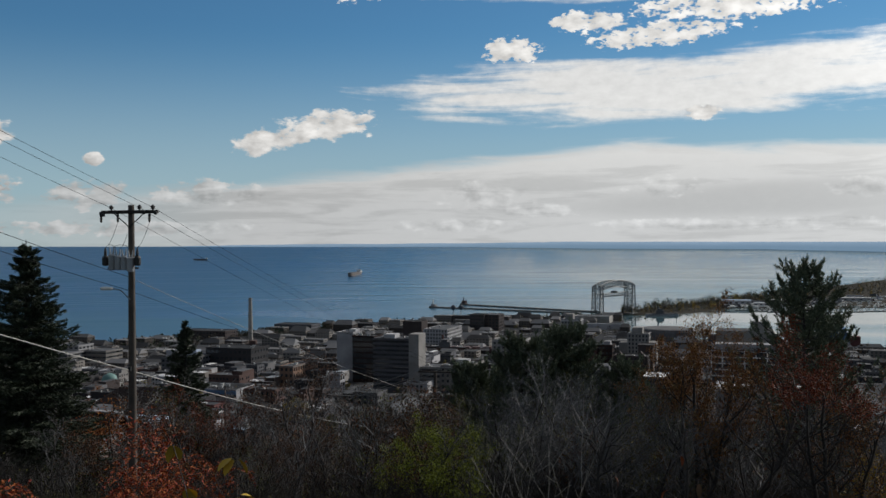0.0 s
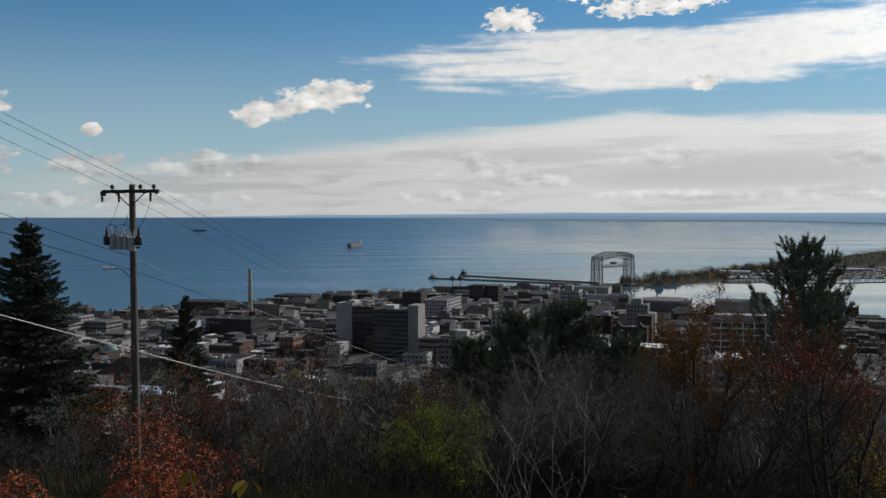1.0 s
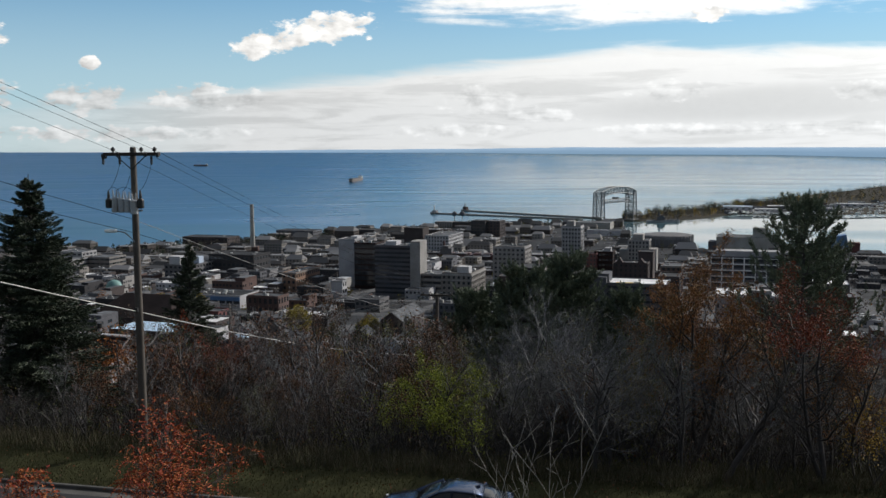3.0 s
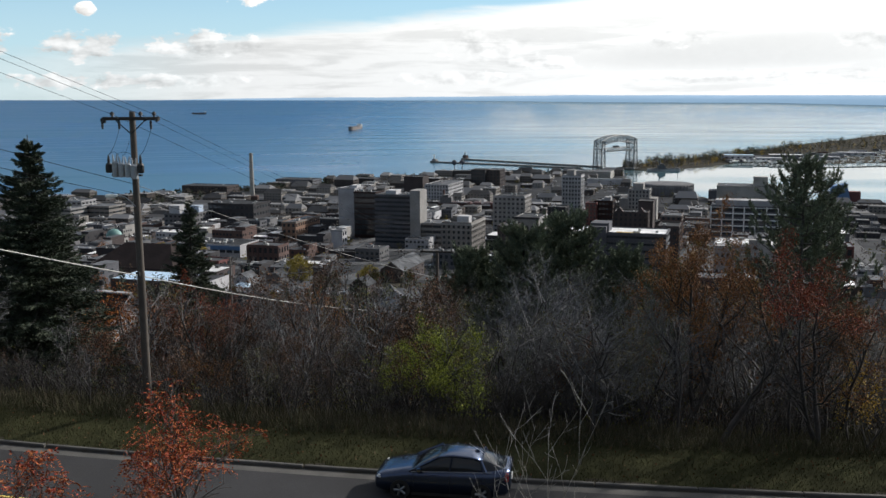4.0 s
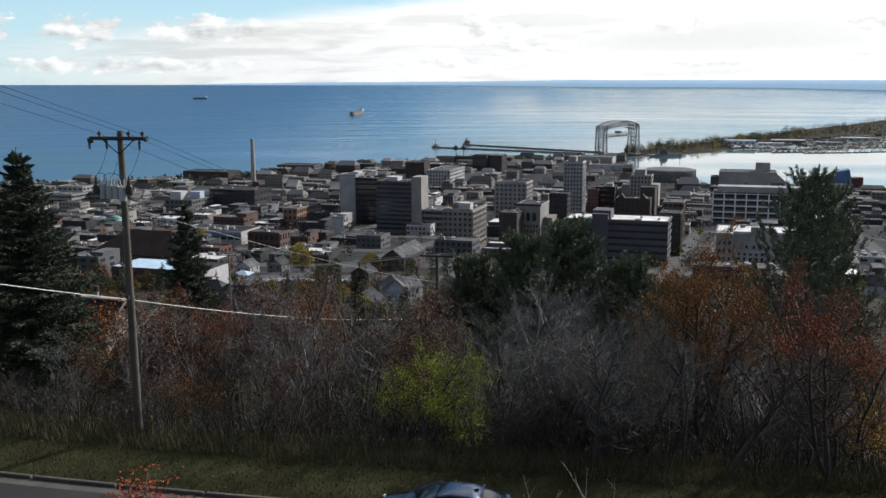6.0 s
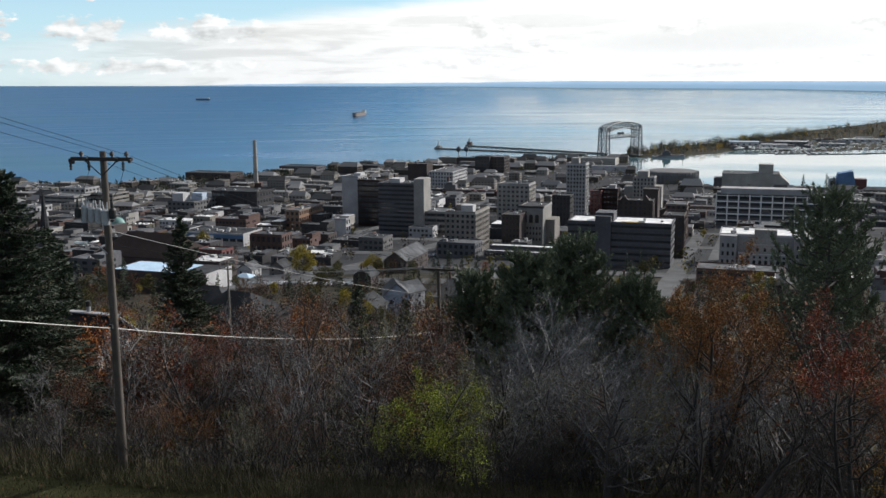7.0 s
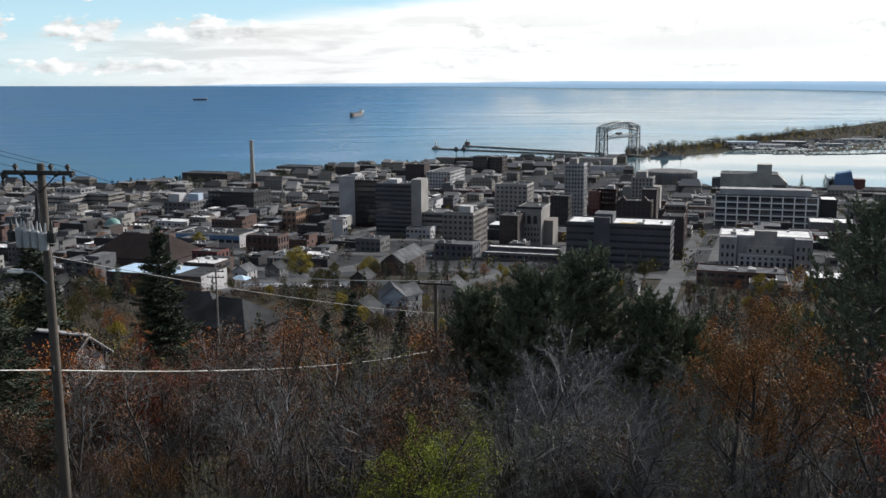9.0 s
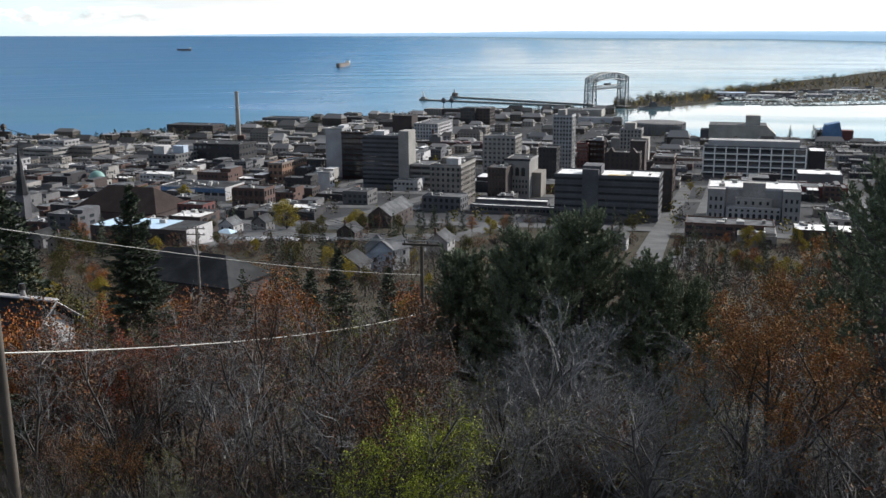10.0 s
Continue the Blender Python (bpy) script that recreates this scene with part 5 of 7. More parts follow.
def parked_cars():
    """Rows of cars in the car parks, too small to pick apart."""
    rnd = random.Random(21)
    me = Mesh()
    for lot in range(80):
        if lot < 8:
            x, y = (-82 + rnd.uniform(-25, 30), 462 + rnd.uniform(-10, 10)) if lot < 2 else (rnd.uniform(-250, 150), rnd.uniform(620, 1000))
        elif lot < 62:
            x, y = rnd.uniform(60, 400), rnd.uniform(1560, 2010)
        else:
            x, y = rnd.uniform(520, 760), rnd.uniform(1180, 1380)
        if math.hypot(x, y) > shore(math.degrees(math.atan2(x, y))) - 25:
            continue
        for i in range(rnd.randint(6, 22)):
            p, q = to_grid(x, y)
            p, q = p + i * 2.9, q
            if any(t[0] < p < t[2] and t[1] < q < t[3] for t in TAKEN):
                continue
            cx, cy = from_grid(p, q)
            z = land(cx, cy) + 0.1
            v = [(-0.9, -2.2, 0.25), (0.9, -2.2, 0.25), (0.9, 2.2, 0.25), (-0.9, 2.2, 0.25), (-0.9, -2.2, 0.8), (0.9, -2.2, 0.8), (0.9, 2.2, 0.9), (-0.9, 2.2, 0.9),
                 (-0.7, -0.9, 1.45), (0.7, -0.9, 1.45), (0.7, 1.3, 1.45), (-0.7, 1.3, 1.45)]
            c, s = math.cos(GRID), math.sin(GRID)
            me.add([(cx + a * c + b * s, cy - a * s + b * c, z + h) for a, b, h in v],
                   [(0, 1, 5, 4), (1, 2, 6, 5), (2, 3, 7, 6), (3, 0, 4, 7), (4, 5, 9, 8), (5, 6, 10, 9), (6, 7, 11, 10), (7, 4, 8, 11), (8, 9, 10, 11)])
    paint = material("mixed_car_paint", (0.05, 0.055, 0.065), 0.3, 0.1, 0.5, 5, 0.0, hue=(0.30, 0.30, 0.31))
    tagged(part("parked_cars", me, paint), "rows of parked cars in the car parks", "cars", kind="stuff")


parked_cars()


# ---------------------------------------------------------------- the spit beyond the canal
def spit():
    near = [(452, 2085), (500, 2050), (602, 2062), (700, 2140), (791, 2250), (850, 2180), (907, 2120), (1127, 2150), (1400, 2120), (1750, 2150)]
    lake = [(470, 2120), (520, 2190), (620, 2350), (760, 2480), (912, 2648), (1050, 2830), (1345, 3233), (1700, 3650), (2233, 4319), (3200, 5200)]
    me, v, f = Mesh(), [], []
    k = 9
    for (a, b), (c, d) in zip(near, lake):
        for i in range(k + 1):
            s = i / k
            x, y = a + (c - a) * s, b + (d - b) * s
            px, py, pz = on_lake(x, y)
            v.append((px, py, pz + (2.2 + 1.2 * noise.noise((x * 0.01, y * 0.01, 0)) if 0 < i < k else -1.5)))
    for i in range(len(near) - 1):
        for j in range(k):
            f.append((i * (k + 1) + j, (i + 1) * (k + 1) + j, (i + 1) * (k + 1) + j + 1, i * (k + 1) + j + 1))
    tagged(part("ground_spit", me.add(v, f), "hill"), kind="structure")
    rnd = random.Random(5)
    pts = {"tan_leaf": [], "olive": [], "olive_dark": [], "needles": [], "yellow": []}

    def at(u, s):
        u = max(0, min(len(near) - 1.001, u))
        i = int(u)
        t = u - i
        a = [near[i][m] + (near[i + 1][m] - near[i][m]) * t for m in (0, 1)]
        b = [lake[i][m] + (lake[i + 1][m] - lake[i][m]) * t for m in (0, 1)]
        return a[0] + (b[0] - a[0]) * s, a[1] + (b[1] - a[1]) * s
    for i in range(4200):
        u = 9 * rnd.random() ** 0.8
        if u < 0.45:
            continue
        s = rnd.uniform(0.12, 0.94) if u < 3.8 else rnd.uniform(0.38, 0.97)
        x, y = at(u, s)
        px, py, pz = on_lake(x, y)
        g = math.hypot(px, py) / math.hypot(x, y)
        clump = 0.5 + noise.noise((x * 0.012, y * 0.012, 3.0))
        if clump < (0.22 if u < 4.5 else 0.0):
            continue
        kind = "needles" if clump > 0.78 and rnd.random() < 0.6 else rnd.choice(("tan_leaf", "tan_leaf", "tan_leaf", "tan_leaf", "olive", "olive_dark", "olive_dark", "needles", "yellow", "tan_leaf"))
        h = rnd.choice((4, 6, 7, 9, 12, 17)) * rnd.uniform(0.8, 1.1) * (0.65 + 0.6 * clump) * g * (1 if s > 0.3 else 0.7)
        pts[kind].append((px, py, pz + 2, h))
    for u, s, h, kind in ((1.15, 0.35, 17, "tan_leaf"), (1.3, 0.3, 15, "tan_leaf"), (1.75, 0.5, 21, "olive"), (1.85, 0.45, 18, "tan_leaf"), (2.6, 0.2, 17, "yellow"), (3.1, 0.25, 18, "yellow"), (3.2, 0.3, 15, "yellow"), (3.8, 0.5, 19, "tan_leaf"),
                          (4.1, 0.55, 24, "yellow"), (4.2, 0.6, 22, "olive"), (4.5, 0.6, 23, "tan_leaf"), (4.9, 0.62, 22, "tan_leaf"), (4.3, 0.55, 20, "yellow")):
        x, y = at(u, s)
        px, py, pz = on_lake(x, y)
        g = math.hypot(px, py) / math.hypot(x, y)
        for k in range(3):
            pts[kind].append((px + rnd.uniform(-6, 6), py, pz + 2, h * g * rnd.uniform(0.75, 1.0)))
    names = {"tan_leaf": "far_bare_woods", "olive": "far_olive_woods", "olive_dark": "far_dark_woods", "needles": "far_conifer_woods", "yellow": "far_yellow_woods"}
    for mt, lst in pts.items():
        me = Mesh()
        for x, y, z, h in lst:
            me.tube((x, y, z - 2), (x, y, z + h * 0.5), h * 0.03, h * 0.02, 3, False)
            leaves = crown_quads(rnd, 34, (x, y, z + h * 0.58), (h * 0.30, h * 0.30, h * 0.42), h * 0.075, 0.5)
            me.add(*leaves)
        tagged(part(names[mt], me, mt), {"tan_leaf": "bare tan woods along the spit", "olive": "olive green woods along the spit", "olive_dark": "dark olive woods along the spit", "needles": "dark conifers along the spit", "yellow": "yellow autumn trees along the spit"}[mt], "trees", kind="stuff")
    for (u, s, w, d, h, wl, rf) in ((4.5, 0.16, 70, 40, 13, "white_wall", "roof_blue"), (5.3, 0.12, 60, 30, 9, "white_wall", "roof_white"), (5.9, 0.2, 80, 40, 10, "grey", "roof_white"), (6.4, 0.12, 60, 26, 8, "pale", "roof_white"),
                                    (5.0, 0.26, 50, 24, 8, "slate", "roof_grey"), (6.9, 0.2, 90, 30, 9, "white_wall", "roof_white"), (4.2, 0.3, 40, 20, 8, "tan", "roof_grey"), (7.4, 0.14, 70, 30, 9, "grey", "roof_white")):
        x, y = at(u, s)
        px, py, pz = on_lake(x, y)
        block("marina_shed", "pale marina shed on the spit", px, py, w, d, h, wl, rf, 1, 5, 0, 0.4, 0.3, units=0, z=pz + 2, group="marina sheds", category="shed")
    for i in range(60):
        u, s = rnd.uniform(3.7, 8.6), rnd.uniform(0.05, 0.36)
        px, py, pz = on_lake(*at(u, s))
        w, d = rnd.uniform(12, 34), rnd.uniform(10, 18)
        wl = rnd.choice(("white_wall", "pale", "grey", "slate", "brick"))
        block("marina_shed", f"small {WORD[wl]} marina shed on the spit", px, py, w, d, rnd.uniform(4, 8), wl, rnd.choice(("roof_white", "roof_grey", "roof_white")), 0, 0, units=0, z=pz + 2, group="marina sheds", category="shed")
    for (u, s0, ln) in ((4.4, -0.05, 90), (5.0, -0.06, 120), (5.5, -0.08, 130), (6.2, -0.1, 150), (6.8, -0.05, 120)):
        x, y = at(u, 0)
        ob = empty("marina_dock", pose(x, y - 35, LAKE, 0, 0, 4), "low dark floating dock with white boats", "dock", "marina docks")
        part("deck", Mesh().box(-ln / 2, -3, -1, ln / 2, 3, 1.2), "pier", ob)
        for i in range(9):
            bx = -ln / 2 + (i + 0.5) * ln / 9
            part("boat", soft(Mesh().box(bx - 1.6, 3.2, 0, bx + 1.6, 12, 2.6), 0.6), "white", ob)
    # rows of laid-up boats
    me = Mesh()
    for i in range(520):
        u, s = rnd.uniform(3.7, 8.6), rnd.uniform(0.02, 0.36)
        px, py, pz = on_lake(*at(u, s))
        ln, wd, hh = rnd.uniform(7, 15), rnd.uniform(2.2, 4), rnd.uniform(2, 4.5)
        c, q = math.cos(i * 0.3), math.sin(i * 0.3)
        v = [(-0.5, -0.5, 0.3), (0.35, -0.4, 0.3), (0.5, 0, 0.3), (0.35, 0.4, 0.3), (-0.5, 0.5, 0.3), (-0.5, -0.5, 1), (0.38, -0.5, 1), (0.6, 0, 1.05), (0.38, 0.5, 1), (-0.5, 0.5, 1)]
        me.add([(px + a * ln * c - b * wd * q, py + a * ln * q + b * wd * c, pz + 2 + h * hh) for a, b, h in v], [(0, 1, 6, 5), (1, 2, 7, 6), (2, 3, 8, 7), (3, 4, 9, 8), (4, 0, 5, 9), (5, 6, 7, 8, 9)])
    tagged(part("laid_up_boats", me, "white"), "white boats laid up ashore in the marina", "boats", kind="stuff")


# ---------------------------------------------------------------- plants
def crown_quads(rnd, n, c, r, size, jitter=0.5):
    """Loose leaf faces through an ellipsoid."""
    g = np.random.RandomState(rnd.randrange(1 << 30))
    d = g.normal(size=(n, 3))
    d /= np.linalg.norm(d, axis=1)[:, None]
    p = d * (g.uniform(0.25, 1, n) ** 0.5)[:, None] * np.array(r) + np.array(c)
    return leaf_faces(g, p, size, jitter)


def leaf_faces(g, p, size, jitter=0.5, stretch=1.6, lean=None):
    n = len(p)
    a = g.normal(size=(n, 3))
    if lean is not None:
        a = a * 0.45 + lean
    a /= np.linalg.norm(a, axis=1)[:, None]
    b = np.cross(a, g.normal(size=(n, 3)))
    b /= np.maximum(1e-6, np.linalg.norm(b, axis=1))[:, None]
    s = size * g.uniform(1 - jitter, 1 + jitter, n)[:, None]
    v = np.stack([p - a * s * stretch * 0.5, p + b * s * 0.5, p + a * s * stretch * 0.5, p - b * s * 0.5], 1).reshape(-1, 3)
    return v, [(4 * i, 4 * i + 1, 4 * i + 2, 4 * i + 3) for i in range(n)]


def segs_mesh(me, segs, sides=3):
    """Many tapered twigs at once."""
    s = np.array([(*a, *b, r0, r1) for a, b, r0, r1 in segs], float)
    p, q = s[:, 0:3], s[:, 3:6]
    d = q - p
    d /= np.maximum(1e-9, np.linalg.norm(d, axis=1))[:, None]
    ref = np.where(np.abs(d[:, 2:3]) < 0.9, np.array([[0, 0, 1.0]]), np.array([[1.0, 0, 0]]))
    a = np.cross(d, ref)
    a /= np.linalg.norm(a, axis=1)[:, None]
    b = np.cross(d, a)
    ang = np.arange(sides) * 2 * math.pi / sides
    ring = a[:, None, :] * np.cos(ang)[None, :, None] + b[:, None, :] * np.sin(ang)[None, :, None]
    v = np.concatenate([p[:, None] + ring * s[:, 6][:, None, None], q[:, None] + ring * s[:, 7][:, None, None]], 1).reshape(-1, 3)
    f = []
    for k in range(len(s)):
        o = k * 2 * sides
        f += [(o + i, o + (i + 1) % sides, o + sides + (i + 1) % sides, o + sides + i) for i in range(sides)]
    return me.add(v, f)


def slivers(me, segs):
    """The finest twigs: slim folded blades of two faces each."""
    s = np.array([(*a, *b, r0, r1) for a, b, r0, r1 in segs], float)
    p, q = s[:, 0:3], s[:, 3:6]
    d = q - p
    d /= np.maximum(1e-9, np.linalg.norm(d, axis=1))[:, None]
    g = np.random.RandomState(len(segs))
    a = np.cross(d, g.normal(size=d.shape))
    a /= np.maximum(1e-9, np.linalg.norm(a, axis=1))[:, None]
    b = np.cross(d, a)
    r = s[:, 6:7]
    v = np.stack([p - a * r, p + a * r, q + b * r * 0.4, p + b * r * 1.4], 1).reshape(-1, 3)
    return me.add(v, [f for k in range(len(s)) for f in ((4 * k, 4 * k + 3, 4 * k + 2), (4 * k + 3, 4 * k + 1, 4 * k + 2))])


def grow(g, p, d, length, r, level, plan, out, tips, rise, wob=1.0):
    """Recursive limb: plan[level] = (steps, children, child length, spread)."""
    steps, kids, ratio, spread = plan[level]
    p, d = np.array(p, float), np.array(d, float)
    last = level == len(plan) - 1
    pts = [p]
    for i in range(steps):
        d = d + g.normal(size=3) * (0.10 + 0.05 * level) * wob + np.array((0, 0, rise))
        d /= np.linalg.norm(d)
        q = p + d * length / steps
        r0, r1 = r * (1 - 0.75 * i / steps), r * (1 - 0.75 * (i + 1) / steps)
        out.append((p, q, r0, max(r1, 0.004)))
        p = q
        pts.append(p)
    if last:
        tips.append((p, d))
        return
    for k in range(kids):
        t = 0.25 + 0.75 * (k + g.uniform(0, 0.9)) / kids
        i = min(steps - 1, int(t * steps))
        at = pts[i] + (pts[i + 1] - pts[i]) * (t * steps - i)
        side = g.normal(size=3)
        side -= d * side.dot(d)
        side /= np.linalg.norm(side)
        nd = d * math.cos(spread) + side * math.sin(spread)
        grow(g, at, nd, length * ratio * g.uniform(0.65, 1.15) * (1.15 - 0.5 * t), r * 0.5 * (1 - 0.5 * t), level + 1, plan, out, tips, rise, wob)


BARE = {
    "light": ((5, 10, 0.5, 0.75), (3, 6, 0.5, 0.7), (2, 5, 0.55, 0.7), (2, 0, 0, 0)),
    "light_wide": ((5, 9, 0.6, 0.9), (3, 6, 0.5, 0.75), (2, 0, 0, 0)),
    "tall": ((7, 11, 0.5, 0.75), (5, 7, 0.5, 0.7), (4, 6, 0.55, 0.7), (3, 0, 0, 0)),
    "wide": ((6, 10, 0.72, 0.95), (6, 8, 0.5, 0.75), (4, 6, 0.5, 0.7), (3, 0, 0, 0)),
    "dense": ((7, 12, 0.66, 0.85), (6, 10, 0.5, 0.75), (4, 8, 0.5, 0.7), (3, 0, 0, 0)),
    "brush": ((6, 10, 0.5, 0.75), (4, 7, 0.5, 0.7), (3, 6, 0.55, 0.7), (2, 0, 0, 0)),
    "shrub": ((6, 8, 0.5, 0.6), (4, 6, 0.5, 0.7), (3, 0, 0, 0)),
}


def woody(seed, height, plan, stems=1, lean=0.15, rise=0.05, radius=None, direction=None, wob=1.0):
    g = np.random.RandomState(seed)
    out, tips = [], []
    for k in range(stems):
        d = np.array((g.normal() * lean, g.normal() * lean, 1.0)) if direction is None else np.array(direction) + g.normal(size=3) * lean * 0.4
        d /= np.linalg.norm(d)
        base = (g.normal() * 0.35 * (stems > 1), g.normal() * 0.35 * (stems > 1), -0.3)
        limbs = []
        grow(g, base, d, height * g.uniform(0.75, 1.0), radius or height * 0.014, 0, plan, limbs, tips, rise, wob)
        out += [(*q, k) for q in limbs]
    top = max(s[1][2] for s in out)
    k = height / top
    out = [(a * k, b * k, r0, r1, stem) for a, b, r0, r1, stem in out]
    tips = [(p * k, d) for p, d in tips]
    return g, out, tips


def bare_tree(name, label, seed, height, plan="tall", bark="bark", stems=1, leaf="", leaves=0, leaf_size=0.09, low=0.0, category="tree", twig=0.0085, **kw):
    """A leafless or leafy tree at the origin: trunk with limbs, fine twigs, and leaves if any."""
    g, out, tips = woody(seed, height, BARE[plan], stems, **kw)
    ob = empty(name, Matrix(), label, category)
    big = [s for s in out if s[2] > height * 0.0042]
    fine = [s for s in out if s[2] <= height * 0.0042]
    if stems > 3:
        tagged(part("stem_mass", segs_mesh(Mesh(), [q[:4] for q in big], 6), "bark_dark", ob, smooth=True), kind="stuff")
    else:
        for k in range(stems):
            own = [q for q in big if q[4] == k]
            part("trunk", segs_mesh(Mesh(), [q[:4] for q in own], 6), "bark_dark", ob, smooth=True)
    fine = [(a, b, max(r0, twig), max(r1, twig * 0.7)) for a, b, r0, r1, stem in fine]
    mid = [q for q in fine if q[2] > twig * 1.3]
    tiny = [q for q in fine if q[2] <= twig * 1.3]
    me = Mesh()
    if mid:
        segs_mesh(me, mid, 3)
    if tiny:
        slivers(me, tiny)
    tagged(part("twig_mass", me, bark, ob), kind="stuff")
    if leaves:
        pool = [s for s in fine if s[0][2] > low * height]
        pick = g.randint(0, len(pool), leaves)
        p = np.array([pool[i][0] + (pool[i][1] - pool[i][0]) * g.uniform() for i in pick]) + g.normal(size=(leaves, 3)) * 0.09
        part("crown", Mesh().add(*leaf_faces(g, p, leaf_size)), leaf, ob)
    return ob


def leafy_tree(name, label, seed, height, leaf, clumps=18, per=230, size=0.016, wide=0.34):
    """A tree in leaf, seen from afar: trunk, limbs, and a crown of many loose clumps."""
    g = np.random.RandomState(seed)
    rnd = random.Random(seed)
    ob = empty(name, Matrix(), label, "tree")
    trunk = Mesh().tube((0, 0, -0.4), (0, 0, height * 0.55), height * 0.022, height * 0.012, 7)
    crown = Mesh()
    for k in range(clumps):
        a, f = g.uniform(0, 6.283), g.uniform(0.0, 1.0)
        z = height * (0.30 + 0.58 * f)
        r = height * wide * math.sqrt(max(0.05, 1 - (2 * f - 0.9) ** 2)) * g.uniform(0.35, 0.85)
        c = (r * math.cos(a), r * math.sin(a), z)
        trunk.tube((0, 0, z * 0.55), c, height * 0.008, height * 0.003, 4)
        q = height * g.uniform(0.10, 0.17)
        crown.add(*crown_quads(rnd, per, c, (q, q, q * 0.85), height * size, 0.5))
    part("trunk", trunk, "bark_dark", ob)
    part("crown", crown, leaf, ob)
    return ob


def spruce(label, seed, height, radius, density=1.0, coarse=1.0, grain=1.0):
    g = np.random.RandomState(seed)
    ob = empty("spruce_tree", Matrix(), label, "tree")
    part("trunk", Mesh().tube((0, 0, -0.5), (0, 0, height), height * 0.016, 0.02, 8), "bark_dark", ob)
    wood, pts, lean = [], [], []
    z = height * 0.04
    while z < height * 0.99:
        f = 1 - z / height
        reach = radius * (f ** 0.85) * (1 + 0.12 * math.sin(z * 3.1 + seed)) + 0.10
        for k in range(max(3, int((7 if f > 0.25 else 5) * density))):
            a = g.uniform(0, 6.283)
            ln = reach * g.uniform(0.62, 1.12)
            up = -0.16 + 0.55 * (1 - f) ** 2 + g.normal() * 0.06
            p0 = np.array((0, 0, z + g.uniform(-0.12, 0.12)))
            p1 = p0 + np.array((math.cos(a) * ln, math.sin(a) * ln, up * ln))
            pm = (p0 + p1) / 2 + np.array((0, 0, -0.08 * ln))
            wood += [(p0, pm, 0.012 + 0.008 * ln, 0.01 + 0.004 * ln), (pm, p1, 0.01 + 0.004 * ln, 0.006)]
            m = int((12 + 46 * ln) / coarse ** 1.6 / grain ** 1.5)
            t = g.uniform(0.1, 1.0, m) ** 0.8
            wide = 0.24 * ln * np.sin(np.clip(t, 0, 1) * 2.6 + 0.3)
            side = g.uniform(-1, 1, m) * wide
            base = p0 + (pm - p0) * np.minimum(1, 2 * t)[:, None] + (p1 - pm) * np.maximum(0, 2 * t - 1)[:, None]
            q = base + np.stack([-math.sin(a) * side, math.cos(a) * side, -np.abs(g.normal(size=m)) * 0.07 - np.abs(side) * 0.15], 1)
            pts.append(q)
            sg = np.sign(side)
            lean.append(np.stack([math.cos(a) - math.sin(a) * sg * 0.7, math.sin(a) + math.cos(a) * sg * 0.7, np.full(m, up + 0.1)], 1))
        z += (0.27 + 0.10 * f) * (1.0 if coarse < 2 else 1.5)
    tagged(part("branch_mass", segs_mesh(Mesh(), wood, 3), "bark_dark", ob), kind="stuff")
    part("needles", Mesh().add(*leaf_faces(g, np.vstack(pts), 0.07 * coarse * grain, 0.4, 4.4 / coarse ** 0.3, np.vstack(lean))), "needles", ob)
    return ob


def pine(label, seed, height, radius, mat="pine", whorl=6, shoots=9, low=0.2):
    """Open crown of branches that turn up into feathery shoots."""
    g = np.random.RandomState(seed)
    ob = empty("pine_tree", Matrix(), label, "tree")
    out, pts, lean = [], [], []
    part("trunk", Mesh().tube((0, 0, -0.5), (0, 0, height * 0.93), height * 0.018, 0.03, 8), "bark_dark", ob)

    def shoot(s0, d, ln):
        s1 = s0 + d * ln
        out.append((s0, s1, 0.016, 0.006))
        m = int(34 + 26 * ln)
        t = g.uniform(0.12, 1.02, m)[:, None]
        side = g.normal(size=(m, 3))
        side /= np.linalg.norm(side, axis=1)[:, None]
        pts.append(s0 + (s1 - s0) * t + side * 0.07)
        lean.append(d * 1.0 + side * 0.75)
    z = height * low
    while z < height * 0.96:
        f = (z / height - low) / (1 - low)
        reach = radius * (1 - 0.78 * f ** 1.5) * (0.75 + 0.25 * min(1, f * 5))
        turn = g.uniform(0, 6.283)
        for k in range(whorl):
            a = turn + k * 6.283 / whorl + g.normal() * 0.25
            r = reach * g.uniform(0.6, 1.15)
            u = np.array((math.cos(a), math.sin(a), 0))
            p0 = np.array((0, 0, z + g.normal() * 0.15))
            p1 = p0 + u * r * 0.6 + np.array((0, 0, 0.10 * r))
            p2 = p0 + u * r + np.array((0, 0, 0.42 * r))
            out.extend([(p0, p1, 0.045, 0.03), (p1, p2, 0.03, 0.014)])
            for j in range(shoots):
                t = g.uniform(0.25, 1.0)
                s0 = p0 + (p1 - p0) * t * 1.6 if t < 0.62 else p1 + (p2 - p1) * (t - 0.62) / 0.38
                d = u * g.uniform(0.05, 0.55) + np.array((-u[1], u[0], 0)) * g.normal() * 0.5 + np.array((0, 0, g.uniform(0.5, 1.2)))
                shoot(s0, d / np.linalg.norm(d), g.uniform(0.35, 0.95) * (0.7 + 0.12 * radius))
            shoot(p2, np.array((u[0] * 0.35, u[1] * 0.35, 0.9)), g.uniform(0.5, 0.9))
        z += height * 0.048
    shoot(np.array((0, 0, height * 0.9)), np.array((0, 0, 1.0)), height * 0.1)
    tagged(part("branch_mass", segs_mesh(Mesh(), out, 3), "bark_dark", ob), kind="stuff")
    part("needles", Mesh().add(*leaf_faces(g, np.vstack(pts), 0.045, 0.4, 4.9, np.vstack(lean))), mat, ob)
    return ob


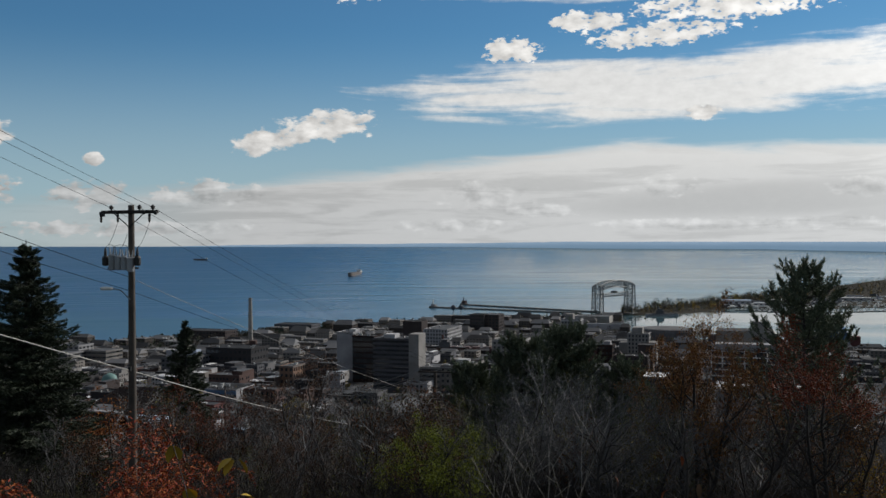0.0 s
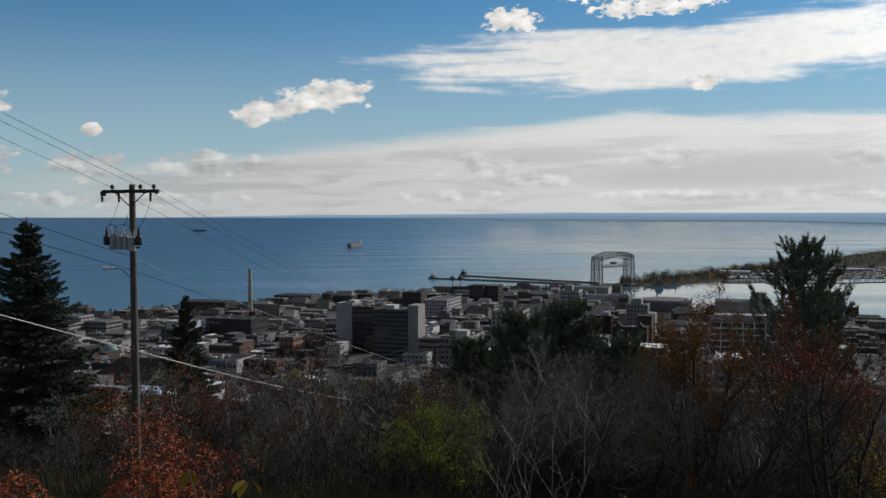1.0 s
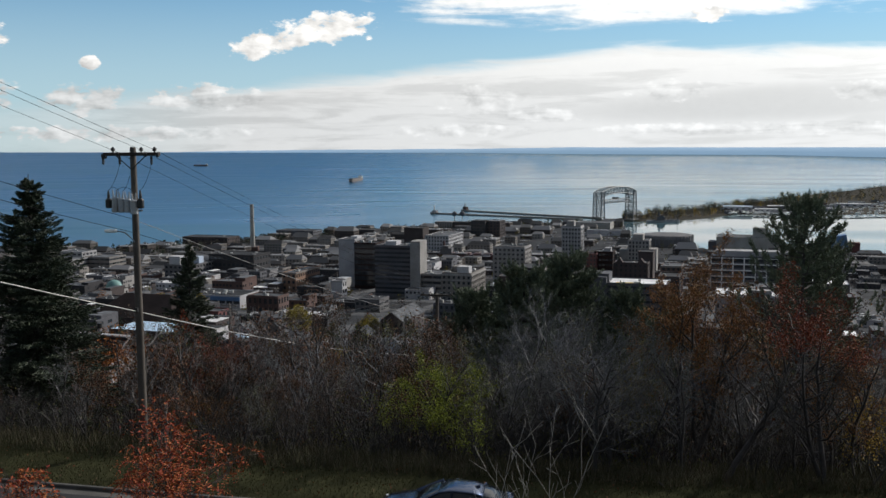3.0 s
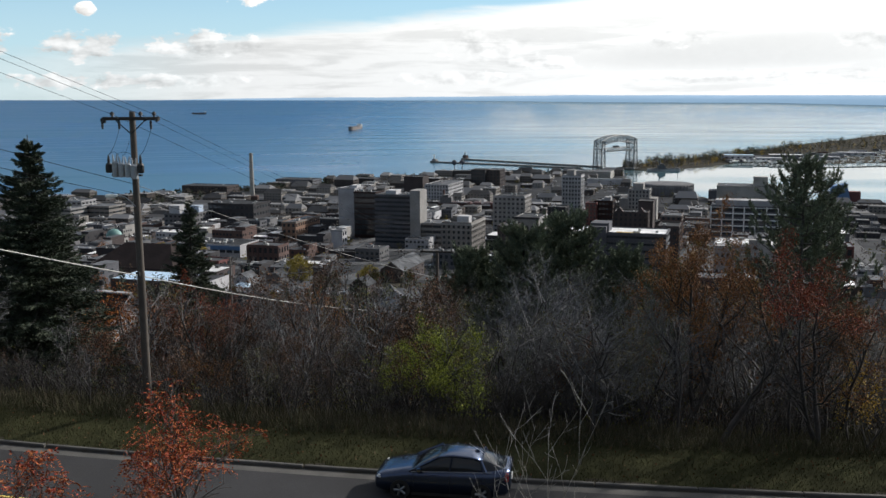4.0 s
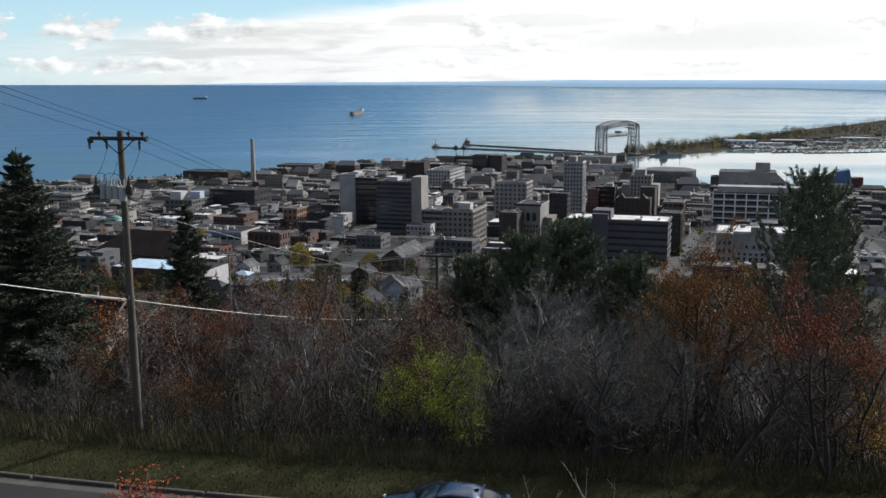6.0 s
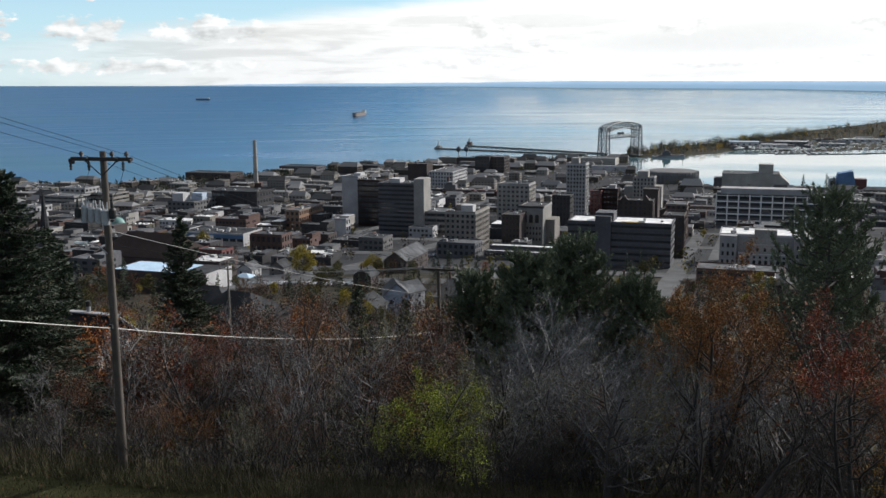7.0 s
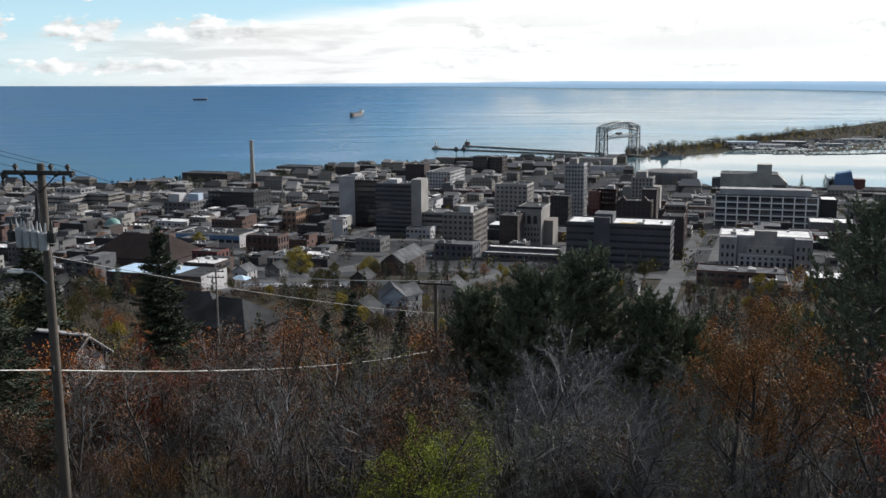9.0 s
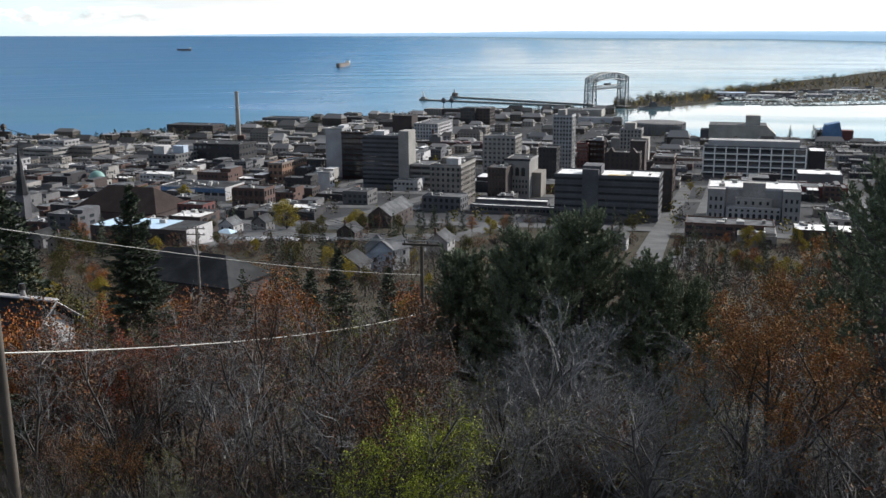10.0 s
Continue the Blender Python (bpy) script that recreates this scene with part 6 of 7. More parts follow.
def plant(ob, x, y, turn=0.0, scale=1.0, sink=0.0, first=False):
    m = pose(x, y, land(x, y) - sink, 0, 0, turn)
    if first:
        ob.matrix_basis = m
        return ob
    c = copy_thing(ob, m)
    c.scale = (scale, scale, scale)
    return c


def hillside():
    place = lambda ob, x, y, turn=0.0: plant(ob, x, y, turn, first=True)
    place(spruce("tall dark green spruce on the slope", 3, 10.6 - land(-17.5, 45.4), 5.3, 2.5, grain=0.7), -17.5, 45.4)
    place(spruce("slender dark spruce with gaps between branches", 4, 4.8 - land(-15.8, 70.8), 4.2, 2.0, grain=0.85), -15.8, 70.8)
    place(pine("broad dark pine with dense crown", 5, 12.6, 3.4, whorl=7, shoots=12), 10.3, 55.2)
    place(pine("dark pine beside another pine", 6, 11.2, 3.0, whorl=7, shoots=12), 7.2, 52.8, 80)
    place(pine("lower dark pine in a group", 7, 10.4, 2.7, whorl=7, shoots=12), 4.6, 57.6, 10)
    place(pine("dark pine with upright shoots", 8, 10.4, 2.6), 13.2, 53.2)
    place(pine("dark dense pine in a group", 11, 11.0, 3.0, whorl=7, shoots=12), 10.2, 58.8, 30)
    place(pine("dark full-crowned pine in a group", 12, 10.6, 2.9, whorl=7, shoots=12), 7.4, 60.0, 200)
    place(pine("tall open-crowned dark pine", 9, 9.0 - land(19.4, 43.4), 3.4, whorl=5, shoots=8, low=0.38), 19.4, 43.4)
    place(pine("dark pine behind another pine", 10, 13.0, 3.2), 21.8, 48.0)
    place(pine("dark pine at the edge of the group", 13, 9.4, 2.8), 15.6, 55.6, 60)
    place(bare_tree("bare_tree", "wide leafless grey tree with forked trunk", 21, 5.7 - land(7.8, 39.6), "dense", "bark_silver", 3, lean=0.34, radius=0.12, twig=0.0062), 7.8, 39.6)
    place(bare_tree("bare_tree", "wide leafless grey tree with dense fine twigs", 22, 5.1 - land(5.4, 39.0), "dense", "bark_silver", 3, lean=0.36, radius=0.10, twig=0.0062), 5.4, 39.0, 120)
    place(bare_tree("bare_tree", "leafless grey tree with spreading crown", 33, 4.9 - land(10.4, 38.4), "dense", "bark_silver", 2, lean=0.34, radius=0.10, twig=0.0062), 10.4, 38.4, 40)
    place(bare_tree("bare_tree", "dark forked tree with a few olive leaves", 34, 5.6, "wide", "bark", 2, leaf="olive", leaves=1500, leaf_size=0.034, lean=0.22, radius=0.10, twig=0.006), 7.5, 31.3)
    place(bare_tree("bare_tree", "low leafless grey tree with fine twigs", 35, 6.0, "dense", "bark_silver", 2, lean=0.34, radius=0.07, twig=0.005), 5.9, 34.6, 200)
    place(bare_tree("bare_tree", "low spreading leafless grey tree", 36, 5.4, "dense", "bark_silver", 2, leaf="olive", leaves=900, leaf_size=0.034, lean=0.34, radius=0.07, twig=0.005), 9.2, 33.0, 70)
    place(bare_tree("bare_tree", "leafless grey tree beside an orange tree", 37, 6.4, "dense", "bark_silver", 2, lean=0.3, radius=0.07, twig=0.005), 13.6, 33.4, 10)
    place(bare_tree("autumn_tree", "rust red tree before a slender spruce", 38, 2.4 - land(-13.4, 48.2), "tall", "bark_red", 2, leaf="rust", leaves=7000, leaf_size=0.036, low=0.35, lean=0.25), -13.4, 48.2)
    place(bare_tree("autumn_tree", "dull red tree with open crown", 39, 2.8 - land(-9.0, 47.4), "tall", "bark_red", 2, leaf="red", leaves=5000, leaf_size=0.034, low=0.5, lean=0.25), -9.0, 47.4, 50)
    place(bare_tree("bare_tree", "pale leafless tree with crooked fine limbs", 48, 4.9 - land(-0.8, 38.6), "tall", "bark_silver", 2, lean=0.28, radius=0.08, twig=0.0055), -0.8, 38.6, 30)
    place(bare_tree("bare_tree", "pale leafless tree with a spreading crown", 49, 4.1 - land(-3.9, 37.4), "tall", "bark_silver", 2, lean=0.32, radius=0.07, twig=0.0055), -3.9, 37.4, 160)
    place(bare_tree("autumn_tree", "rust orange tree before a white house", 40, -0.8 - land(-20.6, 55.5), "tall", "bark_red", 2, leaf="rust", leaves=7000, leaf_size=0.036, low=0.3, lean=0.3), -20.6, 55.5, 50)
    place(bare_tree("bare_tree", "leaning dark tree with crooked trunk", 23, 7.0, "wide", "bark_dark", 1, leaf="rust", leaves=350, leaf_size=0.09, direction=(0.7, 0.15, 1.0), radius=0.13), 11.2, 30.2)
    place(bare_tree("autumn_tree", "tall orange-leaved tree among bare trees", 24, 9.3, "tall", "bark_dark", 3, leaf="orange", leaves=36000, leaf_size=0.037, lean=0.08), 11.0, 33.6)
    place(bare_tree("autumn_tree", "red-leaved tree with open crown", 25, 7.6, "tall", "bark_dark", 2, leaf="red", leaves=8000, leaf_size=0.032, low=0.62, lean=0.3), 14.7, 29.8, 10)
    place(bare_tree("autumn_tree", "rust orange tree beside red tree", 26, 6.4, "tall", "bark_dark", 2, leaf="orange", leaves=9000, leaf_size=0.032, lean=0.3), 15.6, 31.0)
    place(bare_tree("lime_tree", "lime green leafy tree still in leaf", 27, 4.5, "wide", "bark_dark", 2, leaf="lime", leaves=15000, leaf_size=0.031, low=0.25, lean=0.25), 0.9, 35.0)
    place(bare_tree("shrub", "small yellow-green shrub at the wood's edge", 28, 2.6, "shrub", "bark_dark", 4, leaf="lime", leaves=2200, leaf_size=0.036, lean=0.4), 2.6, 33.4)
    place(bare_tree("bare_tree", "slender dark leafless tree with crooked limbs", 29, 7.4, "tall", "bark_dark", 1, lean=0.3), -1.6, 42.6)
    place(bare_tree("autumn_tree", "reddish bare crown with few leaves", 30, 8.2, "tall", "bark_red", 2, leaf="rust", leaves=4200, leaf_size=0.042, lean=0.2), -2.9, 41.2)
    place(bare_tree("autumn_tree", "rust red tree beside a spruce", 31, 9.0, "tall", "bark_red", 2, leaf="red", leaves=9000, leaf_size=0.042, low=0.4, lean=0.2), -11.5, 49.6)
    place(bare_tree("shrub", "golden-leaved shrub under bare trees", 32, 3.2, "shrub", "bark_dark", 4, leaf="yellow", leaves=1800, leaf_size=0.042, lean=0.35), 16.0, 29.4)
    # brush that fills the slope, from a few grown models
    kinds = [
        bare_tree("bare_tree", "thin leafless grey tree in the brush", 41, 5.6, "brush", "bark", 1, lean=0.3),
        bare_tree("bare_tree", "leafless grey tree with wide fine twigs", 42, 5.0, "brush", "bark", 1, lean=0.3),
        bare_tree("bare_tree", "reddish leafless sapling cluster", 43, 5.2, "brush", "bark_red", 2, leaf="rust", leaves=1000, leaf_size=0.036, lean=0.3),
        bare_tree("shrub", "dense dark leafless shrub of thin stems", 44, 3.4, "shrub", "bark_dark", 7, lean=0.4, category="shrub"),
        bare_tree("shrub", "rust brown shrub with clinging leaves", 45, 4.2, "brush", "bark_red", 2, leaf="rust", leaves=3000, leaf_size=0.038, lean=0.35, category="shrub"),
        bare_tree("shrub", "orange autumn shrub with thin stems", 46, 4.4, "brush", "bark_dark", 2, leaf="orange", leaves=3600, leaf_size=0.042, lean=0.35, category="shrub"),
        bare_tree("bare_tree", "pale leafless tree with olive remnants", 47, 5.4, "brush", "bark", 1, leaf="olive_green", leaves=1500, leaf_size=0.036, lean=0.3),
    ]
    rnd = random.Random(77)
    first = [True] * len(kinds)

    def drop(k, x, y, s):
        if first[k]:
            kinds[k].matrix_basis = pose(x, y, land(x, y), 0, 0, rnd.uniform(0, 360))
            kinds[k].scale = (s, s, s)
            first[k] = False
            return
        plant(kinds[k], x, y, rnd.uniform(0, 360), s)
    rows = ((33.5, 1.9, 0.85), (36.5, 2.1, 1.0), (40, 2.3, 1.3), (44.5, 2.6, 1.45), (50, 2.9, 1.5), (57, 3.3, 1.45), (65, 3.8, 1.35), (75, 4.2, 1.35))
    for y0, gap, s in rows:
        half = 0.53 * y0 + 4
        x = -half
        while x < half:
            xx, yy = x + rnd.uniform(-0.9, 0.9), y0 + rnd.uniform(-1.3, 1.3) - 0.2 * x * (1 if y0 < 45 else 0.5)
            pick = rnd.random()
            left = xx < 3
            if xx < -10.5:
                k = 3 if pick < 0.5 else 0 if pick < 0.66 else 1 if pick < 0.74 else 2 if pick < 0.84 else 4
            elif left:
                k = 0 if pick < 0.26 else 1 if pick < 0.50 else 2 if pick < 0.62 else 3 if pick < 0.72 else 4 if pick < 0.80 else 5 if pick < 0.86 else 6
            else:
                k = 0 if pick < 0.24 else 1 if pick < 0.50 else 6 if pick < 0.68 else 3 if pick < 0.84 else 5 if pick < 0.875 else 1 if pick < 0.94 else 4
            tall = s * rnd.uniform(0.75, 1.12)
            if y0 < 38 and xx < 2:
                tall *= 0.78
            if abs(xx - 0.9) < 2.2 and yy < 36:
                tall *= 0.42
            if y0 > 42 and 2 < xx < 16:
                tall *= 0.7
            if yy - kerb_y(xx) > 3.6 and not (-22.5 < xx < -16.5 and 60 < yy < 69) and not (abs(xx + 9.5) < 0.7 and abs(yy - 35) < 1.2):
                drop(k, xx, yy, tall)
            x += gap * rnd.uniform(0.75, 1.25)
    # paler thicket beside the near spruce, and undergrowth between the stems
    for x, y, k, sc in ((-17.5, 40.5, 0, 1.0), (-14.2, 39.8, 1, 0.95), (-14.8, 52, 2, 1.4), (-16.6, 53, 4, 1.5), (-16.4, 60, 4, 1.7), (-13.2, 58, 2, 1.5)):
        drop(k, x, y, sc)
    for i in range(46):
        x = rnd.uniform(3, 21)
        drop(3, x, kerb_y(x) + rnd.uniform(6, 14), rnd.uniform(0.5, 0.95))
    # taller bare and rust trees that close the wood towards the town
    for i in range(17):
        x, y = -14.5 + i * 1.05 + rnd.uniform(-0.4, 0.4), rnd.uniform(44.5, 53.5)
        k, grown = ((2, 5.2), (0, 5.6), (4, 4.2), (1, 5.0), (2, 5.2), (6, 5.4))[i % 6]
        drop(k, x, y, (rnd.uniform(2.2, 3.5) - land(x, y)) / grown)
    for i in range(9):
        x, y = 1.5 + i * 2.1 + rnd.uniform(-0.5, 0.5), rnd.uniform(33.0, 36.0)
        drop((6, 0, 1)[i % 3], x, y, rnd.uniform(0.75, 1.0))
    # low edge of the wood
    for i in range(34):
        x = -19 + i * 1.15 + rnd.uniform(-0.4, 0.4)
        drop(3, x, kerb_y(x) + rnd.uniform(4.2, 5.6), rnd.uniform(0.45, 0.75))


def far_trees():
    """Trees between the houses further down."""
    rnd = random.Random(9)
    a = bare_tree("bare_tree", "bare tan tree among houses", 51, 9.5, "light", "bark_tan", 1, twig=0.015)
    b = leafy_tree("autumn_tree", "yellow-green tree among houses", 52, 9.0, "yellow_green")
    c = spruce("dark spruce among houses", 53, 12, 3.0, 0.7, 3.0)
    d = bare_tree("autumn_tree", "rust brown tree among houses", 54, 8.5, "light", "bark_dark", 1, leaf="rust", leaves=3600, leaf_size=0.075, twig=0.014)
    e = leafy_tree("autumn_tree", "dark olive green tree among houses", 55, 9.0, "olive_dark")
    f = leafy_tree("autumn_tree", "orange-red autumn tree below the road", 56, 9.0, "orange_red", 20, 300, 0.0095, 0.30)
    h = spruce("dark full spruce on the slope below", 58, 12, 3.3, 1.25, 1.7)
    src = [a, b, c, d, e, f, h]
    used = [False] * 7

    def put(k, x, y, s):
        if not used[k]:
            used[k] = True
            src[k].matrix_basis, src[k].scale = pose(x, y, land(x, y), 0, 0, rnd.uniform(0, 360)), (s, s, s)
        else:
            plant(src[k], x, y, rnd.uniform(0, 360), s)
    for k, x, y, s in ((1, -22, 470, 1.25), (1, -150, 690, 1.9), (1, -178, 680, 1.3), (4, -38, 400, 1.3), (2, -22, 150, 0.95), (2, -17.5, 152, 0.8), (2, -13, 165, 0.7), (2, -46, 360, 1.0), (3, -44, 120, 0.9),
                       (3, -50, 130, 1.0), (4, -57, 128, 1.5), (2, -62, 140, 1.4), (1, -49, 150, 0.9), (1, 150, 400, 1.25), (1, 157, 404, 1.0), (2, 148, 378, 0.9), (2, 118, 372, 1.0), (3, 172, 395, 0.8), (2, 180, 405, 1.0)):
        put(k, x, y, s)
    for k, x, y, s in (
                       (2, 14, 470, 1.0), (2, 20, 474, 1.2), (2, 26, 470, 1.0), (2, 34, 478, 1.1), (3, 24, 455, 1.0), (1, 44, 440, 1.2), (0, 50, 440, 1.2), (0, 60, 455, 1.3), (0, 0, 340, 1.1), (0, 8, 335, 1.2), (0, 14, 345, 1.1),
                       (0, 6, 350, 1.1), (4, 26, 350, 1.1), (2, 330, 1380, 1.6), (2, 585, 1400, 1.9), (2, 620, 1400, 2.0), (2, 632, 1402, 1.6), (2, -20, 330, 0.9), (2, -9, 285, 0.8), (4, -30, 290, 1.3)):
        put(k, x, y, s)
    for i in range(250):
        y = 82 + 350 * rnd.random() ** 1.25
        x = rnd.uniform(-0.5, 0.52) * y
        if abs(x - avenue_x(y)) < 12 and y > 285 or (-52 < x < -18 and 140 < y < 182) or (-23 < x < -16 and y < 86):
            continue
        near_lodge = -48 < x < -16 and 100 < y < 150
        put(rnd.choice((0, 0, 0, 2, 3, 3, 3, 4, 1)), x, y, rnd.uniform(0.55, 1.0) * (0.6 if near_lodge else 1) * (0.85 if y < 200 else 1))
    for i in range(120):
        q, p = rnd.uniform(430, 1500), rnd.uniform(-700, 330)
        x, y = from_grid(p, q)
        if y < 350 or any(t[0] + 3 < p < t[2] - 3 and t[1] + 3 < q < t[3] - 3 for t in TAKEN):
            continue
        put(rnd.choice((0, 0, 1, 2, 4, 3)), x, y, rnd.uniform(0.7, 1.2))
    # olive and dark trees downhill of the spruces
    for k, x, y, s in ((6, -40, 92, 1.0), (4, -35, 99, 0.95), (6, -46, 104, 1.2), (6, -43, 98, 1.0), (4, -33, 94, 0.9), (3, -34, 112, 1.0), (1, -37, 118, 0.8), (4, -29, 104, 0.8), (6, -50, 112, 1.2)):
        put(k, x, y, s)
    for k, x, y, s in ((6, -38, 107, 1.6), (4, -34, 108, 1.2), (5, -31.5, 112, 0.95), (4, -41, 112, 1.8), (6, -44, 120, 1.9), (3, -30, 116, 1.3), (1, -28, 124, 0.9), (1, -33, 130, 1.2), (2, -48, 135, 1.9), (5, -16.9, 57.0, 1.05), (5, -19.4, 58.4, 1.0), (3, -21.6, 56.4, 0.9), (0, 2, 291, 0.9), (0, 6, 295, 1.0), (0, 9, 300, 1.1), (0, 12.5, 296, 1.0), (0, -9.5, 289, 0.8), (0, 5, 287, 0.7), (0, 15, 305, 1.2), (0, -13, 300, 1.0), (0, 20, 312, 1.2), (0, 11, 318, 1.3), (0, 3, 322, 1.2),
                       (5, -19.2, 82, 1.22), (5, -17, 84, 1.1), (5, -8.4, 84, 1.2), (5, -6.5, 82, 1.0), (3, -13, 83, 1.1), (5, 2.5, 90, 1.05), (3, -26.5, 71, 1.0), (6, -30, 78, 1.1), (4, -24.5, 80, 0.8), (5, -32, 88, 1.0), (4, -26, 96, 0.9), (5, -24, 100, 1.2), (3, -22, 110, 1.0), (6, -9, 118, 0.9), (6, -6, 122, 1.1), (6, 0, 120, 0.9)):
        put(k, x, y, s)
    for k, x, y, s in (
                       (4, -112, 408, 1.3), (2, -104, 402, 1.2), (3, -120, 412, 1.4), (2, -126, 420, 1.5), (1, -98, 398, 1.0), (2, -132, 405, 1.6), (4, -140, 415, 1.4), (3, -88, 392, 1.2)):
        put(k, x, y, s)
    big = leafy_tree("autumn_tree", "broad yellow-green tree beside a car park", 57, 19.0, "yellow_green", 34, 170, 0.017, 0.46)
    plant(big, -54, 482, 0, first=True)
    plant(big, -178, 690, 140, 0.9)
    plant(big, -20, 512, 70, 0.6)
    for x, y, s in ((-238, 748, 1.9), (-148, 455, 1.6), (-150, 470, 1.3), (-80, 262, 1.0), (-76, 258, 0.8), (38, 470, 1.1), (55, 470, 1.2)):
        put(5, x, y, s)
    # brush between the pines and the avenue
    for i in range(70):
        y = rnd.uniform(84, 280)
        x = rnd.uniform(0.14, 0.52) * y
        if abs(x - avenue_x(y)) > 11 or y < 250:
            put(rnd.choice((0, 0, 3, 3, 4, 2, 0)), x, y, rnd.uniform(0.6, 1.0))
    # belt of trees between the hillside houses and the town
    for i in range(110):
        y = rnd.uniform(330, 520)
        x = rnd.uniform(-0.46, 0.30) * y
        p, q = to_grid(x, y)
        if abs(x - avenue_x(y)) < 12 or any(t[0] + 1 < p < t[2] - 1 and t[1] + 1 < q < t[3] - 1 for t in TAKEN) or (-100 < x < -44 and 435 < y < 475):
            continue
        put(rnd.choice((0, 0, 2, 3, 4, 4, 2)), x, y, rnd.uniform(0.8, 1.4))
    # mixed trees beside the foot of the avenue
    for i in range(75):
        y = rnd.uniform(255, 425)
        x = avenue_x(max(290, y)) + rnd.choice((-1, 1, 1, 1)) * rnd.uniform(14, 95)
        if x > 0.5 * y or x < 0.12 * y or (130 < x < 180 and y > 425):
            continue
        put(rnd.choice((0, 0, 2, 2, 3, 4, 1, 5, 0)), x, y, rnd.uniform(0.7, 1.15))
    # bare trees and a few firs close along the avenue's far side
    for i in range(26):
        y = rnd.uniform(325, 425)
        put((0, 3, 0, 4, 0, 2)[i % 6], avenue_x(y) + 7.5 + rnd.uniform(0, 24), y, rnd.uniform(0.6, 0.95))
    # orange thicket below the road
    for i in range(26):
        put(3, rnd.uniform(-14, 8), rnd.uniform(72, 84), rnd.uniform(0.55, 0.8))


def ground_cover():
    g = np.random.RandomState(2)
    # low growth along the lake shore and in the harbour quarter
    for mt, nm, lb, n in (("needles", "shore_conifers", "dark conifers along the lake shore", 560), ("tan_leaf", "shore_brush", "bare brown brush along the lake shore", 420), ("olive", "town_shrubbery", "olive shrubs and small trees in town", 520), ("bark_red", "town_bare_trees", "bare brown street trees in town", 1300)):
        me = Mesh()
        for i in range(n):
            if mt in ("olive", "bark_red"):
                p, q = g.uniform(-620, 330), g.uniform(520, 2000)
                x, y = from_grid(p, q)
                if any(t[0] < p < t[2] and t[1] < q < t[3] for t in TAKEN) or math.hypot(x, y) > shore(math.degrees(math.atan2(x, y))) - 30:
                    continue
                h = g.uniform(3, 9)
            else:
                az = g.uniform(-29, -6) if g.uniform() < 0.75 else g.uniform(-6, 12)
                r = shore(az) - g.uniform(18, 95 if az > -12 else 210)
                x, y, h = r * math.sin(radians(az)), r * math.cos(radians(az)), g.uniform(4, 11)
            m = 42 if mt in ("olive", "bark_red") else 80
            t = g.uniform(0.05, 1, m)
            wd = h * 0.26 * ((1 - t) + 0.15 if mt == "needles" else np.sin(t * 3.0) + 0.2)
            q3 = np.stack([x + g.normal(size=m) * wd, y + g.normal(size=m) * wd, land(x, y) + h * t], 1)
            me.add(*leaf_faces(g, q3, h * 0.12, 0.5))
        tagged(part(nm, me, mt), lb, "trees", kind="stuff")
    # tangled undergrowth that hides the slope below the road
    for mt, nm, lb, n in (("rust", "rust_undergrowth", "rust brown undergrowth on the slope", 300), ("bark_red", "bare_undergrowth", "bare reddish brown thicket on the slope", 620),
                          ("olive", "olive_undergrowth", "olive green undergrowth on the slope", 170), ("orange", "orange_undergrowth", "orange autumn undergrowth on the slope", 110)):
        me = Mesh()
        for i in range(n):
            y = 72 + 360 * g.uniform() ** 1.15
            x = g.uniform(-0.52, 0.56) * y
            if abs(x - avenue_x(y)) < 10 and y > 285 or (-48 < x < -20 and 155 < y < 182) or (-100 < x < -44 and y > 425):
                continue
            h = g.uniform(2.0, 5.5) * (0.75 if -45 < x < -12 and 95 < y < 156 else 1.0)
            k = 0.09 + y * 0.0009
            m = 230
            t = g.uniform(0, 1, m)
            q = np.stack([x + g.normal(size=m) * h * 0.42, y + g.normal(size=m) * h * 0.42, land(x, y) + h * t ** 0.8], 1)
            lean = np.tile((0, 0, 1.0), (m, 1)) + g.normal(size=(m, 3)) * 0.5
            me.add(*leaf_faces(g, q, k * (0.42 if mt == "bark_red" else 0.5), 0.5, 6.0 if mt == "bark_red" else 1.6, lean))
        tagged(part(nm, me, mt), lb, "undergrowth", kind="stuff")

    for mt, nm, lb, n in (("olive_green", "green_undergrowth", "olive green undergrowth between the stems", 330), ("bark_dark", "dark_undergrowth", "dark twiggy undergrowth between the stems", 420), ("rust", "brown_undergrowth", "rust brown leaves between the stems", 150)):
        me = Mesh()
        for i in range(n):
            x = g.uniform(-22, 24)
            y = kerb_y(x) + 5.2 + 34 * g.uniform() ** 1.3
            h = g.uniform(0.8, 2.2)
            m = 90
            t = g.uniform(0, 1, m)
            q = np.stack([x + g.normal(size=m) * h * 0.45, y + g.normal(size=m) * h * 0.45, land(x, y) + h * t ** 0.8], 1)
            lean = np.tile((0, 0, 1.0), (m, 1)) + g.normal(size=(m, 3)) * 0.5
            me.add(*leaf_faces(g, q, 0.03 if mt == "bark_dark" else 0.045, 0.5, 12.0 if mt == "bark_dark" else 1.6, lean))
        tagged(part(nm, me, mt), lb, "undergrowth", kind="stuff")

    def blades(n, d0, d1, h0, h1, width, x0=-24, x1=22, flop=0.4):
        x = g.uniform(x0, x1, n)
        d = g.uniform(d0, d1, n)
        y = np.array([kerb_y(a) for a in x]) + d
        z = np.array([land(a, b) for a, b in zip(x, y)])
        h = g.uniform(h0, h1, n)
        a = g.uniform(0, 6.283, n)
        w = width * g.uniform(0.6, 1.4, n)
        ox, oy = g.normal(size=n) * flop * h, g.normal(size=n) * flop * h
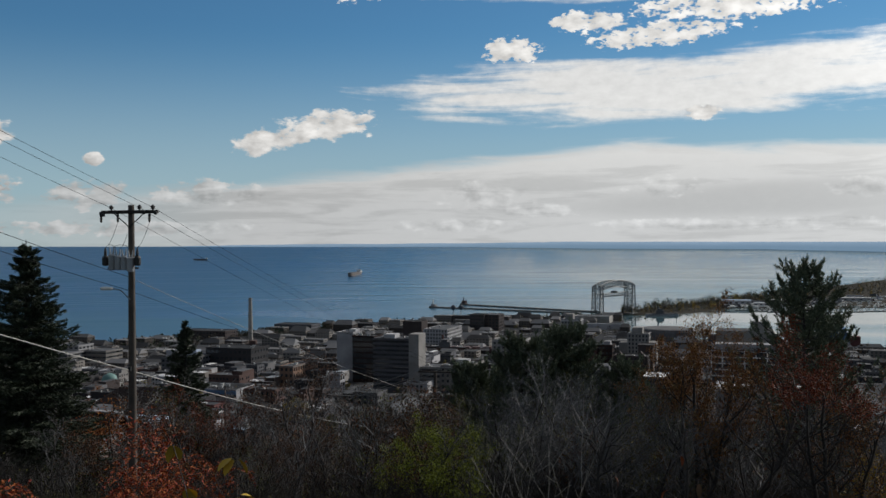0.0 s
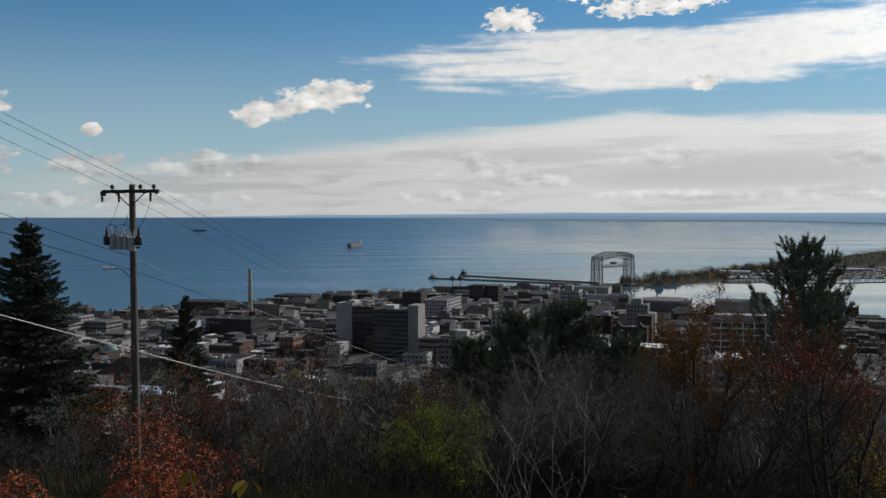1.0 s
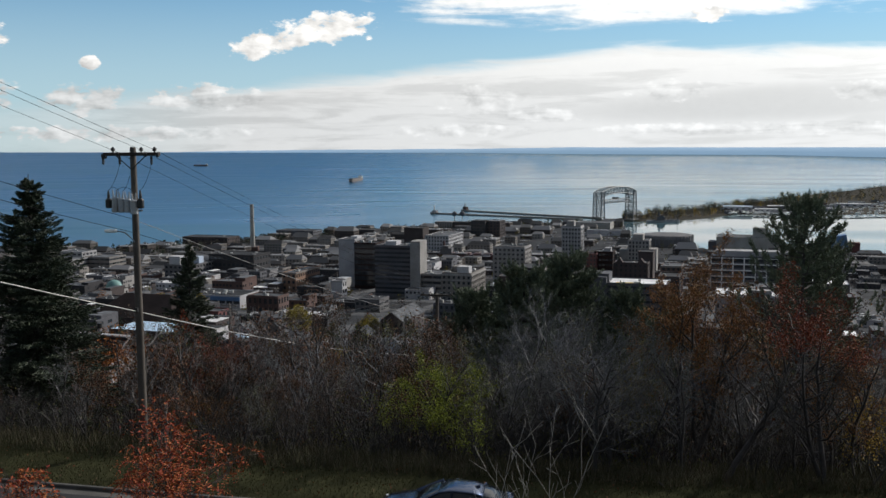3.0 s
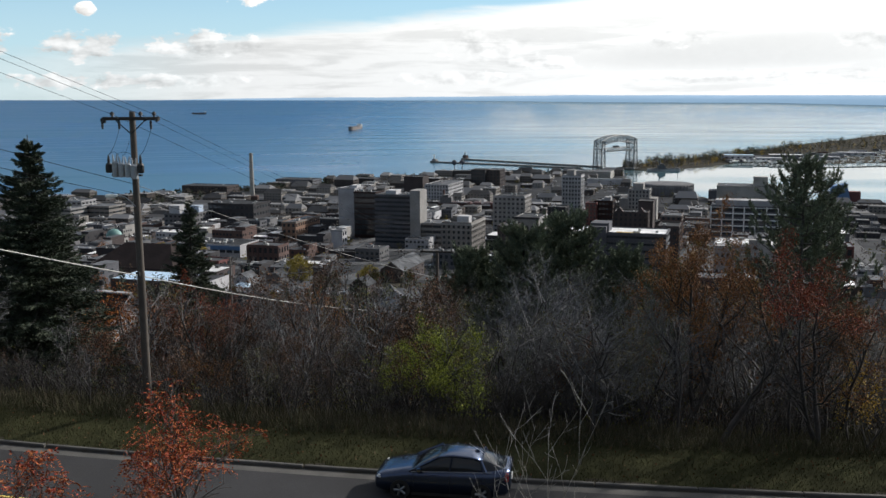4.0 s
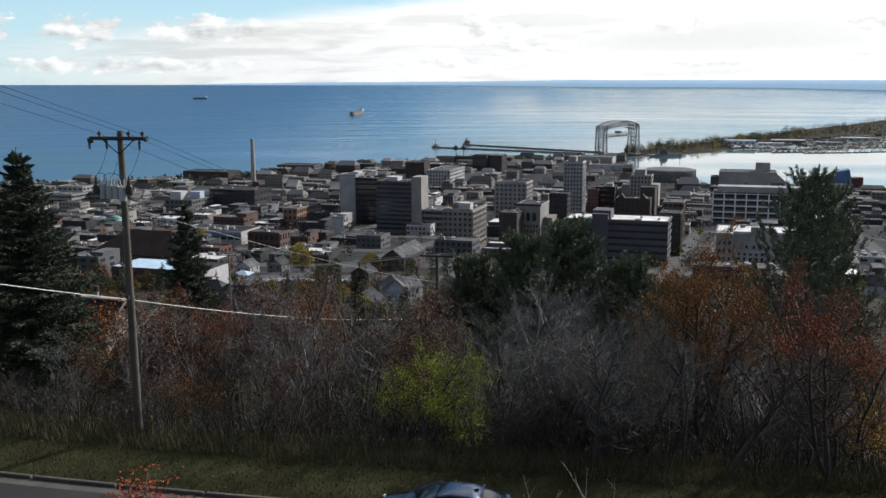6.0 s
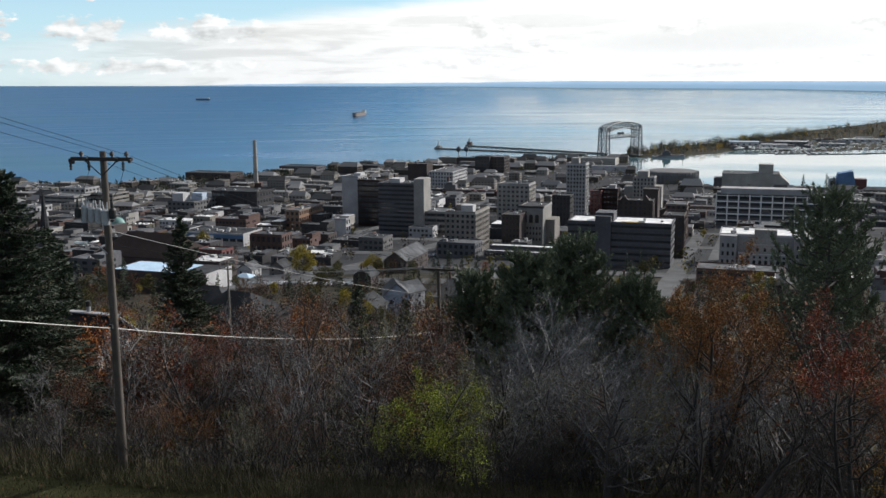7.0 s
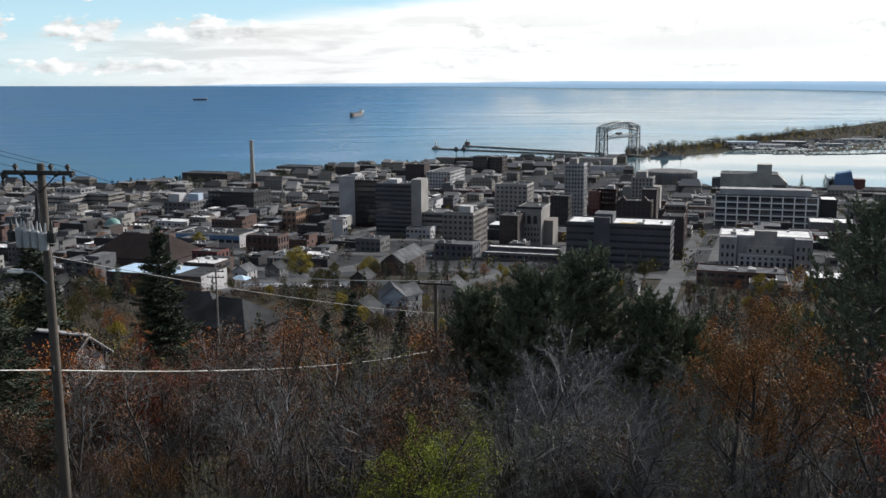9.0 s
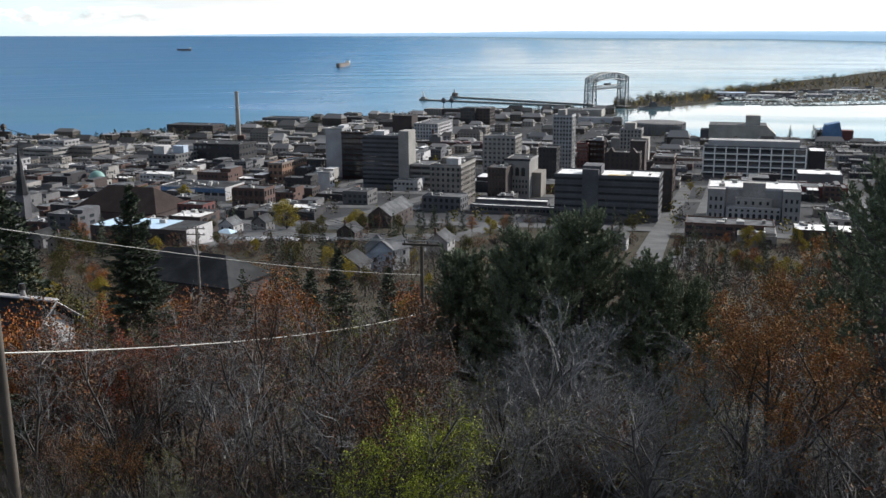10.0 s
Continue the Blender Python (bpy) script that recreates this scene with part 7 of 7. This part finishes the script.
        v = np.stack([np.stack([x - np.cos(a) * w, y - np.sin(a) * w, z - 0.02], 1), np.stack([x + np.cos(a) * w, y + np.sin(a) * w, z - 0.02], 1), np.stack([x + ox, y + oy, z + h], 1)], 1).reshape(-1, 3)
        return v, [(3 * i, 3 * i + 1, 3 * i + 2) for i in range(n)]
    tagged(part("grass", Mesh().add(*blades(34000, 0.2, 4.2, 0.04, 0.12, 0.012)), "grass"), "short worn green verge grass by the kerb", "grass", kind="stuff")
    tagged(part("tall_weeds", Mesh().add(*blades(30000, 2.6, 6.0, 0.2, 0.68, 0.010, flop=0.36)), "weeds"), "tall dry tan weeds along the wood", "weeds", kind="stuff")
    tagged(part("bank_weeds", Mesh().add(*blades(12000, -21, -8.2, 0.25, 0.8, 0.012, -16, 16, 0.25)), "weeds"), "dry weeds on the bank above the road", "weeds", kind="stuff")
    p = np.stack([g.uniform(-20, 20, 900), np.zeros(900), np.zeros(900)], 1)
    p[:, 1] = [kerb_y(a) + b for a, b in zip(p[:, 0], g.uniform(0.2, 3.6, 900))]
    p[:, 2] = [land(a, b) + 0.07 for a, b in p[:, :2]]
    tagged(part("fallen_leaves", Mesh().add(*leaf_faces(g, p, 0.05)), "rust"), "scattered dry fallen leaves on the verge", "leaves", kind="stuff")


def foreground():
    """Sumac, saplings and sprigs on the bank in front of the eye."""
    def sumac(label, seed, h, leaves, x, y, size):
        g, out, tips = woody(seed, h, BARE["shrub"], 3, lean=0.22)
        ob = empty("sumac_bush", pose(x, y, land(x, y)), label, "bush")
        for k in range(3):
            part("stem", segs_mesh(Mesh(), [(a, b, max(r0, 0.006), max(r1, 0.004)) for a, b, r0, r1, stem in out if stem == k], 4), "bark_red", ob)
        pts, lean = [], []
        for p, d in tips:
            if p[2] < h * 0.45:
                continue
            for k in range(leaves):
                dr = g.normal(size=3) + d * 0.6 + np.array((0, 0, -0.2))
                dr /= np.linalg.norm(dr)
                for t in np.linspace(0.04, 0.24, 7):
                    pts.append(p + dr * t + np.array((0, 0, -t * t * 2)))
                    lean.append(np.cross(dr, (0, 0, 1)) * g.choice((-1, 1)) + dr * 0.3)
        part("leaves", Mesh().add(*leaf_faces(g, np.array(pts), size, 0.4, 2.6, np.array(lean))), "sumac", ob)
        return ob
    sumac("bright orange-red sumac bush on the bank", 61, 2.85, 5, -3.0, 13.9, 0.020)
    sumac("orange sumac bush beside another on the bank", 62, 2.2, 4, -3.5, 14.4, 0.020)
    sumac("thin red sumac stems on the bank", 63, 1.7, 1, -5.9, 14.4, 0.026)
    sumac("low orange sumac at the edge of the bank", 64, 1.0, 2, -5.6, 12.0, 0.026)
    for i, (x, y, h, ln) in enumerate(((1.95, 13.5, 3.2, 0.0), (2.85, 13.4, 3.8, 0.1))):
        g, out, tips = woody(70 + i, h, ((9, 7, 0.40, 0.65), (6, 2, 0.4, 0.6), (4, 0, 0, 0)), 2, lean=0.18, rise=0.06, wob=0.6)
        ob = empty("bare_sapling", pose(x, y, land(x, y), 0, 0, i * 70), "pale leafless sapling on the bank", "sapling", "bank saplings")
        part("stem", segs_mesh(Mesh(), [(a, b, max(r0 * 0.15, 0.0030), max(r1 * 0.15, 0.0024)) for a, b, r0, r1, stem in out], 5), "bark_pale", ob)

    def sprig(label, seed, x, y, h, mt, leaves, size, curl):
        g = np.random.RandomState(seed)
        ob = empty("leafy_sprig", pose(x, y, land(x, y)), label, "plant")
        for k in range(3):
            p, d = np.array((g.normal() * 0.05, g.normal() * 0.05, -0.05)), np.array((g.normal() * 0.05, g.normal() * 0.08, 1.0))
            segs = []
            for i in range(6):
                d = d + g.normal(size=3) * 0.07
                d /= np.linalg.norm(d)
                q = p + d * h / 6 * (1 - 0.12 * k)
                segs.append((p, q, 0.006 - 0.0006 * i, 0.0055 - 0.0006 * i))
                p = q
                if i >= 3:
                    for j in range(leaves):
                        a = g.uniform(0, 6.283)
                        me, v, f = Mesh(), [], []
                        ax = np.array((math.cos(a), math.sin(a), g.uniform(-1.6, -0.1)))
                        ax /= np.linalg.norm(ax)
                        sd = np.cross(ax, (0, 0, 1))
                        up = np.cross(sd, ax)
                        for u in range(6):
                            t = u / 5
                            wd = size * 0.36 * math.sin(math.pi * min(1, t * 0.94 + 0.05)) ** 0.8
                            c = p + ax * (0.03 + size * t) + up * (-curl * size * t * t)
                            v += [c - sd * wd + up * wd * 0.35, c, c + sd * wd + up * wd * 0.35]
                        for u in range(5):
                            f += [(3 * u, 3 * u + 1, 3 * u + 4, 3 * u + 3), (3 * u + 1, 3 * u + 2, 3 * u + 5, 3 * u + 4)]
                        part("leaf", me.add(v, f), mt, ob, smooth=True)
            part("stem", segs_mesh(Mesh(), segs, 5), "bark_red", ob)
        return ob
    sprig("small sapling with large yellow leaves", 81, -0.42, 4.58, 1.52, "yellow", 3, 0.11, 0.2)
    sprig("thin stems with curled dark red leaves", 82, 1.95, 4.7, 1.36, "red", 1, 0.06, 0.9)
    sprig("thin stems with withered brown leaves", 83, 2.3, 4.62, 1.2, "rust", 1, 0.07, 1.0)
    sprig("low stems with withered red leaves", 84, 2.92, 4.2, 1.18, "rust", 2, 0.09, 1.0)


# ---------------------------------------------------------------- poles and wires
def wire(name, label, pts, r, mt, sag=0.3, parent=None):
    """A hanging cable through the given points, one closed skin."""
    line = []
    for a, b in zip(pts[:-1], pts[1:]):
        a, b = np.array(a, float), np.array(b, float)
        n = 16
        line += [a + (b - a) * i / n - np.array((0, 0, 4 * sag * (i / n) * (1 - i / n))) for i in range(n)]
    line.append(np.array(pts[-1], float))
    v, f, k = [], [], 5
    for i, p in enumerate(line):
        d = line[min(i + 1, len(line) - 1)] - line[max(i - 1, 0)]
        a = np.cross(d, (0, 0, 1) if abs(d[2]) < 0.95 * np.linalg.norm(d) else (1, 0, 0))
        a /= np.linalg.norm(a)
        b = np.cross(d, a)
        b /= np.linalg.norm(b)
        v += [p + (a * math.cos(q) + b * math.sin(q)) * r for q in (j * 2 * math.pi / k for j in range(k))]
    for i in range(len(line) - 1):
        f += [(i * k + j, i * k + (j + 1) % k, (i + 1) * k + (j + 1) % k, (i + 1) * k + j) for j in range(k)]
    ob = part(name, Mesh().add(v, f), mt, parent)
    if not parent:
        tagged(ob, label, "cable")
    return ob


def utility_pole():
    x, y = -9.6, 35.05
    ob = empty("utility_pole", pose(x, y, 0.22, 0, 0, -14), "weathered wooden utility pole with crossarm and transformers", "utility pole")
    part("pole", Mesh().lathe(0, 0, ((0.165, -1.0), (0.16, 0.3), (0.145, 4), (0.128, 8), (0.11, 11.5), (0.10, 11.58)), 14), "pole_wood", ob, smooth=True)
    arm = part("crossarm", soft(Mesh().box(-1.15, -0.17, 11.25, 1.15, -0.06, 11.38), 0.015), "arm_wood", ob)
    for s in (-1, 1):
        part("brace", Mesh().tube((s * 0.6, -0.16, 11.26), (0, -0.14, 10.75), 0.022, 0.022, 5), "iron", ob)
    for px in (-0.75, 0.40, 0.94):
        ins = part("insulator", Mesh().lathe(px, -0.11, ((0.03, 11.37), (0.03, 11.42), (0.085, 11.43), (0.06, 11.47), (0.095, 11.49), (0.05, 11.55), (0.02, 11.58)), 10), "iron", ob)
    for px, dz in ((-1.12, 0.0), (-1.02, -0.05), (0.62, 0.02), (1.10, 0.0), (-0.5, 0.03)):
        part("dead_end_clamp", soft(Mesh().box(px - 0.05, -0.26, 11.20 + dz, px + 0.05, -0.15, 11.33 + dz), 0.02), "iron", ob)
    for px in (-1.10, -0.42, 0.86):
        part("cutout", Mesh().lathe(px, -0.22, ((0.02, 10.93), (0.05, 10.97), (0.035, 11.02), (0.06, 11.07), (0.035, 11.12), (0.06, 11.17), (0.025, 11.25)), 8), "iron", ob)
    part("mounting_rack", Mesh().box(-0.80, -0.30, 9.20, 0.42, -0.2, 9.27), "iron", ob)
    for tx, r in ((-0.56, 0.118), (-0.31, 0.122), (-0.06, 0.118), (0.20, 0.14)):
        lo, hi = (9.10, 9.64) if tx > 0 else (9.16, 9.72 + 0.05 * math.sin(tx * 9))
        tk = part("transformer", Mesh().lathe(tx, -0.42, ((0.02, lo), (r - 0.01, lo + 0.01), (r, lo + 0.06), (r, hi - 0.1), (r + 0.012, hi - 0.08), (r, hi - 0.04), (0.07, hi), (0.02, hi + 0.01)), 16), "grey_metal", ob, "grey transformer can")
        for s in (-0.07, 0.07):
            part("bushing", Mesh().tube((tx + s * 0.8, -0.42, hi - 0.03), (tx + s * 1.3, -0.42, hi + 0.25), 0.040, 0.020, 7), "bushing", tk)
    for tx in (-0.83, 0.46):
        part("arrester", Mesh().lathe(tx, -0.4, ((0.05, 9.32), (0.115, 9.34), (0.125, 9.40), (0.125, 9.62), (0.09, 9.68), (0.05, 9.70), (0.055, 9.80), (0.02, 10.0)), 12), "iron", ob)
    for a, b in (((-0.42, -0.22, 10.95), (-0.83, -0.4, 9.98)), ((0.86, -0.22, 10.95), (0.46, -0.4, 9.98)), ((-0.06, -0.2, 10.5), (-0.26, -0.42, 9.98)), ((-0.52, -0.42, 9.98), (0.15, -0.42, 9.98)), ((-0.83, -0.4, 9.98), (-0.4, -0.42, 9.98))):
        wire("jumper_lead", "", [a, b], 0.008, "cable", -0.12 if a[2] < 10 else 0.15, ob)
    lamp = part("lamp_arm", Mesh().tube((0, -0.1, 8.05), (-0.25, -0.35, 8.42), 0.025, 0.025, 6).tube((-0.25, -0.35, 8.42), (-0.52, -0.55, 8.5), 0.025, 0.025, 6), "grey_metal", ob)
    part("lamp_head", soft(Mesh().box(-0.92, -0.68, 8.43, -0.46, -0.46, 8.55), 0.04), "lamp_glass", lamp)
    # wires, uphill and on down to the next pole
    rot = Matrix.Rotation(radians(-14), 4, "Z")
    at = lambda px, py, z: tuple(Vector((x, y, 0.15)) + rot @ Vector((px, py, z)))
    up, dn = Vector((-12.2, -34.0, 10.2)), Vector((2.74, 68.9, 1.0))
    for px in (-0.75, 0.40, 0.94):
        a = Vector(at(px, -0.11, 11.54))
        e = rot @ Vector((px, 0, 0))
        wire("power_line", "dark overhead power line", [a + up + e * 0.25, a, dn + Vector((px * 0.95, 0.1, 0.1))], 0.007, "cable", 0.25)
    for px, z, sl, dz, r, mt in ((-0.12, 9.0, 10.6, -2.06, 0.013, "cable_grey"), (-0.14, 8.5, 10.2, -1.2, 0.009, "cable")):
        a = Vector(at(px, -0.15, z))
        up_side = [a + Vector((-12.2, -34.0, sl)), a]
        wire("service_line", "overhead service cable between two poles", up_side, 0.010, "cable", 0.5)
        wire("service_line", "overhead service cable down to the next pole", [a, dn + Vector((0, 0, dz))], r, mt, 0.28)
    a = Vector(at(0, -0.17, 5.5))
    wire("telephone_cable", "pale sagging overhead cable", [a + Vector((-12.2, -34.0, 12.4)), a, dn + Vector((0, 0, -4.6))], 0.02, "cable_pale", 0.5)
    part("cable_clamp", Mesh().box(-0.06, -0.24, 5.41, 0.06, -0.14, 5.57), "iron", ob)
    # the next pole
    zb = land(2.74, 68.9)
    ob = empty("utility_pole", pose(2.74, 68.9, zb, 0, 0, -14), "wooden utility pole below the road", "utility pole")
    part("pole", Mesh().lathe(0, 0, ((0.17, -1), (0.12, 1.0 - zb),), 10), "pole_wood", ob)
    part("crossarm", soft(Mesh().box(-1.25, -0.12, 0.85 - zb, 1.25, 0, 0.98 - zb), 0.015), "arm_wood", ob)
    for px in (-1.1, 0.4, 1.1):
        part("insulator", Mesh().lathe(px, -0.06, ((0.03, 0.97 - zb), (0.07, 1.05 - zb), (0.02, 1.16 - zb)), 8), "iron", ob)
    far = Vector((-108, 592, -83.5))
    for px in (-1.1, 0.4, 1.1):
        wire("power_line", "dark power line down to the town", [dn + Vector((px, 0.05, 0.1)), far + Vector((px * 0.6, 0, 0))], 0.022, "cable_grey", 6.0)
    for x, y, top, label in ((-108, 592, -83.2, "distant wooden utility pole among houses"), (-21.5, 116.9, -7.1, "wooden utility pole before a hip-roofed lodge")):
        zb = land(x, y)
        ob = empty("utility_pole", pose(x, y, zb, 0, 0, -14), label, "utility pole")
        part("pole", Mesh().lathe(0, 0, ((0.17, -1), (0.11, top - zb)), 8), "pole_grey", ob)
        for k in (0.25, 0.95):
            part("crossarm", soft(Mesh().box(-1.1, -0.2, top - zb - k - 0.12, 1.1, -0.08, top - zb - k), 0.012), "pole_grey", ob)
            for px in (-0.95, -0.35, 0.4, 0.95):
                part("insulator", Mesh().lathe(px, -0.14, ((0.03, top - zb - k), (0.07, top - zb - k + 0.08), (0.02, top - zb - k + 0.18)), 8), "iron", ob)


# ---------------------------------------------------------------- the car
def car():
    ob = empty("car", pose(1.62, 27.35, 0.045, 0, 0, -11.5 + 180), "dark blue five-door hatchback on the road", "car")
    ob.scale = (0.93, 0.93, 0.93)
    paint = bpy.data.materials.new("dark_blue_car_paint")
    paint.use_nodes = True
    b = paint.node_tree.nodes["Principled BSDF"]
    b.inputs["Base Color"].default_value = (0.032, 0.050, 0.098, 1)
    b.inputs["Metallic"].default_value, b.inputs["Roughness"].default_value, b.inputs["Coat Weight"].default_value = 0.85, 0.24, 0.6
    tyre = material("tyre_rubber", (0.02, 0.02, 0.02), 0.8, 0.2, 3, 30, 0.2)
    rim = material("alloy_rim", (0.24, 0.25, 0.26), 0.3, 0.1, 3, 30, 0.0, metal=0.9)
    dark = material("car_window_glass", (0.010, 0.014, 0.020), 0.05, 0.1, 1, 5, 0.0, spec=0.4)
    lamp = material("headlight_lens", (0.6, 0.62, 0.64), 0.12, 0.05, 1, 5, 0.0)
    tail = material("tail_light_lens", (0.35, 0.02, 0.02), 0.15, 0.05, 1, 5, 0.0)

    def loft(sections):
        """sections: x, half width, list of (y factor, z)."""
        me, v, f = Mesh(), [], []
        n = len(sections[0][2])
        for x, w, ring in sections:
            v += [(x, w * q, z) for q, z in ring]
        for i in range(len(sections) - 1):
            for j in range(n):
                f.append((i * n + j, i * n + (j + 1) % n, (i + 1) * n + (j + 1) % n, (i + 1) * n + j))
        f += [tuple(range(n - 1, -1, -1)), tuple(range((len(sections) - 1) * n, len(sections) * n))]
        return me.add(v, f)

    def ring(z0, z1, z2, top):
        """Lower body outline, right side up and over to the left."""
        h = [(0.86, z0), (0.98, z0 + 0.10), (1.0, z1), (0.97, z2), (0.88, top), (0.5, top + 0.025)]
        return h + [(-a, z) for a, z in reversed(h)]
    body = loft([(2.27, 0.60, ring(0.34, 0.45, 0.56, 0.62)), (2.20, 0.74, ring(0.24, 0.48, 0.66, 0.72)), (1.95, 0.84, ring(0.20, 0.52, 0.74, 0.80)), (1.45, 0.875, ring(0.18, 0.55, 0.82, 0.90)),
                 (1.0, 0.88, ring(0.18, 0.56, 0.86, 0.98)), (0.2, 0.88, ring(0.18, 0.56, 0.89, 0.96)), (-0.9, 0.88, ring(0.18, 0.58, 0.93, 1.0)), (-1.7, 0.87, ring(0.20, 0.62, 0.98, 1.05)),
                 (-2.08, 0.82, ring(0.24, 0.66, 1.02, 1.08)), (-2.25, 0.70, ring(0.36, 0.70, 0.98, 1.06))])
    part("body", body, paint, ob, smooth=True)

    def cabin(w, shrink, lift):
        s = []
        for x, zt, ww in ((1.08, 0.955, 0.78), (0.60, 1.22, 0.735), (0.15, 1.42, 0.68), (-0.35, 1.475, 0.665), (-0.95, 1.44, 0.655), (-1.55, 1.31, 0.63), (-2.12, 1.08, 0.60)):
            zb = 0.92
            h = [(1.10 if zt > 1.0 else 1.0, zb), (1.0 + (0.10 if zt < 1.25 else 0.06), min(zt, zb + 0.08)), (0.96, max(zb + 0.02, zt - 0.05)), (0.80, zt), (0.4, zt + 0.02)]
            s.append((x, ww * w, [(a, z * shrink + lift) for a, z in h] + [(-a, z * shrink + lift) for a, z in reversed(h)]))
        return loft(s)
    part("greenhouse", cabin(1.0, 1.0, 0.0), dark, ob, "dark tinted glass cabin", smooth=True)
    roof = loft([(0.13, 0.665, [(0.97, 1.385), (0.82, 1.43), (0.4, 1.455), (-0.4, 1.455), (-0.82, 1.43), (-0.97, 1.385)]), (-0.35, 0.655, [(0.98, 1.445), (0.82, 1.488), (0.4, 1.512), (-0.4, 1.512), (-0.82, 1.488), (-0.98, 1.445)]),
                 (-0.95, 0.645, [(0.98, 1.41), (0.82, 1.452), (0.4, 1.477), (-0.4, 1.477), (-0.82, 1.452), (-0.98, 1.41)]), (-1.35, 0.635, [(0.98, 1.32), (0.82, 1.365), (0.4, 1.39), (-0.4, 1.39), (-0.82, 1.365), (-0.98, 1.32)])])
    rf = part("roof", roof, paint, ob, smooth=True)
    part("aerial_fin", Mesh().add([(-1.0, -0.03, 1.46), (-1.0, 0.03, 1.46), (-1.2, 0.03, 1.43), (-1.2, -0.03, 1.43), (-1.17, 0, 1.53)], [(0, 1, 4), (1, 2, 4), (2, 3, 4), (3, 0, 4)]), paint, rf)
    part("spoiler", soft(Mesh().box(-2.16, -0.58, 1.07, -1.98, 0.58, 1.11), 0.015), paint, ob)
    for s in (-1, 1):
        part("window_pillar", Mesh().tube((1.05, s * 0.80, 0.95), (0.13, s * 0.655, 1.41), 0.035, 0.035, 6), paint, ob)
        part("window_pillar", Mesh().tube((-0.28, s * 0.765, 0.95), (-0.35, s * 0.66, 1.45), 0.035, 0.035, 6), paint, ob)
        part("window_pillar", Mesh().tube((-1.45, s * 0.74, 1.0), (-1.30, s * 0.63, 1.36), 0.09, 0.05, 6), paint, ob)
        part("sill_trim", Mesh().tube((1.0, s * 0.85, 0.955), (-1.7, s * 0.83, 1.05), 0.012, 0.012, 5), rim, ob)
        mir = part("wing_mirror", soft(Mesh().box(0.62, s * 0.88 - 0.09, 0.96, 0.80, s * 0.88 + 0.09, 1.10), 0.035, 2), paint, ob)
        part("headlight", soft(Mesh().box(1.86, s * 0.70 - 0.12, 0.62, 2.16, s * 0.70 + 0.09, 0.75), 0.04, 2), lamp, ob)
        part("tail_light", soft(Mesh().box(-2.22, s * 0.66 - 0.12, 0.72, -2.05, s * 0.66 + 0.12, 1.03), 0.03, 2), tail, ob)
        for dx in (0.35, -0.75):
            part("door_handle", soft(Mesh().box(dx - 0.22, s * 0.885 - 0.012, 0.86, dx, s * 0.885 + 0.012, 0.89), 0.008), paint, ob)
        for dx in (0.92, -0.30, -1.32):
            part("door_seam", Mesh().box(dx - 0.006, s * 0.882 - 0.004, 0.30, dx + 0.006, s * 0.882 + 0.004, 0.93), tyre, ob)
        for wx in (1.36, -1.34):
            w = part("wheel", Mesh().tube((wx, s * 0.66, 0.32), (wx, s * 0.89, 0.32), 0.33, 0.33, 28), tyre, ob)
            part("rim", Mesh().tube((wx, s * 0.87, 0.32), (wx, s * 0.90, 0.32), 0.215, 0.205, 24), dark, w)
            for k in range(5):
                a = k * 1.2566
                part("spoke", Mesh().tube((wx, s * 0.903, 0.32), (wx + 0.2 * math.cos(a), s * 0.903, 0.32 + 0.2 * math.sin(a)), 0.035, 0.05, 6), rim, w)
    part("number_plate", soft(Mesh().box(-2.285, -0.16, 0.60, -2.25, 0.16, 0.76), 0.005), "white", ob)
    part("lower_sill", Mesh().box(-1.0, -0.86, 0.15, 1.0, 0.86, 0.24), tyre, ob)


spit()
hillside()
far_trees()
ground_cover()
foreground()
utility_pole()
car()
